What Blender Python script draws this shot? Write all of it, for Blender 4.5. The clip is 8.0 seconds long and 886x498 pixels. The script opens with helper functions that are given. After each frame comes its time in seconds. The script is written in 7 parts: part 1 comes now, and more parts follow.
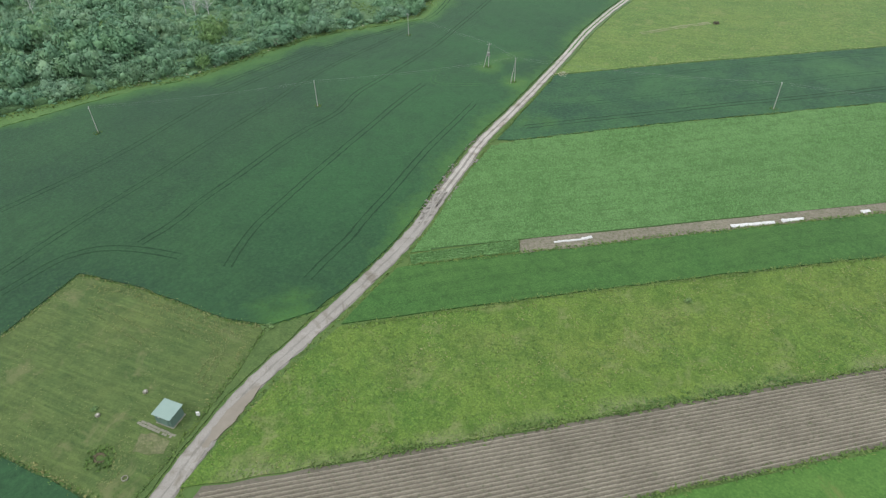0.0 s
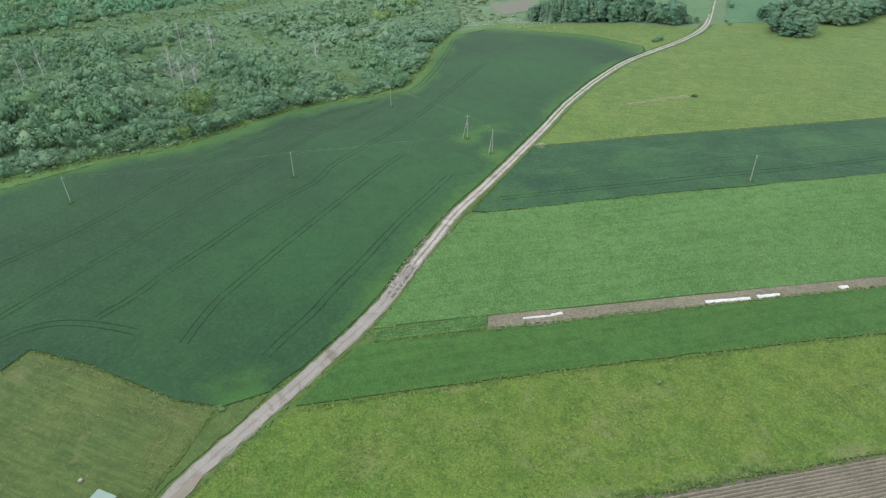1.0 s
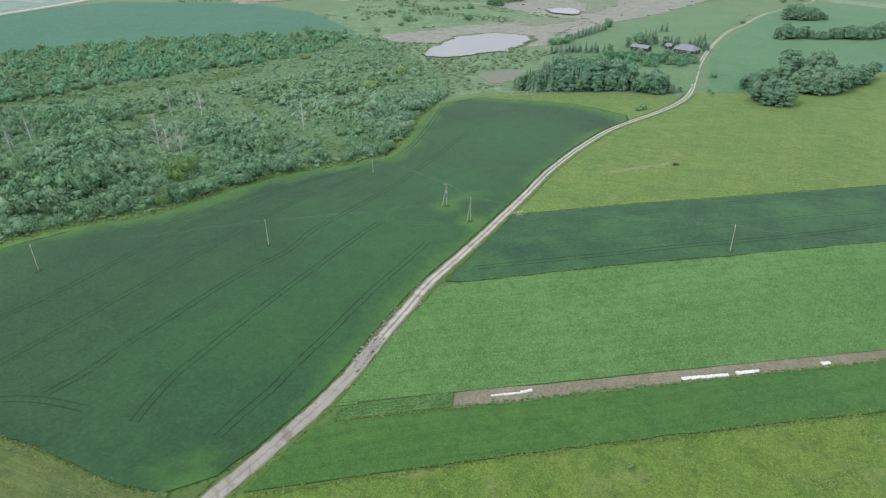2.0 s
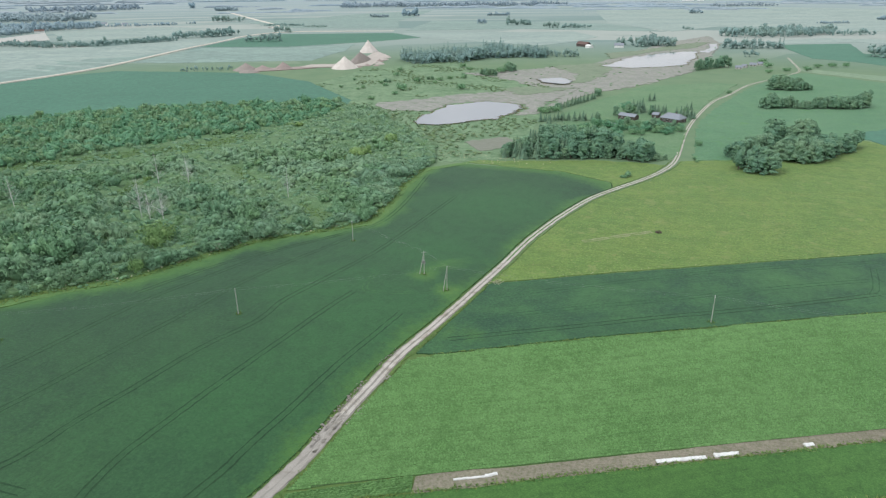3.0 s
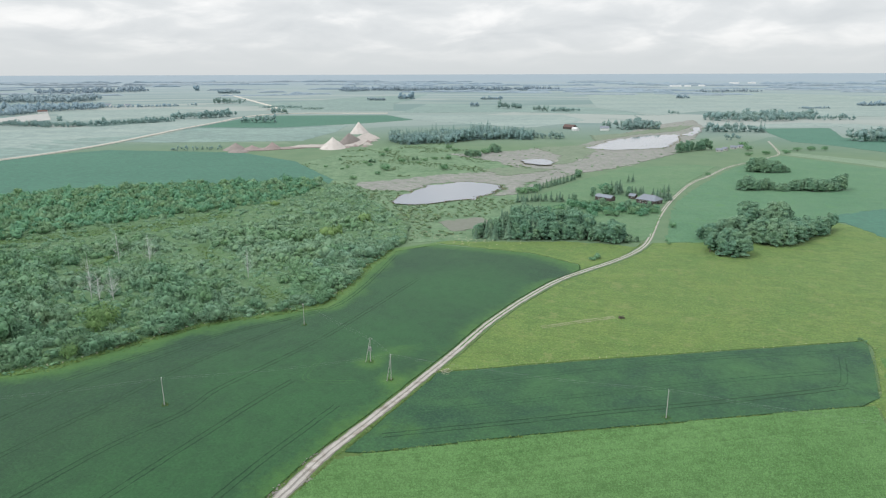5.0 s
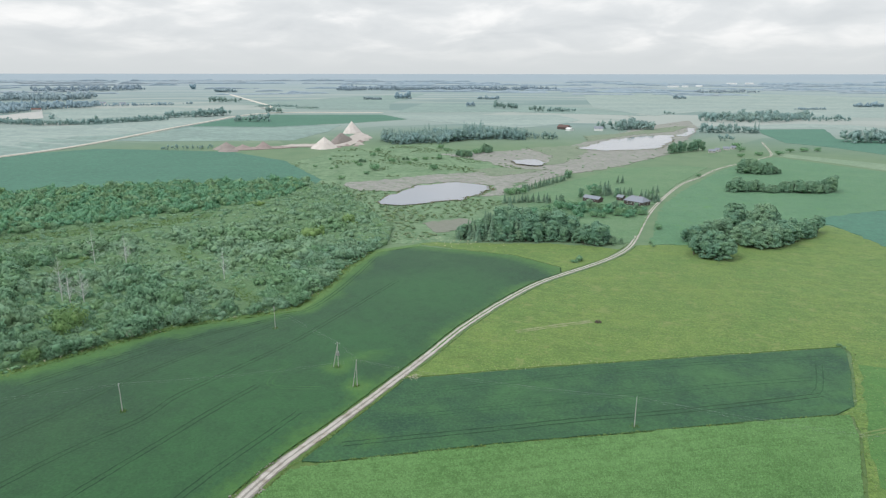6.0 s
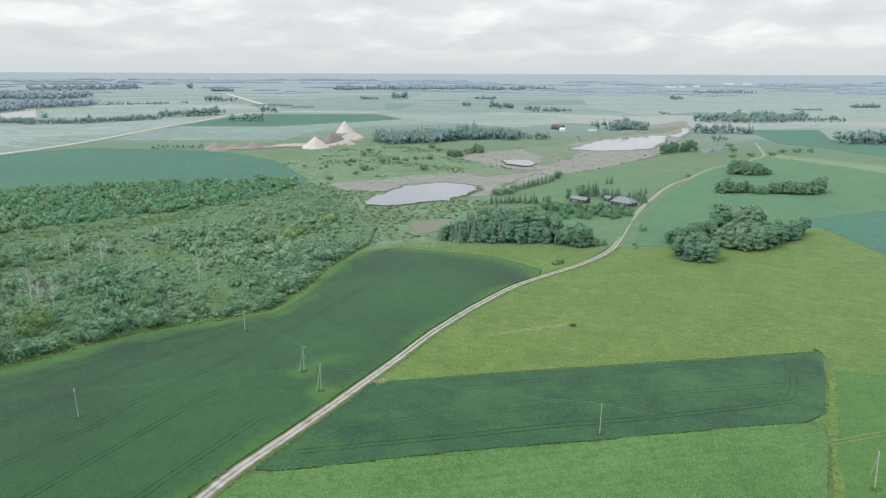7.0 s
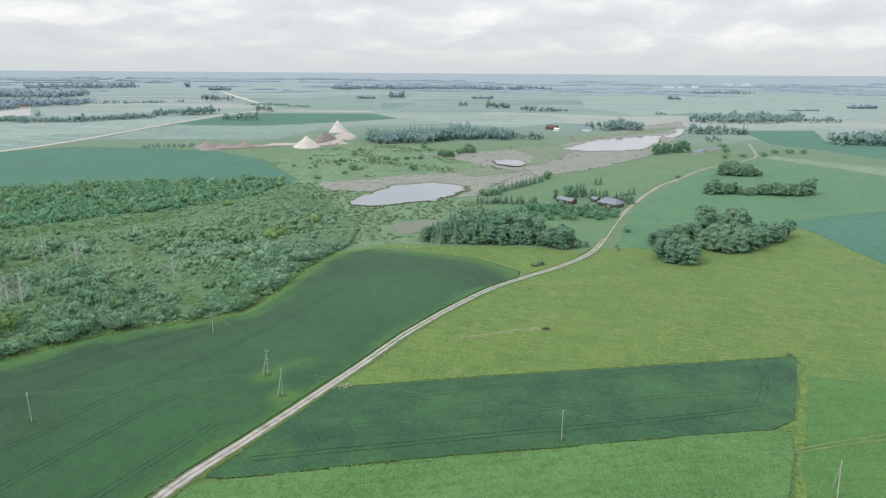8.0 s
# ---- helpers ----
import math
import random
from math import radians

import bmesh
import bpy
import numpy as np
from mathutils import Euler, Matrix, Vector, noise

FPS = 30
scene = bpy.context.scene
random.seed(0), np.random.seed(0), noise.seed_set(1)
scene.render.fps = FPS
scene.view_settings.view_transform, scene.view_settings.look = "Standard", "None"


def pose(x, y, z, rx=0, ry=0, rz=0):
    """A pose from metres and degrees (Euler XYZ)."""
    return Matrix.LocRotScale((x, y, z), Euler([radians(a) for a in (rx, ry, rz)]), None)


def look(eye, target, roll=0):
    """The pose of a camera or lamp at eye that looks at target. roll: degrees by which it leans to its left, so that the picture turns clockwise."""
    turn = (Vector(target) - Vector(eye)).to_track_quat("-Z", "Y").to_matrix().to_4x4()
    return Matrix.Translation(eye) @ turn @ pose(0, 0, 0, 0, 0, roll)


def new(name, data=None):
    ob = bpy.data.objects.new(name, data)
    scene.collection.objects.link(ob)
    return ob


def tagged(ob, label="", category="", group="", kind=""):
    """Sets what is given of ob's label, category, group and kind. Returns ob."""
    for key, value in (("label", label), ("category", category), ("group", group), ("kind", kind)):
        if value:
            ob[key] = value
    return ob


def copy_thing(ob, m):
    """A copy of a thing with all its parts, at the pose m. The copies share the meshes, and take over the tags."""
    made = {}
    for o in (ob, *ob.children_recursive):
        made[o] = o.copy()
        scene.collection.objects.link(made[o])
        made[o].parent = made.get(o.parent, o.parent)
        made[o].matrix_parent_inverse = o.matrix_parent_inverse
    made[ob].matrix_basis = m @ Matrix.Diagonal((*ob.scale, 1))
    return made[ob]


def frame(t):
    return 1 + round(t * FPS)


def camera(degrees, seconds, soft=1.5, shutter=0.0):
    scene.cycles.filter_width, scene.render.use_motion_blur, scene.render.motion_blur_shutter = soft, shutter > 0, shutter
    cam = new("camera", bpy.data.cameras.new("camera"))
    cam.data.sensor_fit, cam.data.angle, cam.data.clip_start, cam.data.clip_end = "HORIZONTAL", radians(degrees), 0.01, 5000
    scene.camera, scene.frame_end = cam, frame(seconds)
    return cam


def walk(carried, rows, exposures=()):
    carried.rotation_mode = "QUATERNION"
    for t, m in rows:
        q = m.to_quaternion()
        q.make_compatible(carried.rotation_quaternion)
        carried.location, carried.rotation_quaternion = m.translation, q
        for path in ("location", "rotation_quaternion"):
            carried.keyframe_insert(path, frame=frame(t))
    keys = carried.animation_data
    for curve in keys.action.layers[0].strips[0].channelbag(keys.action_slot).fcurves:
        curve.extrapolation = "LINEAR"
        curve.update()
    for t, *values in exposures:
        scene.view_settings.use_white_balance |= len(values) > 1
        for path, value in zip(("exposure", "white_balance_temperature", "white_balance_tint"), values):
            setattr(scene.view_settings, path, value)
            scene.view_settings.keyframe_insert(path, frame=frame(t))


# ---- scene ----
cam = camera(69.5, 8.0, 1.25)
METRES, EYE, TILT, LEAN, TURN = 81.0, 95.0, 0.0, 0.0, 28.9
ROWS = [
    (0.0, 0.0, 0.0, 0.0, -0.71, -38.82, 0.88),
    (0.5, 0.0479, 0.0283, -0.0003, -0.62, -36.13, 0.82),
    (1.0, 0.1003, 0.0588, 0.0001, -0.55, -33.23, 0.75),
    (1.5, 0.1486, 0.0868, 0.0011, -0.47, -30.55, 0.68),
    (3.0, 0.3042, 0.1748, 0.0019, -0.25, -22.16, 0.49),
    (3.5, 0.3548, 0.2011, 0.0034, -0.19, -19.51, 0.4),
    (4.0, 0.4071, 0.2309, 0.0025, -0.25, -16.63, 0.3),
    (4.5, 0.4608, 0.2568, -0.0001, -0.26, -15.31, 0.22),
    (6.0, 0.6392, 0.3407, -0.002, -0.34, -15.33, -0.06),
    (6.5, 0.6984, 0.364, -0.0025, -0.37, -15.33, -0.11),
    (7.0, 0.7648, 0.3895, -0.0042, -0.39, -15.35, -0.2),
    (7.5, 0.8277, 0.4109, -0.0048, -0.38, -15.37, -0.29),
    (8.0, 0.8978, 0.4339, -0.0053, -0.37, -15.38, -0.38),
]
walk(cam, [(t, pose(0, 0, EYE, TILT, LEAN, TURN) @ pose(METRES * x, METRES * y, METRES * z, 90 + pitch, roll, yaw)) for t, x, y, z, yaw, pitch, roll in ROWS])

# ---- light: bright overcast, the sun a soft patch behind thin cloud ----
SUN_AZIMUTH, SUN_HEIGHT = -146.0, 44.0   # degrees east of +y, above the horizon
scene.view_settings.exposure = 0.0
sun = new("sun", bpy.data.lights.new("sun", "SUN"))
sun.data.energy, sun.data.angle, sun.data.color = 1.5, radians(14), (1.0, 0.985, 0.955)
az, el = radians(SUN_AZIMUTH), radians(SUN_HEIGHT)
sun.matrix_world = look((0, 0, 0), (-math.sin(az) * math.cos(el), -math.cos(az) * math.cos(el), -math.sin(el)))

world = bpy.data.worlds.new("overcast_sky")
scene.world = world
world.use_nodes = True
wt = world.node_tree
wt.nodes.clear()


def wn(kind, **values):
    n = wt.nodes.new(kind)
    for key, value in values.items():
        n.inputs[key.replace("_", " ")].default_value = value
    return n


def wmath(op, a, b):
    n = wt.nodes.new("ShaderNodeMath")
    n.operation = op
    for i, v in enumerate((a, b)):
        if isinstance(v, (int, float)):
            n.inputs[i].default_value = v
        else:
            wt.links.new(v, n.inputs[i])
    return n.outputs[0]


def wmix(fac, a, b, blend="MIX"):
    n = wt.nodes.new("ShaderNodeMix")
    n.data_type, n.blend_type = "RGBA", blend
    for i, v in ((0, fac), (6, a), (7, b)):
        if isinstance(v, (int, float, tuple)):
            n.inputs[i].default_value = v
        else:
            wt.links.new(v, n.inputs[i])
    return n.outputs[2]


coord = wt.nodes.new("ShaderNodeTexCoord").outputs["Generated"]
sep = wt.nodes.new("ShaderNodeSeparateXYZ")
wt.links.new(coord, sep.inputs[0])
up = wmath("MAXIMUM", sep.outputs[2], 0.0)
den = wmath("ADD", up, 0.22)
flat = wt.nodes.new("ShaderNodeCombineXYZ")
wt.links.new(wmath("DIVIDE", sep.outputs[0], den), flat.inputs[0])
wt.links.new(wmath("DIVIDE", sep.outputs[1], den), flat.inputs[1])
big = wn("ShaderNodeTexNoise", Scale=2.3, Detail=6.0, Roughness=0.52, Distortion=0.3)
shift = wt.nodes.new("ShaderNodeVectorMath")
shift.inputs[1].default_value = (3.1, 1.7, 0.0)
wt.links.new(flat.outputs[0], shift.inputs[0])
wt.links.new(shift.outputs[0], big.inputs["Vector"])
ramp = wt.nodes.new("ShaderNodeValToRGB")
wt.links.new(big.outputs["Fac"], ramp.inputs[0])
ramp.color_ramp.elements[0].position, ramp.color_ramp.elements[0].color = 0.32, (0.69, 0.722, 0.745, 1)
ramp.color_ramp.elements[1].position, ramp.color_ramp.elements[1].color = 0.66, (0.97, 0.975, 0.975, 1)
mid = ramp.color_ramp.elements.new(0.5)
mid.color = (0.78, 0.806, 0.822, 1)
# the far cloud base blends into one pale tone above the horizon
near_horizon = wt.nodes.new("ShaderNodeMapRange")
near_horizon.interpolation_type = "SMOOTHSTEP"
wt.links.new(up, near_horizon.inputs[0])
near_horizon.inputs[1].default_value, near_horizon.inputs[2].default_value = 0.0, 0.065
cloud = wmix(near_horizon.outputs[0], (0.70, 0.735, 0.75, 1), ramp.outputs[0])
# an overcast sky is brighter overhead than at the horizon
lift = wmath("ADD", wmath("MULTIPLY", up, 0.55), 1.0)
sky = wt.nodes.new("ShaderNodeTexSky")
sky.sky_type, sky.sun_disc = "NISHITA", False
sky.sun_elevation, sky.sun_rotation = el, az
bg_cloud, bg_sky = wt.nodes.new("ShaderNodeBackground"), wt.nodes.new("ShaderNodeBackground")
wt.links.new(cloud, bg_cloud.inputs[0])
wt.links.new(lift, bg_cloud.inputs[1])
wt.links.new(sky.outputs[0], bg_sky.inputs[0])
bg_sky.inputs[1].default_value = 0.05
veil = wt.nodes.new("ShaderNodeMixShader")
veil.inputs[0].default_value = 0.94
wt.links.new(bg_sky.outputs[0], veil.inputs[1])
wt.links.new(bg_cloud.outputs[0], veil.inputs[2])
wout = wt.nodes.new("ShaderNodeOutputWorld")
wt.links.new(veil.outputs[0], wout.inputs[0])

# ---- materials ----
class Mat:
    """A small node-graph writer."""

    def __init__(self, name, rough=0.9, spec=0.2):
        self.m = bpy.data.materials.new(name)
        self.m.use_nodes = True
        self.t = self.m.node_tree
        self.b = self.t.nodes["Principled BSDF"]
        self.b.inputs["Roughness"].default_value = rough
        self.b.inputs["Specular IOR Level"].default_value = spec
        self.place = self.t.nodes.new("ShaderNodeTexCoord").outputs["Object"]

    def put(self, socket, v):
        if isinstance(v, tuple) and len(v) == 3 and socket.type == "RGBA":
            v = (*v, 1.0)
        if isinstance(v, (int, float, tuple)):
            socket.default_value = v
        else:
            self.t.links.new(v, socket)

    def noise(self, scale, detail=3.0, rough=0.55, distort=0.0, where=None):
        n = self.t.nodes.new("ShaderNodeTexNoise")
        self.t.links.new(where or self.place, n.inputs["Vector"])
        for key, v in (("Scale", scale), ("Detail", detail), ("Roughness", rough), ("Distortion", distort)):
            n.inputs[key].default_value = v
        return n.outputs["Fac"]

    def cells(self, scale, where=None, what="Color", feature="F1"):
        n = self.t.nodes.new("ShaderNodeTexVoronoi")
        n.feature = feature
        self.t.links.new(where or self.place, n.inputs["Vector"])
        n.inputs["Scale"].default_value = scale
        return n.outputs[what]

    def turned(self, degrees, sx, sy):
        """Place turned so that x runs along the rows, then scaled."""
        n = self.t.nodes.new("ShaderNodeMapping")
        n.vector_type = "TEXTURE"
        self.t.links.new(self.place, n.inputs["Vector"])
        n.inputs["Rotation"].default_value = (0, 0, radians(degrees))
        n.inputs["Scale"].default_value = (sx, sy, 1)
        return n.outputs[0]

    def rng(self, v, a, b, lo=0.0, hi=1.0):
        n = self.t.nodes.new("ShaderNodeMapRange")
        self.put(n.inputs[0], v)
        for i, x in enumerate((a, b, lo, hi)):
            n.inputs[i + 1].default_value = x
        return n.outputs[0]

    def mix(self, fac, a, b, blend="MIX"):
        n = self.t.nodes.new("ShaderNodeMix")
        n.data_type, n.blend_type = "RGBA", blend
        self.put(n.inputs[0], fac), self.put(n.inputs[6], a), self.put(n.inputs[7], b)
        return n.outputs[2]

    def math(self, op, a, b=0.0):
        n = self.t.nodes.new("ShaderNodeMath")
        n.operation = op
        self.put(n.inputs[0], a), self.put(n.inputs[1], b)
        return n.outputs[0]

    def island(self):
        return self.t.nodes.new("ShaderNodeNewGeometry").outputs["Random Per Island"]

    def object_random(self):
        return self.t.nodes.new("ShaderNodeObjectInfo").outputs["Random"]

    def bump(self, height, strength=0.5, distance=0.1):
        n = self.t.nodes.new("ShaderNodeBump")
        n.inputs["Strength"].default_value, n.inputs["Distance"].default_value = strength, distance
        self.put(n.inputs["Height"], height)
        self.t.links.new(n.outputs[0], self.b.inputs["Normal"])

    # pale bluish sheen at grazing angles, stands in for haze over far growth
    def sheen(self, weight, tint=(0.84, 0.91, 0.97), rough=0.5):
        self.b.inputs["Sheen Weight"].default_value = weight
        self.b.inputs["Sheen Roughness"].default_value = rough
        self.put(self.b.inputs["Sheen Tint"], tint)

    def base(self, colour):
        self.put(self.b.inputs["Base Color"], colour)
        return self


def tone(c, k):
    return tuple(v * k for v in c)


def crop_mat(name, colour, other, patch=45.0, grain=1.6, rows=None, bump=0.6, sheen=0.25, contrast=0.3, weeds=None, thin=(), pale_rows=False, weedy=(0.56, 0.68), band=None, sparse=None):
    """Growing crop or grass: broad patches, streaks along the rows, fine grain and relief."""
    m = Mat(name)
    broad = m.rng(m.noise(1 / patch, 4, 0.6, 0.4), 0.36, 0.66)
    c = m.mix(broad, colour, other)
    if rows is not None:
        streak = m.noise(1.0, 3, 0.6, 0.0, m.turned(rows, 9.0 if pale_rows else 30.0, 0.7 if pale_rows else 1.3))
        c = m.mix(m.rng(streak, 0.42, 0.68, 0.0, contrast), c, tone(other, 2.1) if pale_rows else tone(colour, 0.55))
    for x, y, inner, outer, colour_b in thin:
        d = m.t.nodes.new("ShaderNodeVectorMath")
        d.operation = "DISTANCE"
        m.t.links.new(m.place, d.inputs[0])
        d.inputs[1].default_value = (x, y, 0)
        wave = m.math("ADD", d.outputs["Value"], m.rng(m.noise(1 / 12.0, 4, 0.65), 0.2, 0.8, -14.0, 14.0))
        c = m.mix(m.rng(wave, inner, outer, 0.85, 0.0), c, colour_b)
    if sparse:
        stand = m.t.nodes.new("ShaderNodeAttribute")
        stand.attribute_name = "sparse"
        k = m.math("ADD", stand.outputs["Fac"], m.rng(m.noise(1 / 3.0, 4, 0.7), 0.3, 0.7, -0.16, 0.16))
        c = m.mix(m.rng(k, 0.08, 0.55, 0.0, 0.9), c, sparse[0])
        c = m.mix(m.rng(k, 0.55, 1.0, 0.0, 0.8), c, sparse[1])
    if band:
        stripe = m.noise(1.0, 4, 0.6, 0.0, m.turned(28.0, *band))
        c = m.mix(m.rng(stripe, 0.36, 0.66, 0.0, 0.55), c, tone(colour, 0.80))
        c = m.mix(m.rng(m.noise(1.3, 3, 0.6, 0.0, m.turned(31.0, *band)), 0.52, 0.66, 0.0, 0.55), c, tone(other, 1.15))
    fine = m.noise(grain, 4, 0.75)
    c = m.mix(m.rng(fine, 0.42, 0.66, 0.0, contrast + 0.25), c, tone(other, 1.5))
    c = m.mix(m.rng(m.noise(grain * 1.35, 4, 0.75, 0.4), 0.5, 0.68, 0.0, contrast + 0.15), c, tone(colour, 0.5))
    mid = m.noise(grain / 6, 4, 0.7, 0.5)
    c = m.mix(m.rng(mid, 0.46, 0.68, 0.0, contrast + 0.05), c, tone(colour, 0.66))
    if weeds:
        spots = m.rng(m.noise(1 / 7.0, 5, 0.7, 0.5), *weedy)
        c = m.mix(spots, c, weeds)
    m.base(c)
    m.bump(fine, bump, 0.14)
    m.sheen(sheen)
    return m.m


def leaf_mat(name, dark, light, sheen=0.2, relief=0.0, plant=0.22, vary=1.0):
    """Foliage: each spray its own tone, each plant its own cast, and broad drifts of paler and yellower growth."""
    m = Mat(name, 0.75, 0.2)
    c = m.mix(m.island(), tone(dark, 1 - 0.10 * vary), tone(light, 1 + 0.10 * vary))
    c = m.mix(m.rng(m.object_random(), 0, 1, 0.0, 0.45), c, m.mix(m.object_random(), tone(light, 0.7), (light[0] * 1.3, light[1] * 1.05, light[2] * 0.9)))
    cell = m.t.nodes.new("ShaderNodeSeparateColor")
    m.t.links.new(m.cells(plant), cell.inputs[0])
    c = m.mix(m.rng(cell.outputs[0], 0.45, 1.0, 0.0, 0.5 * vary), c, (light[0] * 1.32, light[1] * 1.08, light[2] * 0.82))
    c = m.mix(m.rng(cell.outputs[1], 0.5, 1.0, 0.0, 0.5 * vary), c, tone(dark, 0.82))
    c = m.mix(m.rng(m.noise(1 / 24.0, 3, 0.6), 0.5, 0.7, 0.0, 0.4 * vary), c, (light[0] * 1.25, light[1] * 1.06, light[2] * 0.95))
    m.base(c)
    m.bump(m.noise(1.9, 5, 0.75), 0.35 + relief * 0.25, 0.15 + relief * 0.2)
    m.sheen(sheen)
    return m.m


def plain_mat(name, colour, other=None, scale=3.0, rough=0.7, metal=0.0, bump=0.2):
    m = Mat(name, rough, 0.4)
    n = m.noise(scale, 5, 0.65)
    m.base(m.mix(m.rng(n, 0.3, 0.7), colour, other or tone(colour, 0.7)))
    m.b.inputs["Metallic"].default_value = metal
    m.bump(n, bump, 0.02)
    return m.m


STRIP = 38.9    # degrees: the long sides of the strip fields
LUSH = (0.028, 0.104, 0.035)   # fresher, lighter growth
THIN = (0.062, 0.158, 0.036)   # thin, lighter growth
WHEAT = crop_mat("winter_wheat", (0.019, 0.060, 0.029), (0.030, 0.090, 0.035), 46, 1.2, 88, 0.5, 0.1, 0.22,
                 thin=((-96, 118, 6, 46, LUSH), (-92, 170, 6, 42, LUSH), (-100, 226, 6, 40, LUSH), (-104, 290, 10, 50, LUSH), (-124, 180, 0, 30, LUSH), (-72, 68, -4, 14, THIN), (-90, 216, -6, 10, THIN)), sparse=(THIN, (0.100, 0.196, 0.044)))
WHEAT_B = crop_mat("winter_wheat_strip", (0.019, 0.064, 0.036), (0.042, 0.120, 0.046), 22, 1.2, STRIP, 0.5, 0.1, 0.22,
                   thin=((20, 255, -4, 16, (0.050, 0.135, 0.048)), (40, 268, -6, 14, (0.050, 0.135, 0.048)), (-64, 172, -6, 8, THIN), (60, 296, -2, 10, (0.052, 0.142, 0.044)), (60, 280, -4, 9, (0.052, 0.142, 0.044)), (60, 264, -2, 10, (0.052, 0.142, 0.044)), (56, 248, -4, 8, (0.052, 0.142, 0.044))))
CROP_DARK = crop_mat("spring_barley", (0.042, 0.122, 0.030), (0.061, 0.144, 0.035), 30, 2.6, STRIP, 0.5, 0.08, 0.5)
POTATO = crop_mat("potato_leaf", (0.092, 0.205, 0.066), (0.134, 0.262, 0.096), 26, 2.2, STRIP, 0.8, 0.1, 0.48)
# darkened green under the rows puts the shade between plants into colour
POTATO_GAP = crop_mat("shaded_potato_furrow", (0.056, 0.112, 0.042), (0.070, 0.132, 0.048), 20, 2.0, STRIP, 0.6, 0.08, 0.3)
MEADOW = crop_mat("rough_meadow", (0.069, 0.158, 0.028), (0.129, 0.205, 0.040), 11, 2.2, None, 0.9, 0.08, 0.62, (0.190, 0.228, 0.090), weedy=(0.55, 0.72),
                  thin=((-12, 88, 0, 22, (0.150, 0.204, 0.046)), (10, 108, -4, 20, (0.156, 0.206, 0.046)), (-34, 80, -6, 14, (0.158, 0.196, 0.062)), (30, 128, -2, 18, (0.150, 0.200, 0.045)), (-45, 66, -8, 8, (0.170, 0.200, 0.075)), (-10, 104, -8, 7, (0.175, 0.205, 0.080))), sparse=((0.150, 0.190, 0.078), (0.230, 0.226, 0.150)))
HAY = crop_mat("hay_meadow", (0.090, 0.176, 0.040), (0.134, 0.206, 0.048), 22, 1.1, 10, 0.7, 0.1, 0.42, (0.168, 0.218, 0.070),
               thin=((92, 265, 10, 24, (0.062, 0.172, 0.044)), (76, 243, -2, 14, (0.066, 0.172, 0.046)), (84, 222, -4, 10, (0.130, 0.190, 0.044)), (68, 232, 0, 12, (0.060, 0.168, 0.046)), (68, 252, 0, 12, (0.060, 0.168, 0.046)), (72, 274, 2, 14, (0.060, 0.168, 0.046)), (80, 296, -2, 14, (0.060, 0.168, 0.046))))
PLOT_GRASS = crop_mat("mown_grass", (0.054, 0.102, 0.031), (0.092, 0.132, 0.041), 12, 2.2, 6, 0.8, 0.08, 0.36, (0.150, 0.170, 0.074), pale_rows=True, weedy=(0.57, 0.71))
# pasture and farm grass carry some haze as extra blue in their colour
PASTURE_M = crop_mat("hazed_pasture_grass", (0.066, 0.175, 0.086), (0.093, 0.203, 0.103), 40, 0.8, 30, 0.5, 0.1, 0.25, (0.080, 0.205, 0.072))
LAWN_M = crop_mat("hazed_farm_grass", (0.085, 0.184, 0.084), (0.119, 0.212, 0.105), 30, 0.9, 30, 0.5, 0.1, 0.3, (0.070, 0.178, 0.060))
MARGIN = crop_mat("margin_grass", (0.074, 0.160, 0.046), (0.100, 0.190, 0.056), 20, 1.6, None, 0.6, 0.08, 0.3)
VERGE = crop_mat("verge_grass", (0.062, 0.114, 0.034), (0.090, 0.142, 0.045), 8, 2.0, None, 0.7, 0.08, 0.4, (0.110, 0.150, 0.056))
# this strip's tone is blued a little to imitate haze
PALE_STRIP = crop_mat("dry_strip_grass", (0.150, 0.238, 0.145), (0.182, 0.262, 0.167), 60, 0.3, 25, 0.5, 0.1, 0.3)
GREEN_HAY = crop_mat("green_hay", (0.060, 0.162, 0.042), (0.086, 0.186, 0.050), 16, 1.2, 30, 0.6, 0.08, 0.3)
DRY_TRACK = crop_mat("dry_grass", (0.112, 0.182, 0.058), (0.150, 0.208, 0.080), 6, 1.8, None, 0.6, 0.08, 0.4, (0.090, 0.175, 0.050))
HAY_PALE = crop_mat("trampled_hay", (0.180, 0.222, 0.098), (0.235, 0.262, 0.138), 4, 1.8, None, 0.6, 0.08, 0.5, (0.120, 0.192, 0.056))
# sedge, marsh and reed tones have a little blue added as haze
SEDGE = crop_mat("sedge", (0.130, 0.185, 0.113), (0.165, 0.212, 0.140), 20, 0.5, None, 0.6, 0.1, 0.4, (0.220, 0.225, 0.180))
SOUTH_GRASS = crop_mat("clover_grass", (0.062, 0.158, 0.032), (0.088, 0.182, 0.040), 14, 2.0, None, 0.8, 0.08, 0.35, (0.135, 0.190, 0.055))
MARSH_M = crop_mat("marsh_grass", (0.113, 0.208, 0.105), (0.154, 0.238, 0.133), 22, 0.5, None, 0.6, 0.1, 0.4, (0.070, 0.148, 0.062), weedy=(0.47, 0.63))
REED = crop_mat("dry_reed", (0.220, 0.224, 0.206), (0.265, 0.262, 0.241), 22, 0.35, 60, 0.6, 0.1, 0.3, (0.150, 0.198, 0.132), weedy=(0.50, 0.66))
WHEEL_MARK = crop_mat("wheel_mark", (0.015, 0.048, 0.022), (0.021, 0.060, 0.025), 9, 1.2, None, 0.4, 0.05, 0.2)
FAINT_MARK = crop_mat("overgrown_wheel_mark", (0.018, 0.060, 0.032), (0.034, 0.100, 0.042), 9, 1.2, None, 0.4, 0.05, 0.2)
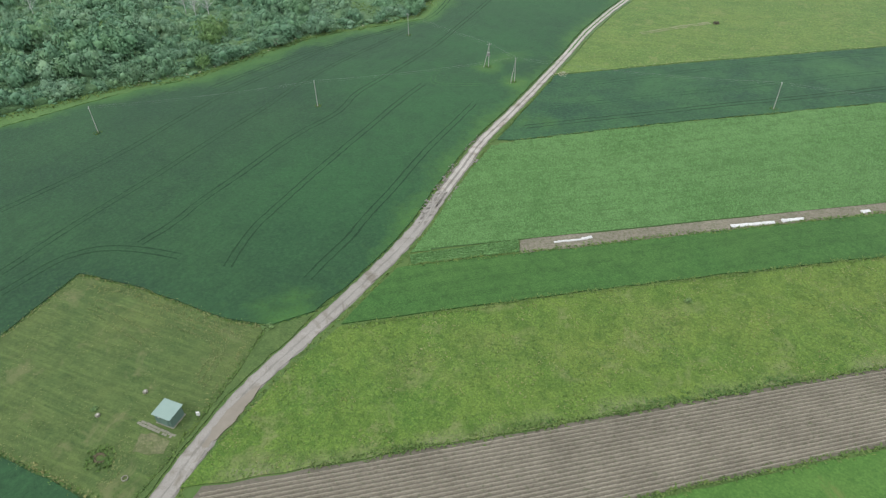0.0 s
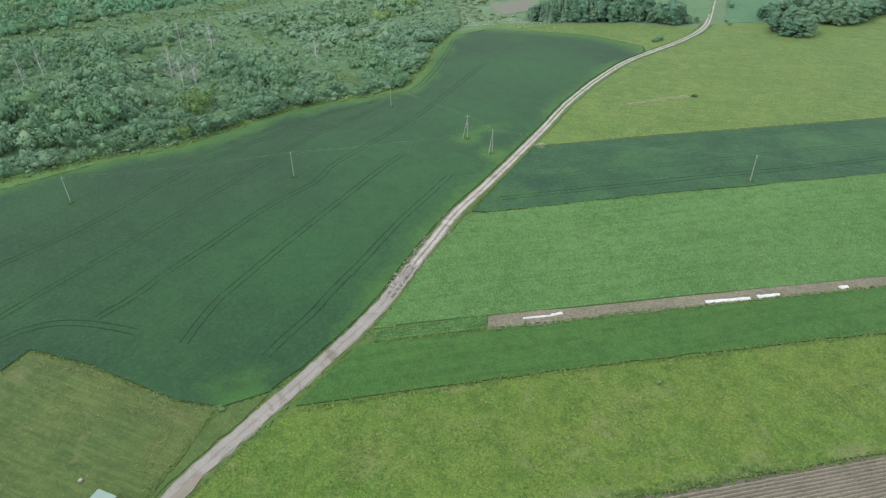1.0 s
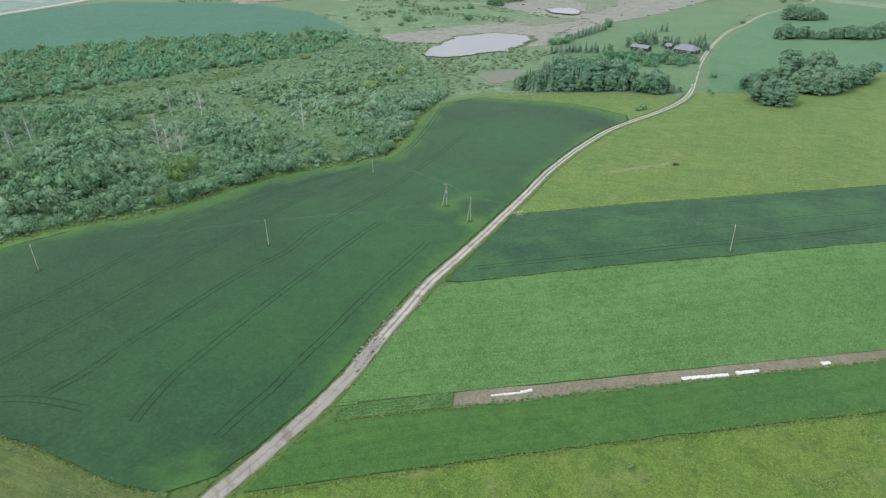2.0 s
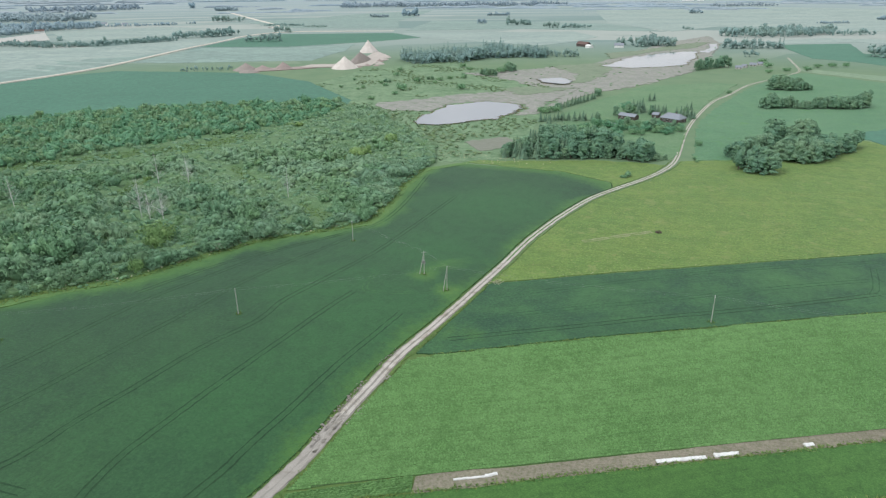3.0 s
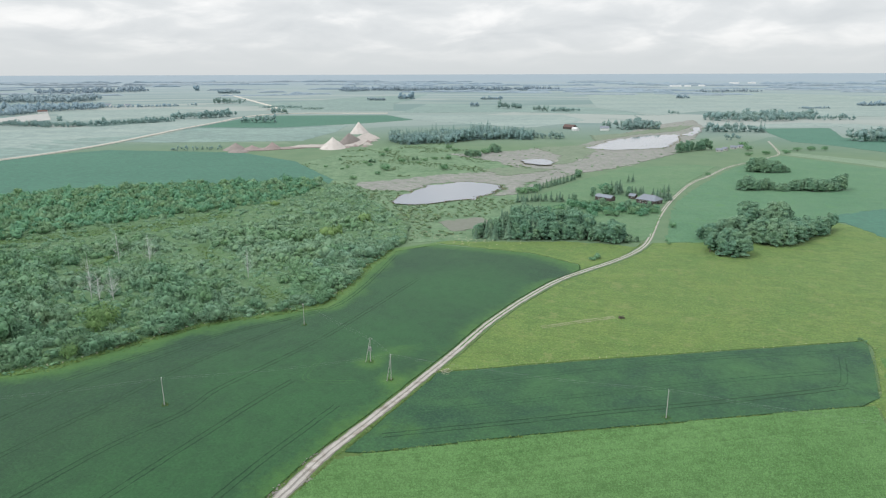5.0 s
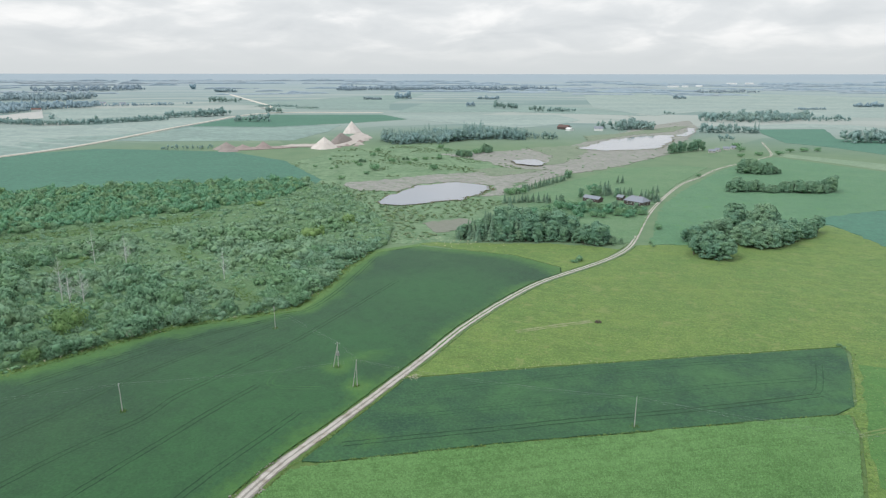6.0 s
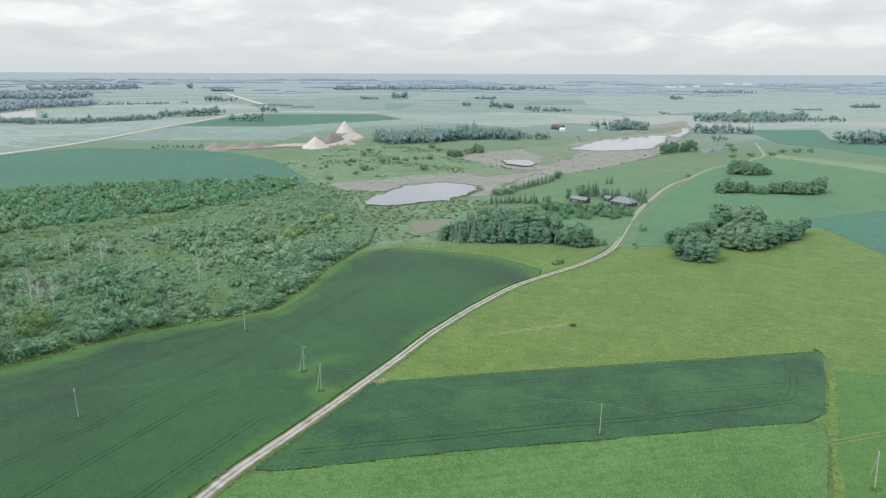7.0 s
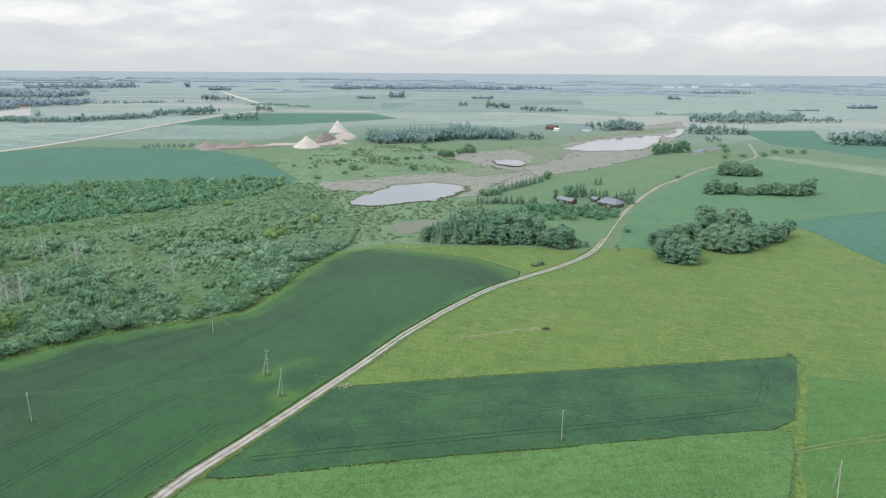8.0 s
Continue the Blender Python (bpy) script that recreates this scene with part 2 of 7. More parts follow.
TURN_MARK = crop_mat("flattened_wheat", (0.042, 0.120, 0.044), (0.056, 0.142, 0.050), 9, 1.2, None, 0.4, 0.05, 0.2)
MUD = plain_mat("dry_mud", (0.210, 0.218, 0.192), (0.165, 0.185, 0.142), 0.3, 0.9, 0, 0.4)
# extra blue in these two crop colours imitates haze
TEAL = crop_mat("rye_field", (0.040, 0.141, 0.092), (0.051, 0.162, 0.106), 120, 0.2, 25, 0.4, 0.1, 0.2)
EAST_DARK = crop_mat("hazed_young_grain", (0.046, 0.150, 0.100), (0.059, 0.176, 0.116), 60, 0.4, 20, 0.4, 0.1, 0.2)
# haze is put into these far field colours and their sheen
HAZED_PALE = crop_mat("hazed_pale_grassland", (0.197, 0.275, 0.249), (0.251, 0.317, 0.282), 150, 0.06, 20, 0.4, 0.2, 0.2, band=(620.0, 70.0))
HAZED_GREEN = crop_mat("hazed_light_grassland", (0.142, 0.230, 0.200), (0.178, 0.262, 0.225), 150, 0.06, 30, 0.4, 0.2, 0.3, band=(600.0, 70.0))
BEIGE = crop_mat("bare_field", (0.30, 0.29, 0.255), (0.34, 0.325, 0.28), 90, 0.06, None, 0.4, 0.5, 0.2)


def soil_mat(name, k, weeds=0.5):
    m = Mat(name, 0.95, 0.15)
    n = m.noise(1 / 9.0, 4, 0.6)
    c = m.mix(m.rng(n, 0.35, 0.65), tone((0.158, 0.146, 0.118), k), tone((0.210, 0.194, 0.158), k))
    crumbs = m.noise(3.5, 4, 0.75)
    c = m.mix(m.rng(crumbs, 0.4, 0.75, 0.0, 0.6), c, tone((0.32, 0.290, 0.236), k))
    c = m.mix(m.rng(m.noise(1.3, 4, 0.7), 0.55 - 0.12 * (weeds > 0.5), 0.7, 0.0, weeds), c, (0.09, 0.12, 0.055))
    m.base(c)
    m.bump(crumbs, 0.8, 0.15)
    return m.m


def gravel_mat(name, k):
    m = Mat(name, 0.95, 0.2)
    n = m.noise(1 / 5.0, 5, 0.65)
    c = m.mix(m.rng(n, 0.35, 0.65), tone((0.40, 0.385, 0.358), k), tone((0.49, 0.472, 0.442), k))
    g = m.noise(4.0, 5, 0.8)
    c = m.mix(m.rng(g, 0.42, 0.66, 0, 0.7), c, tone((0.30, 0.275, 0.25), k))
    c = m.mix(m.rng(m.noise(1 / 4.5, 5, 0.7, 1.0), 0.52, 0.66, 0, 0.85), c, tone((0.26, 0.235, 0.195), k))
    m.base(c)
    m.bump(g, 0.6, 0.08)
    return m.m


SOIL_WEEDY = soil_mat("weedy_soil", 1.2, 0.7)
# one soil in two tones: light painted on ridges, shade in furrows
SOIL, SOIL_FURROW = soil_mat("lit_ridge_soil", 1.42), soil_mat("shaded_furrow_soil", 0.80)
# ruts are darker on the near stretch, paler on the farther one
GRAVEL, RUT, RUT_PALE = gravel_mat("gravel_track", 0.63), gravel_mat("darker_wheel_rut", 0.77), gravel_mat("paler_wheel_rut", 1.08)


def ground_mat():
    """Open country: grass close by, a patchwork of hay, crops and grassland far off, with haze put into colour and
    sheen by distance.
    """
    m = Mat("hazed_open_country")
    fine = m.noise(0.8, 4, 0.7)
    c = m.mix(m.rng(m.noise(1 / 30.0, 4, 0.6), 0.35, 0.65), (0.096, 0.178, 0.092), (0.130, 0.206, 0.112))
    c = m.mix(m.rng(fine, 0.35, 0.7, 0, 0.45), c, (0.140, 0.214, 0.106))
    length = m.t.nodes.new("ShaderNodeVectorMath")
    length.operation = "LENGTH"
    m.t.links.new(m.place, length.inputs[0])
    close = m.mix(m.rng(m.noise(1 / 9.0, 4, 0.65), 0.35, 0.65), (0.070, 0.140, 0.038), (0.098, 0.166, 0.048))
    close = m.mix(m.rng(fine, 0.4, 0.7, 0, 0.5), close, (0.130, 0.178, 0.062))
    c = m.mix(m.rng(length.outputs["Value"], 200, 340), close, c)
    cell = m.cells(1.0, m.turned(28, 620.0, 260.0))
    sepc = m.t.nodes.new("ShaderNodeSeparateColor")
    m.t.links.new(cell, sepc.inputs[0])
    # far patchwork tones have haze put in: paler and bluer with distance
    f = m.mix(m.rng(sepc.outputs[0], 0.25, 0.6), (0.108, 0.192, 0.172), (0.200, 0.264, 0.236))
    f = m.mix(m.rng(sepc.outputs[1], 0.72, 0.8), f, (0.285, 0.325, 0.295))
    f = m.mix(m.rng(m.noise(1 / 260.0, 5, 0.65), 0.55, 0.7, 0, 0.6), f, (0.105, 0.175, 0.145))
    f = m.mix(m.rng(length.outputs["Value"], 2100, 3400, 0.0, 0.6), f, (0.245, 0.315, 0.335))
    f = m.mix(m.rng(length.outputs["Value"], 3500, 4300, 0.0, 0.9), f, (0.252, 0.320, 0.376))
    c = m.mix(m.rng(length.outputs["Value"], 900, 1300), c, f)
    m.base(c)
    m.bump(fine, 0.5, 0.14)
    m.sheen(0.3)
    # sheen rises with distance to imitate haze
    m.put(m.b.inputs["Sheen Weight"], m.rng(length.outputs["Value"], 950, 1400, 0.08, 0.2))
    return m.m


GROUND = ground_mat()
# leaf base colours raised above real foliage, the pale lift of haze included
BROWN_LEAF = leaf_mat("reddish_shrub_leaf", (0.172, 0.232, 0.164), (0.207, 0.267, 0.191), 0.1, 0.8)
DARK_WILLOW = leaf_mat("dark_willow_leaf", (0.123, 0.252, 0.151), (0.149, 0.291, 0.172), 0.1, 0.4)
WILLOW = leaf_mat("willow_leaf", (0.132, 0.272, 0.149), (0.161, 0.315, 0.172), 0.1, 0.4)
WILLOW_B = leaf_mat("hazed_grey_willow_leaf", (0.152, 0.290, 0.190), (0.179, 0.327, 0.214), 0.1, 0.4)
ALDER = leaf_mat("alder_leaf", (0.108, 0.272, 0.163), (0.134, 0.315, 0.188), 0.1, 0.4)
YELLOWISH = leaf_mat("birch_leaf", (0.131, 0.247, 0.092), (0.173, 0.302, 0.114), 0.1, 0.8)
UNDERGROWTH = crop_mat("scrub_leaf", (0.078, 0.156, 0.070), (0.108, 0.190, 0.088), 9, 1.2, None, 1.0, 0.06, 0.5, (0.070, 0.150, 0.060))
MARSH_LEAF = leaf_mat("marsh_willow_leaf", (0.140, 0.240, 0.126), (0.172, 0.278, 0.148), 0.1, 0.4)
MARSH_LEAF_B = leaf_mat("grey_marsh_willow_leaf", (0.150, 0.246, 0.150), (0.180, 0.284, 0.176), 0.1, 0.4)
# grove leaves get further lift and blue in place of haze
BROADLEAF = leaf_mat("broad_leaf", (0.131, 0.267, 0.185), (0.157, 0.308, 0.211), 0.06, 0.2)
LIME = leaf_mat("lime_leaf", (0.156, 0.292, 0.196), (0.183, 0.333, 0.223), 0.06, 0.2)
NEEDLE = leaf_mat("spruce_needle", (0.111, 0.210, 0.146), (0.142, 0.247, 0.166), 0.1)
# four leaf colours with haze mixed in, bluer for woods farther off
HAZED_LEAF = leaf_mat("hazed_wood_leaf", (0.180, 0.296, 0.292), (0.210, 0.332, 0.324), 0.1, plant=0.06, vary=0.7)
HAZED_BLUE = leaf_mat("blue_hazed_wood_leaf", (0.225, 0.302, 0.365), (0.246, 0.328, 0.392), 0.12, plant=0.03, vary=0.3)
HAZED_NEEDLE = leaf_mat("hazed_spruce_needle", (0.150, 0.260, 0.246), (0.182, 0.298, 0.276), 0.1, plant=0.06, vary=0.6)
HAZED_MID = leaf_mat("hazed_village_tree_leaf", (0.213, 0.318, 0.380), (0.243, 0.352, 0.416), 0.12, plant=0.03, vary=0.4)
BARK = plain_mat("bark", (0.085, 0.07, 0.055), (0.14, 0.12, 0.10), 4)
BIRCH_BARK = plain_mat("pale_dead_wood", (0.58, 0.60, 0.59), (0.44, 0.46, 0.45), 2)
GRASS_TUFT = leaf_mat("tall_grass_blade", (0.098, 0.189, 0.048), (0.155, 0.246, 0.078), 0.1, plant=0.6, vary=1.0)
WEED_TUFT = leaf_mat("weed_leaf", (0.075, 0.165, 0.042), (0.125, 0.220, 0.062), 0.1)
WHEAT_BLADE = leaf_mat("wheat_blade", (0.032, 0.104, 0.036), (0.050, 0.135, 0.046), 0.1)
DRY_TUFT = leaf_mat("dry_grass_blade", (0.170, 0.235, 0.090), (0.280, 0.320, 0.160), 0.1, plant=0.6, vary=1.0)
REED_BLADE = leaf_mat("dry_reed_blade", (0.150, 0.140, 0.085), (0.240, 0.215, 0.150), 0.1)
FLOWER = leaf_mat("white_umbel", (0.30, 0.36, 0.24), (0.55, 0.58, 0.46), 0.2)
CONCRETE = plain_mat("pole_concrete", (0.50, 0.50, 0.475), (0.40, 0.40, 0.38), 3)
STEEL = plain_mat("galvanised_steel", (0.35, 0.36, 0.36), (0.26, 0.27, 0.27), 4, 0.5, 0.6)
WIRE = plain_mat("aluminium_wire", (0.30, 0.32, 0.32), (0.25, 0.27, 0.27), 5, 0.5, 0.3, 0.0)
SHED_GREEN = plain_mat("sage_green_sheet", (0.150, 0.240, 0.205), (0.132, 0.215, 0.182), 1.2, 0.55, 0, 0.1)
SHED_ROOF = plain_mat("pale_green_roof_sheet", (0.270, 0.375, 0.345), (0.245, 0.350, 0.320), 1.0, 0.5, 0, 0.1)
WHITE = plain_mat("white_paint", (0.75, 0.76, 0.76), (0.66, 0.67, 0.67), 3, 0.6)
FLEECE = plain_mat("white_crop_fleece", (0.74, 0.75, 0.76), (0.60, 0.61, 0.62), 1.5, 0.85, 0, 0.5)
PAVER = plain_mat("concrete_slab", (0.29, 0.282, 0.235), (0.22, 0.22, 0.172), 2, 0.9)
DIRT = plain_mat("bare_dirt", (0.130, 0.105, 0.066), (0.085, 0.080, 0.045), 0.9, 0.95, 0, 0.8)
DIRT_PALE = crop_mat("trodden_earth", (0.112, 0.142, 0.058), (0.165, 0.168, 0.095), 3, 1.7, None, 0.6, 0.05, 0.4)
WET = plain_mat("wet_mud", (0.215, 0.192, 0.158), (0.265, 0.238, 0.200), 0.6, 0.45, 0, 0.1)
ROOF_GREY = plain_mat("grey_fibre_cement", (0.255, 0.285, 0.335), (0.21, 0.235, 0.275), 1.0, 0.75)
WOOD_DARK = plain_mat("brown_stained_boards", (0.098, 0.080, 0.072), (0.072, 0.060, 0.056), 2, 0.8)
WINDOW = plain_mat("dark_window_pane", (0.03, 0.035, 0.04), (0.05, 0.055, 0.06), 1, 0.15, 0, 0.0)
ROOF_RED = plain_mat("rust_brown_roof", (0.15, 0.095, 0.085), (0.12, 0.08, 0.075), 1.0, 0.8)
SAND = plain_mat("pale_sand", (0.64, 0.60, 0.575), (0.52, 0.475, 0.445), 0.12, 0.95, 0, 0.5)
SAND_FLOOR = plain_mat("trampled_sand", (0.47, 0.43, 0.405), (0.37, 0.34, 0.31), 0.1, 0.95, 0, 0.6)
SAND_B = plain_mat("brown_sand", (0.31, 0.275, 0.255), (0.235, 0.21, 0.20), 0.12, 0.95, 0, 0.5)
SAND_C = plain_mat("reddish_gravel", (0.33, 0.275, 0.26), (0.26, 0.22, 0.21), 0.12, 0.95, 0, 0.5)
ROAD_FAR = plain_mat("pale_gravel_road", (0.62, 0.59, 0.53), (0.54, 0.51, 0.46), 0.05, 0.95)


def water_mat():
    m = Mat("sky_toned_water", 0.06, 0.5)
    # light blue-grey base adds sky brightness that the reflection lacks
    m.base((0.225, 0.252, 0.292))
    m.b.inputs["IOR"].default_value = 1.45
    m.bump(m.noise(0.6, 3, 0.6), 0.06, 0.1)
    return m.m


WATER = water_mat()


# ---- the shape of the land ----
def ease(v, a, b):
    """0 below a, 1 above b, smooth between."""
    s = min(1.0, max(0.0, (v - a) / (b - a)))
    return s * s * (3 - 2 * s)


def ground(x, y):
    """Height of the land: a shallow wet valley on the west side, far country that rises gently to the horizon."""
    low = ease(-x - 60, 0, 170) * ease(y, 90, 270) * (1 - ease(y, 560, 900))
    r = math.hypot(x, y)
    s = max(0.0, (r - 2000) / 2850)
    return 1.0 * ease(x, -130, 40) - 4.5 * low + 94.0 * min(1.0, s * s * 1.02)


# ---- plan of the land, in metres ----
FIELD_TEAL = [(-834, 466), (-823, 529), (-803, 596), (-616, 654), (-494, 623), (-366, 535), (-351, 505), (-433, 452), (-485, 402), (-526, 350), (-542,
    313), (-557, 287), (-832, 415)]
FIELD_EAST = [(47.9, 533.4), (76, 570), (112, 612), (185, 691), (179.1, 486.3), (97.3, 453.1), (81.7, 479.8), (65.5, 513.2)]
FIELD_PALE_STRIP = [(7, 946), (76, 908), (137, 882), (215, 841), (204, 784), (131, 815), (75, 864), (15, 906)]
FIELD_NORTH = [(21, 1084), (79, 1047), (145, 967), (227, 903), (279, 1171), (164, 1174), (89, 1182), (77, 1381), (-28, 1318), (-14, 1226)]
FIELD_NORTH_PALE = [(-30, 1345), (95, 1421), (180, 1347), (185, 1399), (134, 1506), (39, 1509), (-27, 1437)]
PASTURE = [(-41.9, 483.6), (-32.5, 415.7), (-10.2, 427.8), (49.7, 525.1), (76, 572), (187, 697), (202, 777), (130, 806), (16, 894), (-3, 861), (-30,
    747), (-44, 615), (-48, 545)]
LAWN = [(-157, 533), (-150, 620), (-127, 727), (-66, 769), (-44, 767), (-54, 642), (-55.4, 533.5), (-43.4, 439.4), (-46.4, 408.2), (-58.3, 404.6),
    (-108.6, 442.2)]
FAR_PALE_WEST = [(-832, 415), (-834, 466), (-842, 541), (-880, 650), (-950, 808), (-1060, 1042), (-1169, 1029), (-1145, 835), (-1270, 693), (-1306,
    636)]
FAR_BAND_WEST = [(-937, 464), (-947, 524), (-1012, 652), (-943, 724), (-951, 797), (-887, 655), (-848, 544), (-840, 469), (-843, 421)]
FAR_TEAL = [(-963, 888), (-1067, 1098), (-1071, 1230), (-847, 1359), (-708, 1248), (-746, 1102), (-822, 956)]
FAR_LIGHT = [(-873, 669), (-942, 870), (-804, 936), (-740, 1056), (-666, 924), (-624, 787), (-708, 744), (-804, 690)]
FAR_LIGHT_MID = [(-834, 1365), (-473, 1558), (-373, 1407), (-376, 1263), (-406, 1158), (-694, 1236)]
FAR_GREEN_MID = [(-872, 1450), (-643, 1612), (-275, 1626), (-510, 1931), (-791, 1959), (-1059, 1921)]
FAR_PALE_EAST = [(-772, 2766), (-235, 3153), (296, 2941), (427, 2890), (283, 1824), (52, 1738), (-193, 1877), (-263, 1632), (-495, 1937)]
FAR_GREEN_WEST = [(-1559, 1607), (-1559, 2235), (-1422, 2556), (-1162, 1875), (-943, 1534), (-1219, 1439)]
FAR_PALE_VILLAGE = [(-1708, 1063), (-1641, 1345), (-1466, 1359), (-1306, 1096), (-1318, 864)]
FAR_BEIGE = [(-1582, 857), (-1696, 1041), (-1426, 887), (-1388, 766), (-1448, 743)]
MARSH = [(-377, 514), (-324, 495), (-258, 451), (-194.4, 394.0), (-172.9, 358.3), (-134.8, 378.2), (-147.8, 443.8), (-177, 565), (-210, 682), (-404,
    843), (-467, 794), (-490, 720), (-472, 608), (-366, 535)]
TRAM_A = [(-136.6, 44.4), (-136.4, 51.0), (-135.8, 57.9), (-133.8, 62.1), (-129.9, 66.4), (-121.5, 70.1), (-111.0, 72.4)]
TRAM_B = [(-143.2, 48.7), (-144.5, 67.1), (-144.3, 81.4), (-144.1, 98.0), (-144.6, 109.7), (-145.0, 126.0), (-145.2, 141.0), (-146.0, 153.0), (-147.5, 167.0), (-146.4, 188.0), (-143.7, 205.5), (-140.9, 228.0)]
TRAM_C = [(-167.2, 64.5), (-165.1, 79.3), (-163.7, 87.8), (-162.9, 101.2), (-164.3, 121.3), (-165.3, 142.2), (-164.8, 151.9), (-163.5, 162.0), (-161.3, 176.6), (-160.0, 194.0), (-155.5, 208.0), (-146.8, 228.8), (-139.5, 244.0), (-141.9, 261.7), (-148.4, 286.4), (-163.0, 331.0)]
TRAM_D = [(-123.4, 71.5), (-122.2, 81.2), (-123.4, 90.4), (-123.5, 99.4), (-123.2, 108.8), (-124.0, 120.0), (-123.7, 134.3), (-121.1, 148.6), (-121.8, 156.0), (-124.4, 165.0), (-123.2, 180.0), (-122.0, 200.0), (-121.0, 217.0), (-123.0, 240.0), (-124.1, 255.0), (-127.5, 296.0)]
TRAM_E = [(-98.0, 74.7), (-100.4, 80.8), (-103.0, 89.8), (-103.7, 99.7), (-105.0, 116.3), (-105.5, 128.0), (-106.0, 138.1), (-106.3, 150.0), (-107.4, 164.1), (-107.0, 182.0)]
TRAM_F = [(-78.8, 79.7), (-79.3, 85.3), (-79.0, 96.3), (-80.4, 106.4), (-80.8, 118.4), (-82.4, 132.5), (-83.3, 146.0), (-83.5, 160.0), (-84.0, 175.0)]
TRAM_H = [(-172.9, 146.1), (-170.7, 162.6), (-167.3, 180.7), (-160.8, 199.3), (-151.3, 218.0), (-146.0, 228.0)]
TRAM_I = [(-109.5, 200.0), (-106.5, 187.0), (-103.0, 183.5), (-96.0, 186.0), (-88.0, 190.0)]
TRAM_M = [(-61.8, 198.5), (-55.7, 204.9), (-33.7, 223.7), (-12.2, 243.2), (11.2, 261.4), (35.8, 278.6), (56.0, 291.7)]
TRAM_N = [(-62.5, 180.8), (-53.3, 188.5), (-34.4, 204.2), (-14.0, 219.6), (14.1, 243.3), (29.0, 255.1), (47.6, 268.7)]
TRAM_O = [(-62.5, 167.2), (-47.5, 179.4), (-29.3, 193.5), (-10.6, 209.1), (9.5, 224.0), (30.2, 241.0), (49.1, 257.5)]
TRAM_P = [(48.9, 281.9), (49.1, 264.0), (47.3, 256.5)]
EDGE_LIGHT = [(-201.1, 136.2), (-187.8, 153.1), (-181.4, 187.4), (-174.7, 209.7), (-160.3, 227.6), (-148.3, 247.0), (-154.0, 271.7), (-166.5, 306.5),
    (-173.6, 340.3), (-154.9, 364.8)]

# ---- building helpers ----
from mathutils.geometry import delaunay_2d_cdt


def part(name, bm, material, parent=None, label="", smooth=False):
    """Links a bmesh as one mesh object, under its thing where one is given."""
    me = bpy.data.meshes.new(name)
    bm.to_mesh(me)
    bm.free()
    if material:
        me.materials.append(material)
    if smooth:
        me.polygons.foreach_set("use_smooth", [True] * len(me.polygons))
    ob = new(name, me)
    ob.parent = parent
    if label:
        ob["label"] = label
    return ob


def mesh_part(name, verts, faces, material, parent=None, label="", smooth=False):
    me = bpy.data.meshes.new(name)
    me.from_pydata(verts, [], faces)
    if material:
        me.materials.append(material)
    if smooth:
        me.polygons.foreach_set("use_smooth", [True] * len(me.polygons))
    me.update()
    ob = new(name, me)
    ob.parent = parent
    if label:
        ob["label"] = label
    return ob


def array_part(name, verts, faces, material, parent=None, smooth=False):
    """As mesh_part, from numpy arrays with faces of one size; for very large meshes."""
    me = bpy.data.meshes.new(name)
    n, k = faces.shape
    me.vertices.add(len(verts))
    me.vertices.foreach_set("co", verts.astype(np.float32).ravel())
    me.loops.add(n * k)
    me.loops.foreach_set("vertex_index", faces.astype(np.int32).ravel())
    me.polygons.add(n)
    me.polygons.foreach_set("loop_start", np.arange(0, n * k, k, dtype=np.int32))
    me.materials.append(material)
    if smooth:
        me.polygons.foreach_set("use_smooth", np.ones(n, dtype=bool))
    me.update(calc_edges=True)
    ob = new(name, me)
    ob.parent = parent
    return ob


def inside(x, y, poly):
    hit, j = False, len(poly) - 1
    for i in range(len(poly)):
        (xi, yi), (xj, yj) = poly[i], poly[j]
        if (yi > y) != (yj > y) and x < (xj - xi) * (y - yi) / (yj - yi) + xi:
            hit = not hit
        j = i
    return hit


def inside_many(xs, ys, poly):
    hit = np.zeros(len(xs), bool)
    for (xi, yi), (xj, yj) in zip(poly, poly[-1:] + poly[:-1]):
        if yi != yj:
            hit ^= ((yi > ys) != (yj > ys)) & (xs < (xj - xi) * (ys - yi) / (yj - yi) + xi)
    return hit


def resampled(pts, step, closed=True):
    out, n = [], len(pts)
    for i in range(n if closed else n - 1):
        a, b = pts[i], pts[(i + 1) % n]
        k = max(1, int(math.dist(a, b) / step))
        out += [(a[0] + (b[0] - a[0]) * j / k, a[1] + (b[1] - a[1]) * j / k) for j in range(k)]
    if not closed:
        out.append(pts[-1])
    return out


def smoothed(pts, rounds=2):
    """Chaikin's corner cutting on an open line."""
    for _ in range(rounds):
        out = [pts[0]]
        for a, b in zip(pts, pts[1:]):
            out += [(a[0] * 0.75 + b[0] * 0.25, a[1] * 0.75 + b[1] * 0.25), (a[0] * 0.25 + b[0] * 0.75, a[1] * 0.25 + b[1] * 0.75)]
        pts = out + [pts[-1]]
    return pts


def wavy(pts, amount, size):
    return [(x + amount * noise.noise((x / size, y / size, 3.1)), y + amount * noise.noise((x / size, y / size, 9.7))) for x, y in pts]


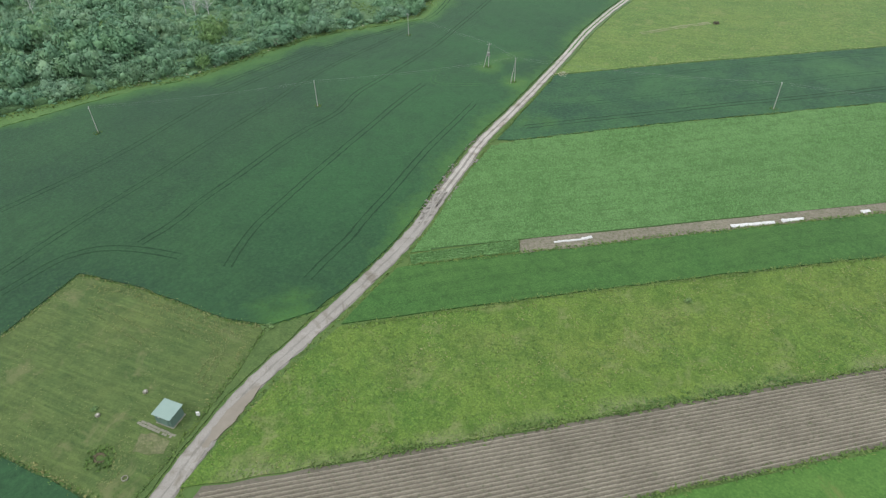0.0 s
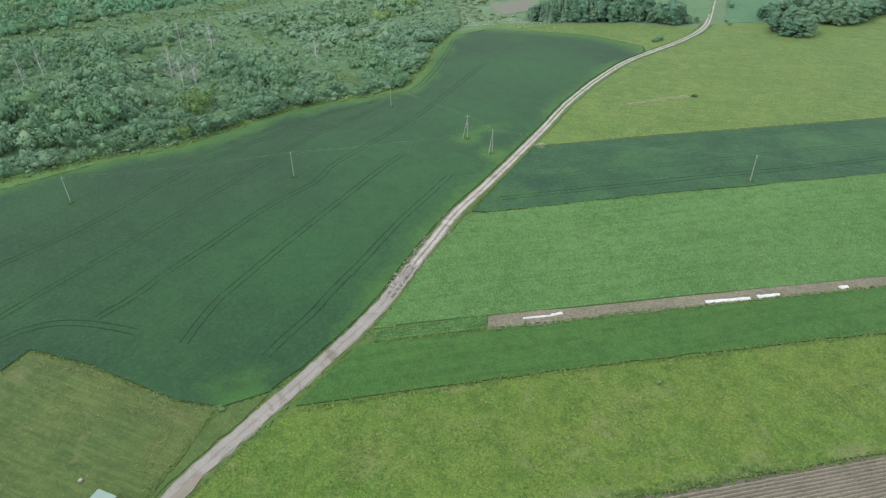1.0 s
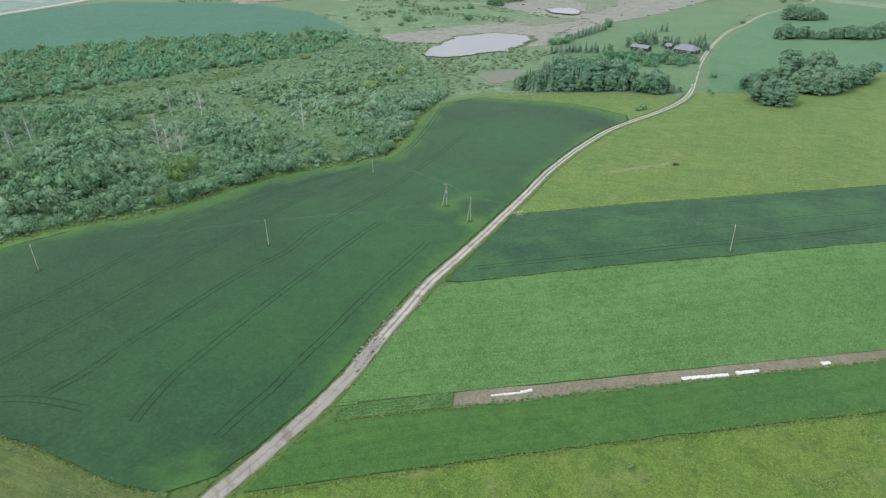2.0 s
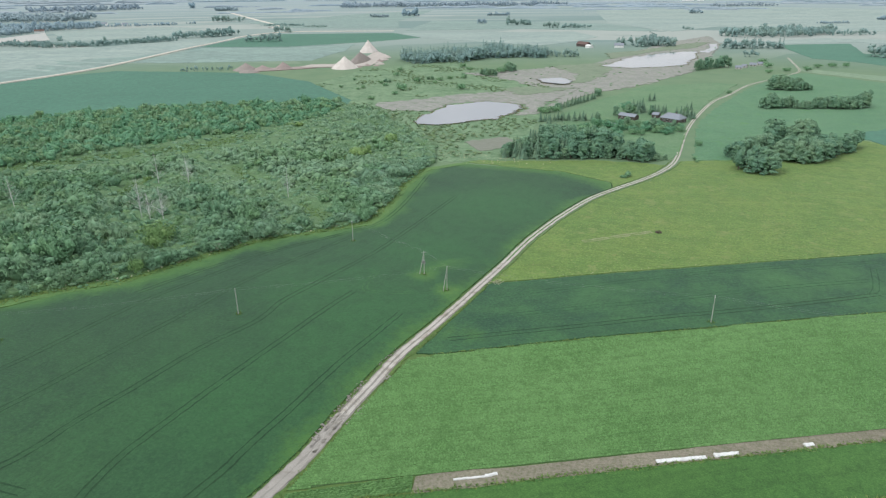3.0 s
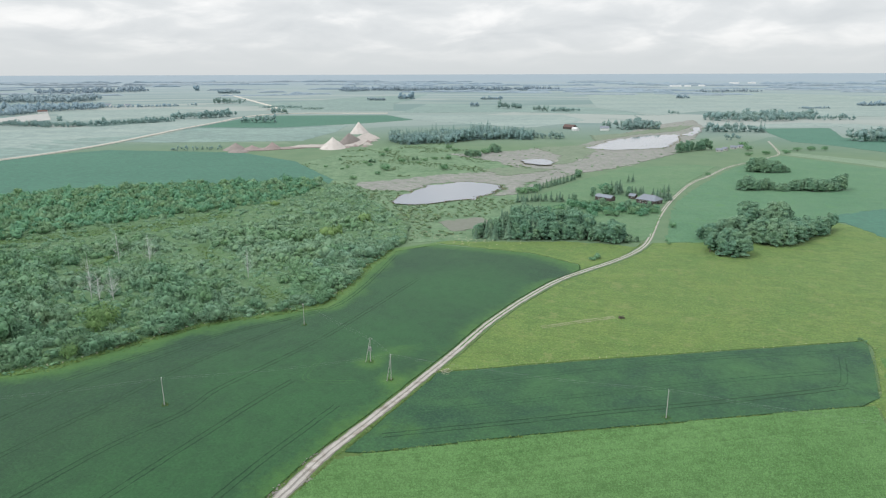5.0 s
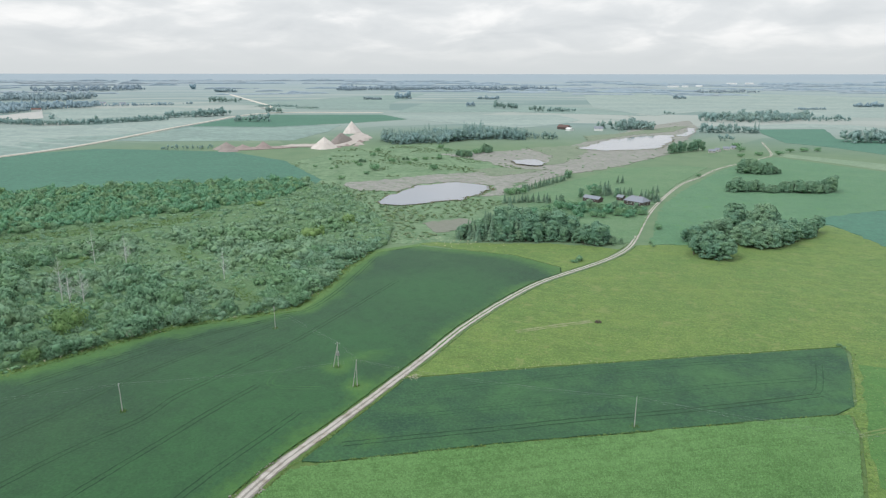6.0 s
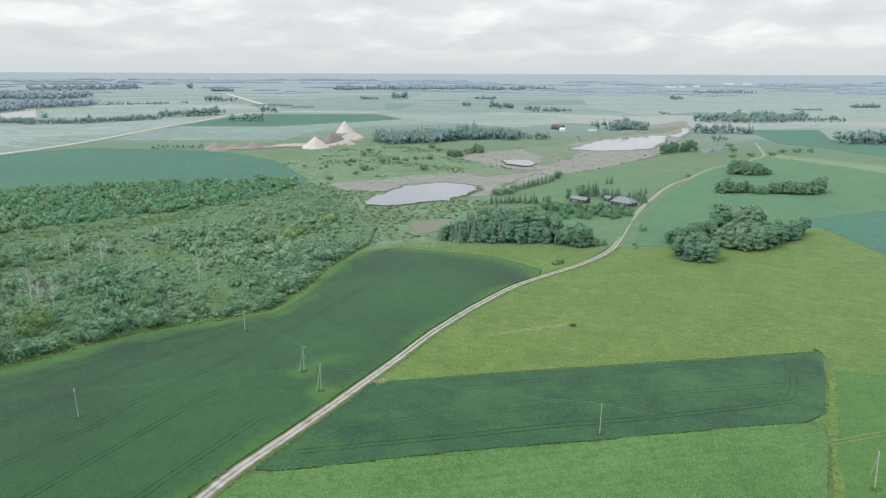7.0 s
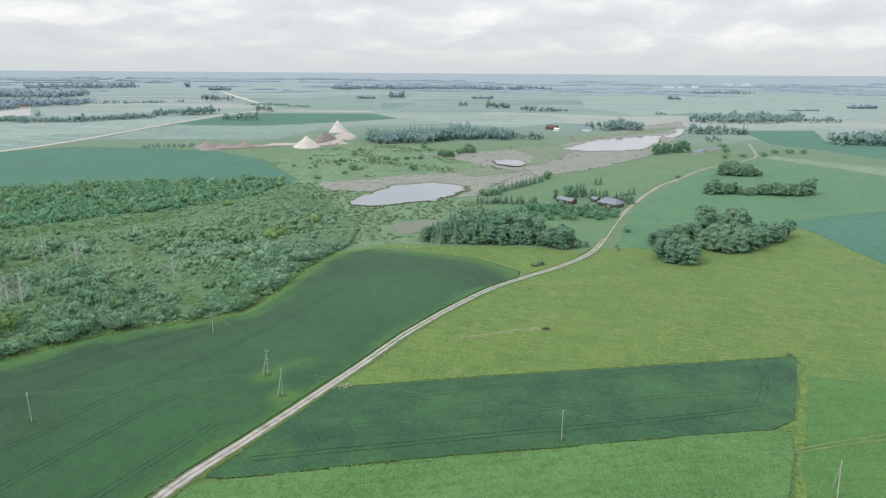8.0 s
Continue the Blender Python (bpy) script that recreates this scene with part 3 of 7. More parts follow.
def sheet(name, pts, material, lift, cell=12.0, step=4.0, ragged=0.5, parent=None, label="", rough=0.0):
    """A piece of land or standing crop with a ragged edge, lift metres thick, lying on the ground."""
    edge = wavy(resampled(pts, step), ragged, step * 0.9)
    xs, ys = [p[0] for p in edge], [p[1] for p in edge]
    gx, gy = [g.ravel() for g in np.meshgrid(np.arange(min(xs), max(xs), cell), np.arange(min(ys), max(ys), cell))]
    ok = inside_many(gx, gy, edge)
    grid = list(zip(gx[ok].tolist(), gy[ok].tolist()))
    flat, _, tris, _, _, _ = delaunay_2d_cdt([Vector(p) for p in edge + grid], [], [list(range(len(edge)))], 1, 1e-4)
    bm = bmesh.new()
    for x, y in flat:
        bm.verts.new((x, y, ground(x, y) + lift + (rough * noise.noise((x / 9, y / 9, 0.5)) if rough else 0)))
    bm.verts.ensure_lookup_table()
    for t in tris:
        bm.faces.new([bm.verts[i] for i in t])
    bm.normal_update()
    for f in bm.faces:
        if f.normal.z < 0:
            f.normal_flip()
    rim = [e for e in bm.edges if e.is_boundary]
    for v in bmesh.ops.extrude_edge_only(bm, edges=rim)["geom"]:
        if isinstance(v, bmesh.types.BMVert):
            v.co.z -= lift + 0.25
    return part(name, bm, material, parent, label)


def ribbon(name, pts, offsets, heights, material, parent=None, step=2.0, jitter=0.0, lift=0.0, label="", wide=None):
    """A strip along a line, with a cross-section."""
    line = resampled(smoothed(pts), step, closed=False)
    verts, faces, k = [], [], len(offsets)
    for i, (x, y) in enumerate(line):
        a, b = line[max(0, i - 1)], line[min(len(line) - 1, i + 1)]
        d = math.dist(a, b) or 1.0
        nx, ny = (b[1] - a[1]) / d, -(b[0] - a[0]) / d
        for j, (o, h) in enumerate(zip(offsets, heights)):
            w = o * (wide(y) if wide else 1.0) + jitter * noise.noise((x / 2.3 + j * 7.7, y / 2.3, j * 3.3))
            px, py = x + nx * w, y + ny * w
            verts.append((px, py, ground(px, py) + h + lift))
        if i:
            faces += [((i - 1) * k + j, (i - 1) * k + j + 1, i * k + j + 1, i * k + j) for j in range(k - 1)]
    return mesh_part(name, verts, faces, material, parent, label)


# ---- the land ----
def land():
    radii = [0.0] + [18.0 * 1.0365 ** i for i in range(157)]
    radii = [r for r in radii if r < 4860] + [4870.0]
    spokes, verts, faces = 300, [], []
    cx, cy = -60.0, 180.0
    for r in radii:
        for j in range(spokes):
            a = 2 * math.pi * j / spokes
            k = 1 - r / 4870.0
            x, y = cx * k + r * math.cos(a), cy * k + r * math.sin(a)
            verts.append((x, y, ground(x, y)))
    for i in range(len(radii) - 1):
        for j in range(spokes):
            a, b = i * spokes + j, i * spokes + (j + 1) % spokes
            faces.append((a, a + spokes, b + spokes, b) if i else (a, a + spokes, b + spokes))
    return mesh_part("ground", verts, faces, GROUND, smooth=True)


tagged(land(), "open farmland of grass, its distant field patchwork hazed in colour", "ground", kind="structure")

ROAD_A = [(-62.0, -30.0), (-64.5, 5.0), (-66.3, 21.5), (-68.0, 32.6), (-69.7, 46.8), (-69.3, 54.2), (-68.3, 65.2), (-67.4, 75.6), (-66.8, 85.7),
          (-66.1, 96.7), (-66.3, 109.0), (-68.2, 124.5), (-69.3, 138.4), (-71.0, 153.0), (-70.3, 172.4), (-70.3, 201.9), (-70.6, 229.0),
          (-71.7, 253.0), (-69.9, 285.0), (-65.6, 318.5), (-58.3, 340.7), (-49.6, 363.2), (-43.2, 387.8), (-41.5, 410.9), (-45.7, 450.8),
          (-50.0, 490.9), (-53.0, 548.0), (-52.0, 647.0), (-42.0, 689.0), (-36.0, 751.0), (-25.0, 795.0), (-12.0, 827.0), (6.0, 886.0),
          (12.0, 915.0), (5.0, 980.0), (-8.0, 1080.0)]
WHEAT_WEST = [(-77.0, 64.5), (-71.2, 72.0), (-69.8, 80.0), (-68.7, 96.0), (-69.0, 109.0), (-71.2, 124.0), (-72.6, 138.0), (-73.6, 153.0), (-72.8, 172.0), (-72.8, 229.0), (-73.9, 253.0),
              (-72.2, 285.0), (-67.8, 318.0), (-60.8, 340.0), (-63.3, 348.3), (-92.1, 360.0), (-126.6, 360.4), (-152.2, 359.8), (-166.8, 338.6),
              (-160.9, 306.3), (-146.2, 265.5), (-142.1, 243.0), (-157.3, 224.3), (-171.6, 206.8), (-178.3, 184.9), (-184.1, 150.8), (-195.6, 133.3),
              (-210.9, 93.1), (-250.0, 30.0), (-250.0, -60.0), (-78.0, -60.0), (-74.0, 20.4), (-81.6, 20.2), (-98.6, 18.7), (-122.2, 17.6), (-124.6, 35.8),
              (-127.0, 57.6), (-109.6, 60.6), (-85.9, 61.9)]
def near_many(xs, ys, pts):
    """Distances from many places to a line."""
    best = np.full(len(xs), 1e9)
    for (ax, ay), (bx, by) in zip(pts, pts[1:]):
        dx, dy = bx - ax, by - ay
        k = np.clip(((xs - ax) * dx + (ys - ay) * dy) / (dx * dx + dy * dy), 0, 1)
        best = np.minimum(best, np.hypot(xs - ax - k * dx, ys - ay - k * dy))
    return best


def places_of(ob, size):
    """Where a sheet's points lie, and a slow drift over them."""
    co = np.empty(len(ob.data.vertices) * 3, np.float32)
    ob.data.vertices.foreach_get("co", co)
    return co[0::3], co[1::3], np.array([noise.noise((x / size, y / size, 3.0)) for x, y in zip(co[0::3], co[1::3])])


def set_sparse(ob, values):
    """How thinly a crop stands, from 0 to 1, kept on the sheet."""
    ob.data.attributes.new("sparse", "FLOAT", "POINT").data.foreach_set("value", np.clip(values, 0, 1).astype(np.float32))


wheat_field = tagged(sheet("wheat_field", WHEAT_WEST, WHEAT, 0.22, 3.0), "dark green winter wheat field with tractor tramlines", "field", kind="structure")


# the wheat stands thin and yellowish towards the thicket, the headland, the track and round the poles
wx, wy, drift = places_of(wheat_field, 16)
thinness = np.clip(1.2 - near_many(wx, wy, [(-226.0, 84.0)] + EDGE_LIGHT[:-1]) / (13.0 + 9 * drift), 0, 1)
thinness = np.maximum(thinness, np.clip(0.7 - near_many(wx, wy, [(-60.8, 340.0), (-63.3, 348.3), (-92.1, 360.0), (-152.2, 359.8)]) / (16.0 + 8 * drift), 0, 1))
thinness = np.maximum(thinness, np.clip(0.62 + 0.3 * drift - near_many(wx, wy, [p for p in ROAD_A if 95 < p[1] < 330]) / 16.0, 0, 1))
for px, py in ((-92.4, 204.6), (-78.5, 196.1)):
    thinness = np.maximum(thinness, np.clip(0.95 + 0.4 * drift - np.hypot(wx - px, wy - py) / 7.0, 0, 1))
set_sparse(wheat_field, thinness)
PLOT = [(-126.3, 56.7), (-109.6, 59.8), (-85.9, 61.1), (-77.5, 63.0), (-74.2, 52.0), (-72.6, 42.0), (-71.2, 33.0), (-70.5, 21.4), (-81.6, 21.0), (-98.6, 19.5), (-121.5, 18.5), (-123.6, 35.8)]
grass_plot = tagged(sheet("grass_plot", PLOT, PLOT_GRASS, 0.12, step=3, ragged=0.3), "mown yellowish grass plot round a small green shed", "field", kind="structure")
tagged(sheet("track_verge", [(-77.0, 63.4), (-73.8, 52.0), (-72.4, 42.0), (-71.0, 33.0), (-70.4, 21.6), (-69.0, 22.0), (-70.5, 33.0), (-72.1, 47.0), (-71.5, 56.0), (-70.6, 66.0), (-70.9, 71.0)], VERGE, 0.2, 6, 2, 0.6),
       "strip of rough grass between plot and track", "grass", kind="structure")
PLOUGH = [(-62.5, 30.5), (-48.8, 41.6), (-34.8, 52.9), (-22.4, 62.7), (2.0, 82.6), (34.6, 108.7), (57.0, 126.5), (57.0, 108.4), (34.6, 89.7), (0.5, 61.3), (-60.5, 9.5)]
tilled_field = tagged(sheet("tilled_field", PLOUGH, SOIL_FURROW, 0.10), "bare brown field ridged into straight rows", "field", kind="structure")
SOUTH_MEADOW = [(-65.6, 28.8), (-62.6, 30.9), (-48.8, 42.0), (-34.8, 53.3), (-22.4, 63.1), (2.0, 83.0), (34.6, 109.1), (57.0, 127.0), (57.0, 161.5), (34.6, 145.2), (5.3, 123.7),
                (-25.7, 100.4), (-54.6, 77.9), (-63.9, 70.8), (-65.6, 58.0), (-66.0, 47.0)]
meadow = tagged(sheet("meadow", SOUTH_MEADOW, MEADOW, 0.22, 1.6), "rough yellow-green meadow with weeds", "field", kind="structure")
# a trampled dry border beside the ridged field
wx, wy, drift = places_of(meadow, 9)
set_sparse(meadow, 0.85 + 1.1 * drift - near_many(wx, wy, [(-64.5, 31.0), (-48.8, 42.0), (-22.4, 63.1), (2.0, 83.0), (34.6, 109.1), (57.0, 127.0)]) / 4.0)
tagged(sheet("clover_strip", [(-58.0, 8.5), (0.5, 60.4), (34.6, 88.8), (57.0, 107.4), (57.0, -25.0), (-56.0, -25.0)], SOUTH_GRASS, 0.2, 12, 3, 0.5), "fresh green clover grass beside the ridged field", "field", kind="structure")
STRIP_DARK = [(-63.9, 71.6), (-54.6, 78.6), (-25.7, 101.1), (5.3, 124.4), (34.6, 145.9), (57.0, 162.3), (57.0, 181.2), (34.7, 164.7), (2.1, 140.5), (-39.9, 109.3), (-60.2, 94.5), (-62.9, 92.0)]
grain_strip = tagged(sheet("grain_strip", STRIP_DARK, CROP_DARK, 0.26), "strip of fresh green young grain", "field", kind="structure")
POTATO_PLOT = [(-63.0, 98.5), (-42.0, 114.6), (-21.5, 129.0), (1.9, 146.2), (34.7, 170.0), (57.2, 186.3), (56.6, 213.1), (57.5, 235.8), (56.0, 247.4), (30.2, 228.6), (5.2, 209.4),
               (-18.8, 191.9), (-41.1, 174.3), (-61.8, 157.4), (-67.0, 152.0), (-66.6, 138.0), (-65.4, 124.0), (-63.6, 109.0)]
potato_field = tagged(sheet("potato_field", POTATO_PLOT, POTATO_GAP, 0.12), "light green potato field in fine rows", "field", kind="structure")
SOIL_STRIP = [(-42.0, 114.3), (-21.5, 128.7), (1.9, 145.9), (34.7, 169.7), (57.0, 186.0), (57.0, 181.4), (34.7, 164.9), (2.1, 140.7), (-39.9, 109.5)]
soil_strip = tagged(sheet("soil_strip", SOIL_STRIP, SOIL_WEEDY, 0.08), "narrow strip of bare grey-brown soil", "field", kind="structure")
WHEAT_EAST = [(-68.0, 207.1), (-34.8, 233.0), (4.0, 261.6), (34.8, 284.5), (55.1, 300.6), (57.5, 298.0), (58.0, 275.4), (57.3, 254.3), (52.6, 246.3), (30.2, 229.6),
              (5.2, 210.4), (-18.8, 192.9), (-41.1, 175.3), (-61.8, 158.4), (-66.8, 156.5), (-67.0, 172.0), (-67.2, 202.0)]
wheat_strip = tagged(sheet("wheat_strip", WHEAT_EAST, WHEAT_B, 0.24), "strip of dark green winter wheat", "field", kind="structure")
HAY_PTS = [(-68.0, 208.0), (-34.8, 234.4), (4.0, 263.0), (34.8, 285.8), (56.0, 302.0), (58.8, 299.0), (58.8, 272.0), (58.2, 256.0), (53.6, 247.2), (57.0, 247.4), (58.2, 235.0), (57.6, 205.0), (90.0, 205.0), (150.0, 330.0), (97.3, 452.0), (65.5, 512.0), (50.0, 523.0),
           (20.0, 470.0), (-10.2, 427.0), (-32.5, 415.0), (-38.5, 411.0), (-40.0, 388.0), (-46.5, 362.0), (-55.0, 339.0), (-62.4, 318.0), (-66.7, 285.0), (-68.5, 253.0), (-67.4, 229.0)]
hay_meadow = tagged(sheet("hay_meadow", HAY_PTS, HAY, 0.15, rough=0.03), "wide yellow-green hay meadow beside the track", "field", kind="structure")
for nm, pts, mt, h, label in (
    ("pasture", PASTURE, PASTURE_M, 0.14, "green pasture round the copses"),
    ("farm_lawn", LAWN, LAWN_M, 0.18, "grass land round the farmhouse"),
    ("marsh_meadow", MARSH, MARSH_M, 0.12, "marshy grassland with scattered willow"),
    ("young_grain_field", FIELD_EAST, EAST_DARK, 0.22, "green young grain field, blued by haze in its colour"),
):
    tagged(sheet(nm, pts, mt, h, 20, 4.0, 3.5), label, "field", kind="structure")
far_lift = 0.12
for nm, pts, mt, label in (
    ("rye_field", FIELD_TEAL, TEAL, "large green field behind the thicket, blued by haze in its colour"),
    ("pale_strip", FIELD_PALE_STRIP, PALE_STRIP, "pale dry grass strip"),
    ("north_field", FIELD_NORTH, EAST_DARK, "grain field blued by haze in its colour"),
    ("north_grassland", FIELD_NORTH_PALE, HAZED_PALE, "grassland paled by haze in its colour"),
    ("west_grassland", FAR_PALE_WEST, HAZED_PALE, "grassland beyond the gravel road, paled by haze in its colour"),
    ("west_green_band", FAR_BAND_WEST, HAZED_GREEN, "greener band of grassland"),
    ("far_rye_field", FAR_TEAL, TEAL, "distant green field, blued by haze in its colour"),
    ("far_light_field", FAR_LIGHT, HAZED_GREEN, "distant light green field"),
    ("far_hay_field", FAR_LIGHT_MID, HAZED_PALE, "distant hay field paled by haze in its colour"),
    ("far_green_field", FAR_GREEN_MID, HAZED_GREEN, "distant green field"),
    ("far_east_plain", FAR_PALE_EAST, HAZED_PALE, "distant plain paled by haze in its colour"),
    ("far_west_field", FAR_GREEN_WEST, HAZED_GREEN, "distant green field"),
    ("village_field", FAR_PALE_VILLAGE, HAZED_PALE, "field beside the village, paled by haze in its colour"),
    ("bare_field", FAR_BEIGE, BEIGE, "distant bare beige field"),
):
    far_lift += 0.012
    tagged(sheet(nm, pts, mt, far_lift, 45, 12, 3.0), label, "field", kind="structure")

# ---- wet ground, ponds and reeds ----
REED_A = [(-335, 525), (-309, 568), (-284, 616), (-257, 641), (-229, 682), (-187, 689), (-190, 600), (-178, 540), (-192, 520), (-193, 560), (-206, 584), (-243, 588), (-270, 558), (-268, 515), (-306, 502)]
REED_B = [(-356, 753), (-299, 801), (-272, 852), (-235, 900), (-229, 1010), (-214, 1310), (-170, 1504), (-123, 1309), (-112, 1120), (-105, 933), (-105, 845), (-125, 754), (-143, 703),
          (-170, 651), (-172, 590), (-176, 565), (-186, 600), (-186, 691), (-229, 686), (-280, 720)]
POND_A = [(-254, 466), (-262, 511), (-264, 550), (-241, 580), (-208, 577), (-199, 558), (-198, 527), (-199, 506), (-214, 484), (-226, 468), (-244, 458)]
POND_B = [(-249, 732), (-231, 759), (-209, 735), (-212, 706), (-238, 713)]
LAKE = [(-215, 879), (-211, 998), (-181, 1094), (-138, 1137), (-123, 1023), (-125, 923), (-178, 868)]
CREEK = [(-133, 1130), (-128, 1200), (-140, 1290), (-128, 1300), (-115, 1200), (-118, 1120)]
tagged(sheet("reed_bed", REED_A, REED, 0.35, 12, 5, 7.0, rough=0.25), "pale beige dry reed bed round the pond", "reed", kind="structure")
tagged(sheet("reed_bed", REED_B, REED, 0.4, 12, 6, 9.0, rough=0.25), "pale beige dry reed bed along the lake", "reed", kind="structure")
tagged(sheet("mud_flat", [(-184.0, 418.0), (-163.0, 440.0), (-146.0, 426.0), (-147.0, 408.0), (-160.0, 393.0)], MUD, 0.3, 12, 5, 6.0), "grey-beige dried mud patch in the marsh", "mud", kind="structure")
for pts, label, lift in ((POND_A, "still pond, sky reflection partly put into its pale colour", 0.42), (POND_B, "small shallow pond among reeds", 0.72), (LAKE, "long narrow lake among reeds", 0.72), (CREEK, "narrow creek among reeds", 0.72)):
    edge = wavy(wavy(resampled(pts, 3.0), 6.0, 17.0), 2.5, 5.0)
    z = max(ground(x, y) for x, y in edge) + lift
    flat, _, tris, _, _, _ = delaunay_2d_cdt([Vector(p) for p in edge], [], [list(range(len(edge)))], 1, 1e-4)
    tagged(mesh_part("water", [(p[0], p[1], z) for p in flat], tris, WATER), label, "water", kind="structure")

for pts, label in (([(-276, 850), (-228, 911), (-197, 860), (-190, 781), (-194, 731), (-206, 717), (-220, 790)], "green sedge among the dry reeds"),
                   ([(-265, 658), (-232, 690), (-193, 688), (-207, 658), (-226, 628)], "green sedge among the dry reeds"),
                   ([(-261, 1054), (-222, 1118), (-185, 1265), (-145, 1347), (-150, 1206), (-197, 1110), (-229, 971)], "green sedge among the dry reeds")):
    tagged(sheet("sedge_bed", pts, SEDGE, 0.62, 12, 5, 8.0, rough=0.25), label, "sedge", kind="structure")

# ---- the track and the far gravel roads ----
def road_width(y):
    """The track narrows from its worn start by the shed to the open meadows."""
    return 0.84 - 0.26 * ease(y, 90, 260)


track = tagged(ribbon("road", ROAD_A, (-2.4, -2.1, -1.5, -0.8, 0.0, 0.8, 1.5, 2.1, 2.4), (-0.1, 0.14, 0.10, 0.11, 0.16, 0.11, 0.10, 0.14, -0.1), GRAVEL, None, 1.2, 0.55, 0.0, "", road_width),
               "pale gravel farm track with two wheel ruts", "road", kind="structure")
for side in (-1, 1):
    ribbon("wheel_rut", [p for p in ROAD_A if p[1] < 125], [side * 0.85 + o for o in (-0.75, -0.6, 0.6, 0.75)], (0.10, 0.175, 0.175, 0.10), RUT, track, 1.0, 0.5, label="pale worn wheel rut")
    ribbon("wheel_rut", [p for p in ROAD_A if p[1] > 100], [side * 0.78 + o for o in (-0.5, -0.42, 0.42, 0.5)], (0.10, 0.175, 0.175, 0.10), RUT_PALE, track, 1.0, 0.3, label="pale worn wheel rut")
ribbon("grass_centre", [p for p in ROAD_A if p[1] > 228], (-0.32, -0.2, 0.2, 0.32), (0.05, 0.26, 0.26, 0.05), MARGIN, track, 1.5, 0.3, label="grass ridge between the ruts")
sheet("puddle", [(-68.0, 51.5), (-67.0, 47.5), (-66.7, 42.0), (-67.2, 36.5), (-68.0, 36.0), (-69.2, 40.0), (-69.6, 45.0), (-69.0, 49.5)], WET, 0.2, 6, 1.0, 0.5, track, "damp brown mud puddle")
for pts, w in (([(-800, 380), (-817, 457), (-829, 533), (-867, 640), (-933, 794), (-1034, 1017), (-1102, 1124), (-1136, 1301), (-962, 1380), (-885, 1417)], 3.2),
               ([(-2158, 2107), (-1736, 1812), (-1314, 1497), (-1290, 1420)], 6.0)):
    tagged(ribbon("gravel_road", pts, (-w, -w * 0.8, w * 0.8, w), (0.2, 1.6, 1.6, 0.2), ROAD_FAR, None, 15.0), "straight pale gravel road between far fields", "road", kind="structure")

for pts in ([(56.9, 234.8), (65.9, 243.9), (79.0, 254.9), (100.0, 270.0)], [(57.3, 236.8), (63.5, 243.6), (79.4, 258.2), (99.0, 274.0)]):
    ribbon("wheel_track", pts, (-0.3, 0.3), (0.0, 0.0), DRY_TRACK, hay_meadow, 1.5, 0.3, 0.24, "flattened grass track")
for off in (0.0, 1.2):
    ribbon("trampled_streak", [(-52.0 + off, 261.0 - off), (-46.4 + off, 266.6 - off), (-37.8 + off, 276.4 - off), (-29.5 + off, 284.4 - off)], (-0.45, 0.45), (0.0, 0.0), HAY_PALE, hay_meadow, 1.0, 0.8, 0.23, "pale trampled grass")
tagged(sheet("headland_meadow", [(-60.2, 342.0), (-56.5, 352.0), (-48.0, 374.0), (-45.4, 398.0), (-62.0, 397.0), (-86.0, 393.0), (-112.0, 382.0), (-134.0, 374.0), (-150.0, 371.0), (-156.0, 364.0), (-126.0, 361.8), (-92.0, 361.2), (-63.4, 349.6)], HAY, 0.17, 8, 3, 1.5), "yellow-green meadow between wheat and farm wood", "field", kind="structure")
tagged(sheet("green_meadow", [(60.5, 288.0), (75.0, 291.0), (108.0, 310.0), (128.0, 298.0), (96.0, 228.0), (84.0, 222.0), (70.0, 212.0), (59.6, 212.0)], GREEN_HAY, 0.17, 10, 5, 2.0), "fresh green patch of meadow beside the wheat", "field", kind="structure")

# ---- tramlines: pairs of wheel marks in the wheat ----
for field, lift, lines in ((wheat_field, 0.24, (TRAM_A, TRAM_B, TRAM_C, TRAM_D, TRAM_E, TRAM_F, TRAM_H)),
                           (wheat_strip, 0.26, (TRAM_O,))):
    for pts in lines:
        for side in (-0.95, 0.95):
            ribbon("tramline", pts, (side - 0.21, side + 0.21), (0.0, 0.0), WHEEL_MARK, field, 1.2, 0.28, lift)
for pts in (TRAM_M, TRAM_N, TRAM_P):
    for side in (-0.95, 0.95):
        ribbon("tramline", pts, (side - 0.18, side + 0.18), (0.0, 0.0), FAINT_MARK, wheat_strip, 1.2, 0.28, 0.26)
for side in (-0.8, 0.8):
    ribbon("tramline", TRAM_I, (side - 0.15, side + 0.15), (0.0, 0.0), TURN_MARK, wheat_field, 1.2, 0.2, 0.24, "pale flattened turning track")
EDGE_STRIP = [(-256.0, 36.0), (-226.0, 84.0)] + EDGE_LIGHT[:] + [(-152.2, 360.2), (-166.8, 339.2), (-160.9, 306.6), (-146.2, 266.0), (-142.1, 243.6), (-157.3, 225.0), (-171.6, 207.4), (-178.3, 185.4), (-184.1, 151.4), (-195.6, 134.0), (-210.9, 94.0), (-250.0, 31.0)]
tagged(sheet("field_margin", EDGE_STRIP, MARGIN, 0.25, 12, 2.0, 1.4), "light green grass margin below the thicket", "grass", kind="structure")

# ---- trees and shrubs ----
rs = np.random.RandomState(7)
ICO = bmesh.new()
bmesh.ops.create_icosphere(ICO, subdivisions=2, radius=1.0)
ICO_V = np.array([v.co[:] for v in ICO.verts])
ICO_F = np.array([[v.index for v in f.verts] for f in ICO.faces])
ICO.free()


LOW = bmesh.new()
bmesh.ops.create_icosphere(LOW, subdivisions=1, radius=1.0)
LOW_V = np.array([v.co[:] for v in LOW.verts])
LOW_F = np.array([[v.index for v in f.verts] for f in LOW.faces])
LOW.free()


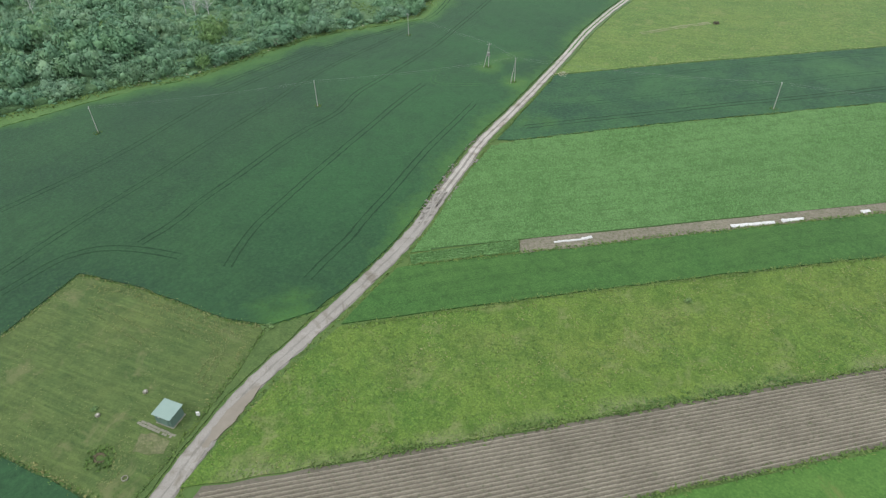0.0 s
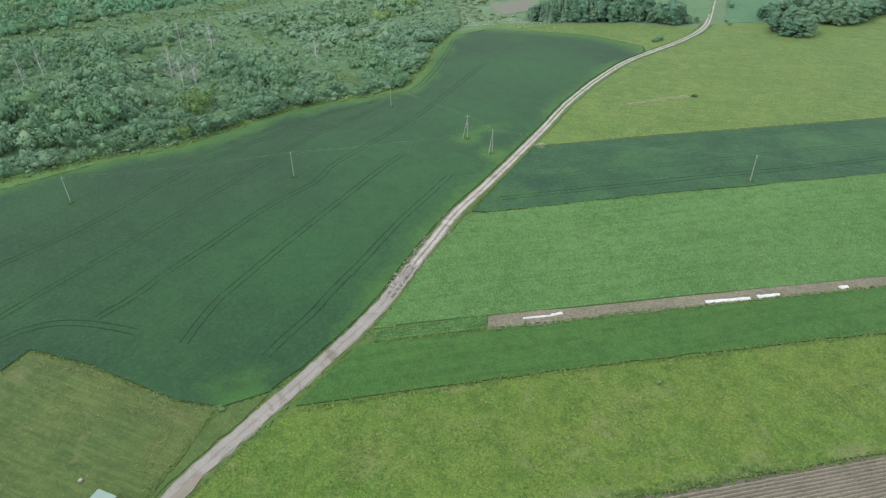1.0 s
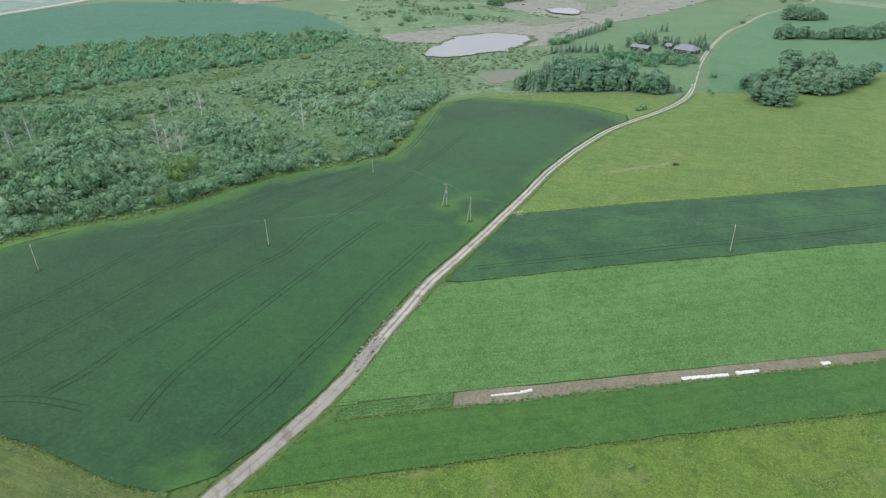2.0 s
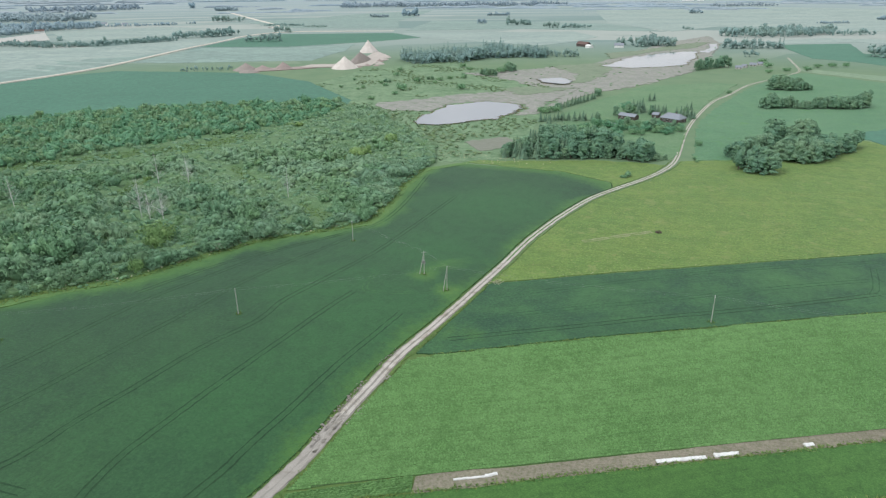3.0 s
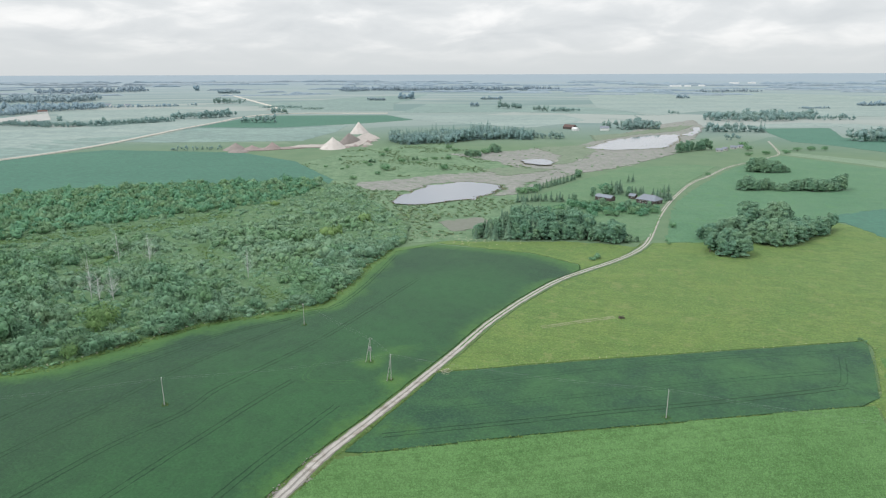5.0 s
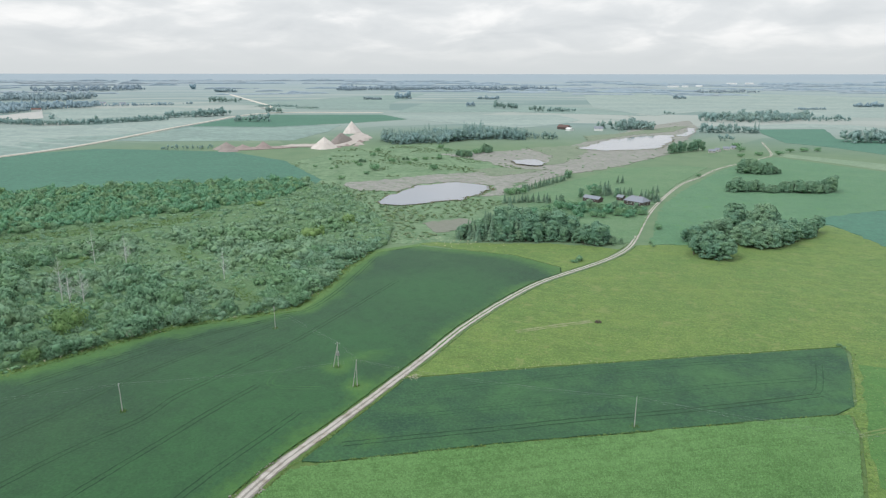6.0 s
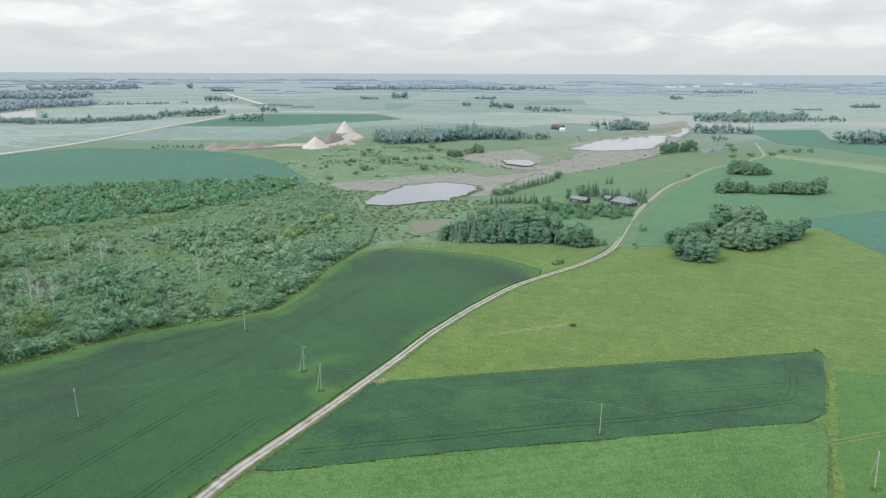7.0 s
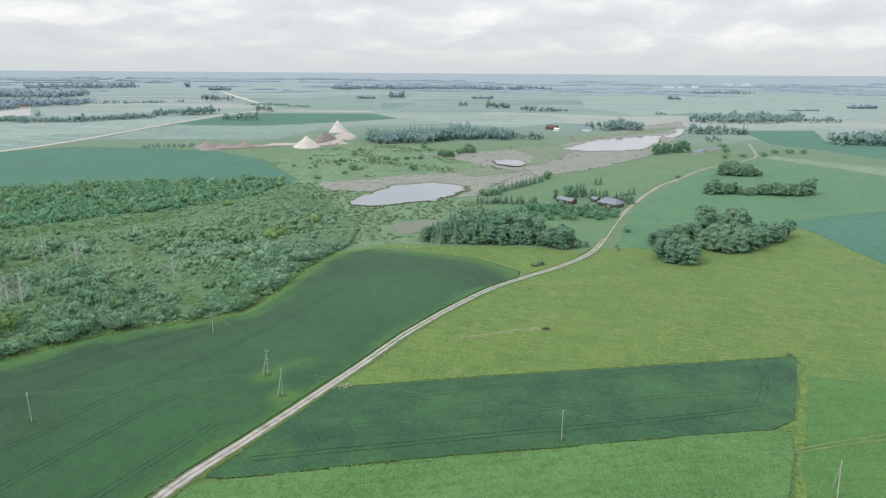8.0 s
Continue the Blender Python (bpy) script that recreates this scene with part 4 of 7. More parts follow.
def crown_mesh(lumps, leaves, size, low=False, core=0.72, loose=1.0):
    """Clumps of foliage: small rough cores under many leaf sprays that stand off them. Triangles, as arrays."""
    vs, fs, n = [], [], 0
    for i, (x, y, z, r, h) in enumerate(lumps[:5] if low else lumps):
        V, F = (LOW_V, LOW_F) if low or i else (ICO_V, ICO_F)
        v = V * (1 + 0.18 * rs.randn(len(V), 1)) * (core * r, core * r, core * h) + (x, y, z)
        vs.append(v), fs.append(F + n)
        n += len(v)
    big = np.array([l[3] ** 2 for l in lumps])
    pick = rs.choice(len(lumps), leaves, p=big / big.sum())
    L = np.array(lumps)[pick]
    d = rs.randn(leaves, 3)
    d[:, 2] = np.abs(d[:, 2]) * 1.0 - 0.35
    d /= np.linalg.norm(d, axis=1, keepdims=True)
    at = L[:, :3] + d * L[:, [3, 3, 4]] * rs.uniform(1 - 0.26 * loose, 1 + 0.18 * loose, (leaves, 1))
    nrm = d + (0, 0, 0.3) + 0.55 * loose * rs.randn(leaves, 3)
    nrm /= np.linalg.norm(nrm, axis=1, keepdims=True)
    t = np.cross(nrm, rs.randn(leaves, 3))
    t /= np.linalg.norm(t, axis=1, keepdims=True)
    b = np.cross(nrm, t)
    s = size * rs.uniform(0.55, 1.35, (leaves, 1))
    spray = np.stack([at + t * s + nrm * s * 0.15, at - t * s * 0.55 + b * s * 0.8, at - t * s * 0.55 - b * s * 0.8], 1).reshape(-1, 3)
    vs.append(spray), fs.append(np.arange(leaves * 3).reshape(-1, 3) + n)
    return np.concatenate(vs), np.concatenate(fs)


def bush_lumps(r, h, count):
    out = [(0, 0, h * 0.45, r * 0.62, h * 0.45)]
    for i in range(count):
        a, q = rs.uniform(0, 6.28), r * rs.uniform(0.3, 0.85)
        k = rs.uniform(0.20, 0.42)
        out.append((q * math.cos(a), q * math.sin(a), h * rs.uniform(0.25, 0.86) * (1.1 - 0.35 * q / r), r * k, h * k * rs.uniform(0.6, 0.95)))
    return out


def tree_lumps(r, h, count):
    """A round-headed broadleaf crown that starts low over the ground."""
    out = [(0, 0, h * 0.58, r * 0.62, h * 0.36)]
    for i in range(count):
        z = rs.uniform(0.10, 0.9)
        wide = math.sin(math.pi * min(1, 0.3 + z * 0.68)) ** 0.7
        a, q = rs.uniform(0, 6.28), r * 0.72 * wide * rs.uniform(0.7, 1.0)
        k = rs.uniform(0.28, 0.44)
        out.append((q * math.cos(a), q * math.sin(a), h * z, r * k, r * k * rs.uniform(0.7, 0.95)))
    return out


def spruce_mesh(h, r, tiers=9, spokes=9):
    """A spruce: whorls of drooping boughs, each a ragged fan, round a thin stem."""
    vs, fs = [], []
    for i in range(tiers):
        z = h * (0.08 + 0.9 * i / tiers)
        rr = r * (1 - i / tiers) ** 0.85 + 0.12
        for j in range(spokes):
            a = 6.283 * (j + rs.rand()) / spokes
            reach = rr * rs.uniform(0.75, 1.2)
            w = 0.5 * reach * rs.uniform(0.5, 0.9)
            ca, sa = math.cos(a), math.sin(a)
            n = len(vs)
            drop = reach * rs.uniform(0.25, 0.5)
            top = z + h * 0.11
            vs += [(0, 0, top), (ca * reach * 0.6 - sa * w, sa * reach * 0.6 + ca * w, z + 0.1 * drop - 0.3 * drop), (ca * reach, sa * reach, z - drop * 0.6),
                   (ca * reach * 0.6 + sa * w, sa * reach * 0.6 - ca * w, z - 0.2 * drop), (ca * reach * 0.55, sa * reach * 0.55, z + 0.25 * drop)]
            fs += [(n, n + 1, n + 4), (n, n + 4, n + 3), (n + 1, n + 2, n + 4), (n + 4, n + 2, n + 3)]
    return np.array(vs, float), np.array(fs)


def trunk_bm(h, r, limbs, lean=0.0, spread=0.5, start=0.3):
    """A tapered trunk with limbs."""
    bm = bmesh.new()

    def rod(a, b, ra, rb, sides=6):
        a, b = Vector(a), Vector(b)
        q = (b - a).to_track_quat("Z", "Y")
        rings = []
        for p, rad in ((a, ra), (b, rb)):
            rings.append([bm.verts.new(p + q @ Vector((rad * math.cos(6.283 * i / sides), rad * math.sin(6.283 * i / sides), 0))) for i in range(sides)])
        for i in range(sides):
            bm.faces.new((rings[0][i], rings[0][(i + 1) % sides], rings[1][(i + 1) % sides], rings[1][i]))

    top = (lean * h, 0, h)
    rod((0, 0, -0.3), (lean * h * 0.5, 0, h * 0.5), r, r * 0.7)
    rod((lean * h * 0.5, 0, h * 0.5), top, r * 0.7, r * 0.2)
    for i in range(limbs):
        z = h * (start + (0.92 - start) * (i + rs.rand()) / limbs)
        a = rs.uniform(0, 6.28)
        out = h * spread * (1.05 - z / h) * rs.uniform(0.6, 1.1) + 0.3
        p = (lean * z, 0, z)
        e = (lean * z + out * math.cos(a), out * math.sin(a), min(h * 1.02, z + out * rs.uniform(0.5, 1.0)))
        rod(p, e, r * 0.4 * (1.1 - z / h), r * 0.1, 4)
    return bm


def make_plant(name, crown, mat, h, trunk_r, limbs=4):
    """A thing with a trunk and a crown, built at the origin."""
    root = new(name)
    part("trunk", trunk_bm(h * 0.72, trunk_r, limbs), BARK, root)
    array_part("crown", crown[0], crown[1], mat, root, True)
    return root


def set_down(proto, x, y, scale, squash=1.0, turn=None, sink=0.1):
    ob = copy_thing(proto, Matrix.Translation((x, y, ground(x, y) - sink)) @ Matrix.Rotation(rs.uniform(0, 6.28) if turn is None else turn, 4, "Z"))
    ob.scale = (scale, scale, scale * squash)
    return ob


def scattered(poly, gap, chance=1.0, keep=None):
    """Jittered points inside an outline."""
    xs, ys = [p[0] for p in poly], [p[1] for p in poly]
    gx, gy = [g.ravel() for g in np.meshgrid(np.arange(min(xs), max(xs), gap), np.arange(min(ys), max(ys), gap))]
    gx, gy = gx + rs.uniform(-0.45, 0.45, len(gx)) * gap, gy + rs.uniform(-0.45, 0.45, len(gy)) * gap
    ok = inside_many(gx, gy, list(poly)) & (rs.rand(len(gx)) < chance)
    return [(float(x), float(y)) for x, y in zip(gx[ok], gy[ok]) if keep is None or keep(x, y)]


def stuffed(name, protos, places, material, label, category):
    """One joined mesh of many plants, from crown arrays: places are x, y, scale, squash."""
    vs, fs, n = [], [], 0
    for i, (x, y, s, q) in enumerate(places):
        v, f = protos[rs.randint(len(protos))]
        a = rs.uniform(0, 6.28)
        c, d = math.cos(a) * s, math.sin(a) * s
        vs.append(np.stack([v[:, 0] * c - v[:, 1] * d + x, v[:, 0] * d + v[:, 1] * c + y, v[:, 2] * s * q + ground(x, y) - 0.1], 1))
        fs.append(f + n)
        n += len(v)
    if not vs:
        return None
    return tagged(array_part(name, np.concatenate(vs), np.concatenate(fs), material, None, True), label, category, kind="stuff")


def near_line(x, y, pts):
    best = 1e9
    for a, b in zip(pts, pts[1:]):
        dx, dy = b[0] - a[0], b[1] - a[1]
        k = max(0, min(1, ((x - a[0]) * dx + (y - a[1]) * dy) / (dx * dx + dy * dy)))
        best = min(best, math.hypot(x - a[0] - k * dx, y - a[1] - k * dy))
    return best


# ---- willow thicket ----
THICKET = EDGE_LIGHT[:-1] + [(-172.9, 356.0), (-194.4, 396.0), (-211.2, 410.3), (-258.0, 451.0), (-324.0, 495.0), (-377.0, 514.0), (-440.0, 459.0), (-493.0, 408.0), (-534.0, 355.0),
                             (-565.0, 300.0), (-600.0, 240.0), (-420.0, 130.0), (-250.0, 50.0), (-222.0, 95.0)]
TALL_LOW = [(-420.0, 190.0), (-399.7, 239.2), (-391.6, 269.4), (-361.0, 332.0), (-337.0, 402.0), (-330.0, 470.0)]
CLEARING = [(-405.0, 215.0), (-384.0, 250.0), (-366.0, 284.0), (-342.0, 322.0), (-333.0, 356.0)]
GLADES = [[(-276.0, 293.0), (-262.0, 285.0), (-247.0, 276.0)], [(-190.0, 252.0), (-176.0, 246.0), (-163.0, 240.0)], [(-300.0, 240.0), (-285.0, 225.0)]]
TALL = TALL_LOW + [(-377.0, 512.0), (-440.0, 457.0), (-493.0, 406.0), (-534.0, 353.0), (-565.0, 298.0), (-600.0, 240.0)]
BARE_TREES = ((-242, 202, 16, 14), (-231, 205, 12, 20), (-236, 202, 10, 18), (-285, 246, 14, 8), (-272, 255, 12, 16), (-206, 261, 12, 8), (-308, 182, 12, 8), (-301, 168, 11, 8))
shrub_protos = {}
for key, mt in (("grey", WILLOW_B), ("green", WILLOW), ("alder", ALDER), ("yellow", YELLOWISH), ("brown", BROWN_LEAF), ("dark", DARK_WILLOW)):
    shrub_protos[key] = [(crown_mesh(bush_lumps(3.7, 4.2, 17), 800, 0.255, True, 0.76, 0.75), mt) for _ in range(3)]


def bare(x, y):
    rag = 4.0 * noise.noise((x / 8, y / 8, 4.0))
    return near_line(x, y, CLEARING) < 11 + rag or any(near_line(x, y, g) < 7 + rag for g in GLADES) or noise.noise((x / 26, y / 26, 5.0)) > 0.56 - (0.10 if (y > 330 and x > -330) else 0.0)


spots = []
for x, y in scattered(THICKET, 4.8):
    tall = inside(x, y, TALL)
    if tall and rs.rand() < 0.42:
        continue
    if bare(x, y) and not tall:
        continue
    k = noise.noise((x / 35, y / 35, 1.0))
    # the paler grey willow dominates farther back, where it imitates haze
    kind = ("alder" if rs.rand() < 0.7 else "green") if tall else ("yellow" if noise.noise((x / 18, y / 18, 8.0)) > 0.5 else "green" if k > (0.05 + 0.3 * ease(y, 260, 340)) else "grey")
    if not tall and kind != "yellow":
        near_west = 0.4 * (1 - ease(y, 215, 300))
        w = noise.noise((x / 22, y / 22, 14.0)) + rs.uniform(-0.2, 0.2)
        if w < -0.30 + near_west:
            kind = "dark"
        elif noise.noise((x / 12, y / 12, 21.0)) > 0.74:
            kind = "brown"
    elif tall and rs.rand() < 0.2:
        kind = "dark"
    s = (rs.uniform(0.75, 1.65) if tall else (rs.uniform(0.5, 1.25) if rs.rand() < 0.68 else rs.uniform(1.25, 2.1)) * (1.0 + 0.5 * k))
    if y > 330 and not tall:
        s *= 0.72
    if not tall:
        s *= 0.5 + 0.5 * ease(near_line(x, y, CLEARING), 22, 60)
        s *= 0.6 + 0.4 * ease(min(near_line(x, y, g) for g in GLADES), 10, 24)
    if not tall:
        stem = min(math.hypot(x - t[0], y - t[1]) for t in BARE_TREES + ((-206, 182),))
        if stem < 3.5:
            continue
        s = min(s, 0.75 + 1.3 * ease(stem, 14, 34))
    upright = 1.0 + 0.55 * (1 - ease(y, 200, 290)) * rs.rand()
    spots.append((near_line(x, y, EDGE_LIGHT), x, y, s, rs.uniform(0.75, 1.15) * (1.25 if tall else upright), kind))
spots.sort()
# low undergrowth that closes the gaps between the shrubs
UNDER = [(x, y) for x, y in THICKET]
ug = sheet("undergrowth", UNDER, UNDERGROWTH, 0.3, 3.6, 3.0, 1.0)
for v in ug.data.vertices:
    x, y = v.co.x, v.co.y
    if v.co.z > ground(x, y) + 0.1:
        open_k = ease(near_line(x, y, CLEARING), 8, 16) * ease(min(near_line(x, y, g) for g in GLADES), 3, 8) * (1 - ease(noise.noise((x / 26, y / 26, 5.0)), 0.50, 0.62))
        rim = ease(near_line(x, y, EDGE_LIGHT), 1.0, 6.0)
        v.co.z += rim * 0.5 + open_k * rim * (0.9 + 0.8 * noise.noise((x / 6.5, y / 6.5, 2.0)) + 0.8 * noise.noise((x / 2.4, y / 2.4, 6.0)))
ug.data.polygons.foreach_set("use_smooth", [True] * len(ug.data.polygons))
tagged(ug, "low green undergrowth between the willows", "undergrowth", kind="stuff")
SHRUB_LABELS = {"grey": "grey-green willow shrub at the thicket edge", "green": "green willow shrub at the thicket edge", "yellow": "yellowish green young birch shrub in the thicket", "alder": "bright green alder shrub", "brown": "brownish grey shrub at the thicket edge", "dark": "dark green willow shrub in the thicket"}
shrub_things = {}
for key, variants in shrub_protos.items():
    shrub_things[key] = []
    for (v, f), mt in variants:
        shrub_things[key].append(tagged(make_plant("willow_shrub" if key in ("grey", "green", "brown", "dark") else "birch_shrub" if key == "yellow" else "alder_shrub", (v, f), mt, 4.0, 0.07, 5), SHRUB_LABELS[key], "shrub", "shrubs of the thicket"))
for _, x, y, s, q, kind in spots[:280]:
    set_down(shrub_things[kind][rs.randint(3)], x, y, s, q)
for key in ("grey", "green", "alder", "yellow", "dark", "brown"):
    label = {"grey": "grey-green willow thicket, paleness partly haze put into its colour", "green": "green willow thicket", "alder": "belt of taller bright green alders", "yellow": "yellowish birch scrub in the thicket", "dark": "dark green willow thicket", "brown": "brownish grey scrub in the thicket"}[key]
    name = "alder_wood" if key == "alder" else "willow_thicket"
    rest = [(x, y, min(s, 2.1), q) for _, x, y, s, q, kind in spots[280:] if kind == key]
    leafy = [crown_mesh(bush_lumps(3.7, 4.2, 12), 350, 0.33, True, 0.78, 0.75) for _ in range(6)]
    dense = [crown_mesh(bush_lumps(3.7, 4.2, 9), 195, 0.42, True, 0.82, 0.75) for _ in range(6)]
    stuffed(name, leafy, [p for p in rest if p[1] < 250], shrub_protos[key][0][1], label, "thicket")
    stuffed(name, dense, [p for p in rest if p[1] >= 250], shrub_protos[key][0][1], label, "thicket")

# small bushes that fill the gaps, thinning out in the clearings
filler = [crown_mesh(bush_lumps(2.2, 2.3, 2), 40, 0.36, True, 0.82, 0.75) for _ in range(6)]
small = [(x, y, rs.uniform(0.8, 1.6), rs.uniform(0.7, 1.1)) for x, y in scattered(THICKET, 4.8) if not inside(x, y, TALL) and (not bare(x, y) or rs.rand() < 0.3)]
for k, (mt, label) in enumerate(((WILLOW, "small green bushes between the willows"), (WILLOW_B, "small grey-green bushes between the willows"), (DARK_WILLOW, "small dark bushes between the willows"))):
    stuffed("thicket_scrub", filler, small[k::3], mt, label, "scrub")

# ---- groves and single trees ----
tree_protos = []
for mt, nm, label in ((BROADLEAF, "broadleaf_tree", "dark green broadleaf tree in a grove"), (LIME, "broadleaf_tree", "mid green broadleaf tree in a grove")):
    for _ in range(3):
        tree_protos.append(tagged(make_plant(nm, crown_mesh(tree_lumps(4.4, 14.0, 24), 1800, 0.40, False, 0.76, 0.9), mt, 15.0, 0.28, 7), label, "tree", "trees of the groves"))
spruce_protos = []
for _ in range(3):
    root = new("spruce_tree")
    part("trunk", trunk_bm(10.0, 0.16, 0), BARK, root)
    v, f = spruce_mesh(11.0, 3.0)
    array_part("crown", v, f, NEEDLE, root)
    spruce_protos.append(tagged(root, "dark spruce tree with drooping boughs", "tree", "spruces by the farm"))


def clump(cx, cy, rx, ry, height, gap=4.6, kinds=(0, 1, 2, 3, 4, 5), conifers=0.0):
    """A rounded stand of trees: tall in the middle, lower and bushier towards its rim."""
    ring = [(cx + rx * math.cos(a), cy + ry * math.sin(a)) for a in np.arange(0, 6.28, 0.3)]
    for x, y in scattered(ring, gap) or [(cx, cy)]:
        d = math.hypot((x - cx) / rx, (y - cy) / ry)
        h = height * (1.0 - 0.38 * d ** 2.5) * rs.uniform(0.8, 1.08)
        if rs.rand() < conifers:
            set_down(spruce_protos[rs.randint(3)], x, y, h / 10.0, rs.uniform(0.95, 1.1))
        else:
            k = h / 14.5
            wide = k * rs.uniform(1.0, 1.35) if height > 9 else k * 1.5
            set_down(tree_protos[kinds[rs.randint(len(kinds))]], x, y, wide, h / 14.5 / wide)


DARK_TREES, LIGHT_TREES = (0, 1, 2), (3, 4, 5)
# the wood before the farm: dark conifers, then broadleaf trees, then one clump apart
for cx, cy, rx, ry, h, kinds, conifers in ((-127, 396, 8, 14, 14, DARK_TREES, 0.8), (-119, 404, 9, 18, 19, DARK_TREES, 0.7), (-109, 404, 8, 16, 18, DARK_TREES, 0.4), (-122, 424, 9, 10, 15, DARK_TREES, 0.6), (-98, 404, 8, 12, 18, DARK_TREES, 0.05), (-97, 424, 8, 8, 13, LIGHT_TREES, 0.0),
                                           (-86, 407, 9, 10, 17, DARK_TREES, 0.0), (-78, 409, 6, 7, 15, DARK_TREES, 0.1), (-71, 406, 5, 5, 12, DARK_TREES, 0.0), (-136, 391, 6, 10, 11, DARK_TREES, 0.5), (-140, 386, 5, 6, 7, LIGHT_TREES, 0.2), (-112, 390, 14, 5, 9, LIGHT_TREES, 0.2), (-62, 405, 9, 7, 14, DARK_TREES, 0.0),
                                           (-51, 409, 5, 4, 6, LIGHT_TREES, 0.0)):
    clump(cx, cy, rx, ry, h, 4.6, kinds, conifers)
# the copse in the meadow and the tree rows behind it
for cx, cy, rx, ry, h, kinds in ((1, 408, 12, 9, 16, DARK_TREES), (-13, 437, 7, 9, 12, DARK_TREES), (-2, 452, 9, 12, 13, LIGHT_TREES), (20, 444, 14, 11, 15, LIGHT_TREES), (30, 452, 9, 9, 14, DARK_TREES), (5, 488, 8, 8, 17, DARK_TREES),
                                 (21, 490, 8, 8, 17, LIGHT_TREES), (36, 468, 9, 8, 13, DARK_TREES), (43, 480, 8, 8, 12, DARK_TREES), (50, 492, 6, 7, 11, DARK_TREES)):
    clump(cx, cy, rx, ry, h, 4.8, kinds)
for cx, cy, rx, ry, h in ((-5, 628, 7, 6, 13), (8, 634, 6, 5, 11), (19, 636, 7, 5, 7), (29, 641, 6, 5, 10), (39, 645, 6, 6, 12), (49, 650, 7, 6, 12), (57, 655, 4, 4, 9), (63, 664, 4, 5, 16), (-1, 744, 11, 8, 16), (10, 748, 8, 7, 13), (18, 752, 6, 5, 8)):
    clump(cx, cy, rx + 1, ry + 1, h, 3.8, LIGHT_TREES)

# ---- small building helpers ----
def add_box(bm, cx, cy, cz, sx, sy, sz, bevel=0.0):
    made = bmesh.ops.create_cube(bm, size=1.0, matrix=Matrix.Translation((cx, cy, cz)) @ Matrix.Diagonal((sx, sy, sz, 1)))["verts"]
    if bevel:
        bmesh.ops.bevel(bm, geom=list({e for v in made for e in v.link_edges}), offset=bevel, segments=1, affect="EDGES")
    return bm


def box(*a, **k):
    return add_box(bmesh.new(), *a, **k)


def rod_bm(a, b, ra, rb, sides=8, bm=None):
    bm = bm or bmesh.new()
    a, b = Vector(a), Vector(b)
    m = Matrix.Translation((a + b) / 2) @ (b - a).to_track_quat("Z", "Y").to_matrix().to_4x4()
    bmesh.ops.create_cone(bm, cap_ends=True, segments=sides, radius1=ra, radius2=rb, depth=(b - a).length, matrix=m)
    return bm


def thing(name, x, y, label, category, group="", turn=0.0, lift=0.0):
    root = new(name)
    root.matrix_world = Matrix.Translation((x, y, ground(x, y) + lift)) @ Matrix.Rotation(radians(turn), 4, "Z")
    return tagged(root, label, category, group)


# ---- power line ----
POLE_H = 9.0


def power_pole(x, y, turn, label, strut=None, transformer=False):
    root = thing("power_pole", x, y, label, "power pole", "poles of the power line", turn)
    part("pole", rod_bm((0, 0, -0.4), (0, 0, POLE_H), 0.13, 0.075), CONCRETE, root)
    part("crossarm", box(0, 0, POLE_H - 0.35, 0.09, 1.5, 0.09), STEEL, root)
    for oy, oz in ((-0.65, -0.3), (0.65, -0.3), (0, 0.0)):
        bm = rod_bm((0, oy, POLE_H + oz), (0, oy, POLE_H + oz + 0.14), 0.03, 0.03, 6)
        rod_bm((0, oy, POLE_H + oz + 0.1), (0, oy, POLE_H + oz + 0.26), 0.075, 0.05, 8, bm)
        part("insulator", bm, WHITE, root)
    if strut:
        part("strut", rod_bm((strut[0], strut[1], -0.3), (0.05 * strut[0], 0.05 * strut[1], POLE_H - 0.9), 0.13, 0.085), CONCRETE, root, "slanting concrete strut")
    if transformer:
        body = part("transformer", box(0.55, 0, 5.0, 0.75, 0.9, 0.95, bevel=0.06), STEEL, root, "grey pole transformer")
        part("platform", box(0.5, 0, 4.45, 1.1, 1.2, 0.1), STEEL, root)
        for oy in (-0.25, 0, 0.25):
            part("bushing", rod_bm((0.55, oy, 5.47), (0.55, oy, 5.75), 0.05, 0.03, 6), WHITE, body)
    bm = bmesh.new()
    for i in range(46):
        a, r = rs.uniform(0, 6.28), rs.uniform(0.2, 1.5)
        px, py, h = r * math.cos(a), r * math.sin(a), rs.uniform(0.5, 0.95)
        b = rs.uniform(0, 6.28)
        dx, dy = 0.14 * math.cos(b), 0.14 * math.sin(b)
        bm.faces.new([bm.verts.new(q) for q in ((px - dx, py - dy, 0), (px + dx, py + dy, 0), (px + dy, py - dx, h))])
    tufts = part("grass_tuft", bm, WEED_TUFT)
    tufts.matrix_world = root.matrix_world
    tagged(tufts, "unmown grass at the foot of a pole", "grass", kind="stuff")
    return root


POLES = {"a": (-179.7, 105.1), "b": (-129.9, 151.3), "c": (-137.0, 222.5), "d": (-92.4, 204.6), "e": (-78.5, 196.1), "f": (3.4, 212.3), "g": (66.1, 221.7)}
power_pole(*POLES["a"], 45, "slim pale concrete power pole in the wheat")
power_pole(*POLES["b"], 45, "slim pale concrete power pole in the wheat")
power_pole(*POLES["c"], 60, "slim pale concrete power pole near the thicket")
power_pole(*POLES["d"], 130, "concrete power pole with strut and transformer", (0.6, 1.7), True)
power_pole(*POLES["e"], 20, "concrete power pole with a slanting strut", (-1.3, -0.6))
power_pole(*POLES["f"], 10, "slim pale concrete power pole in the wheat strip")
pole_g = power_pole(66.4, 219.7, 10, "concrete power pole with a slanting strut", (-0.80, 5.40))
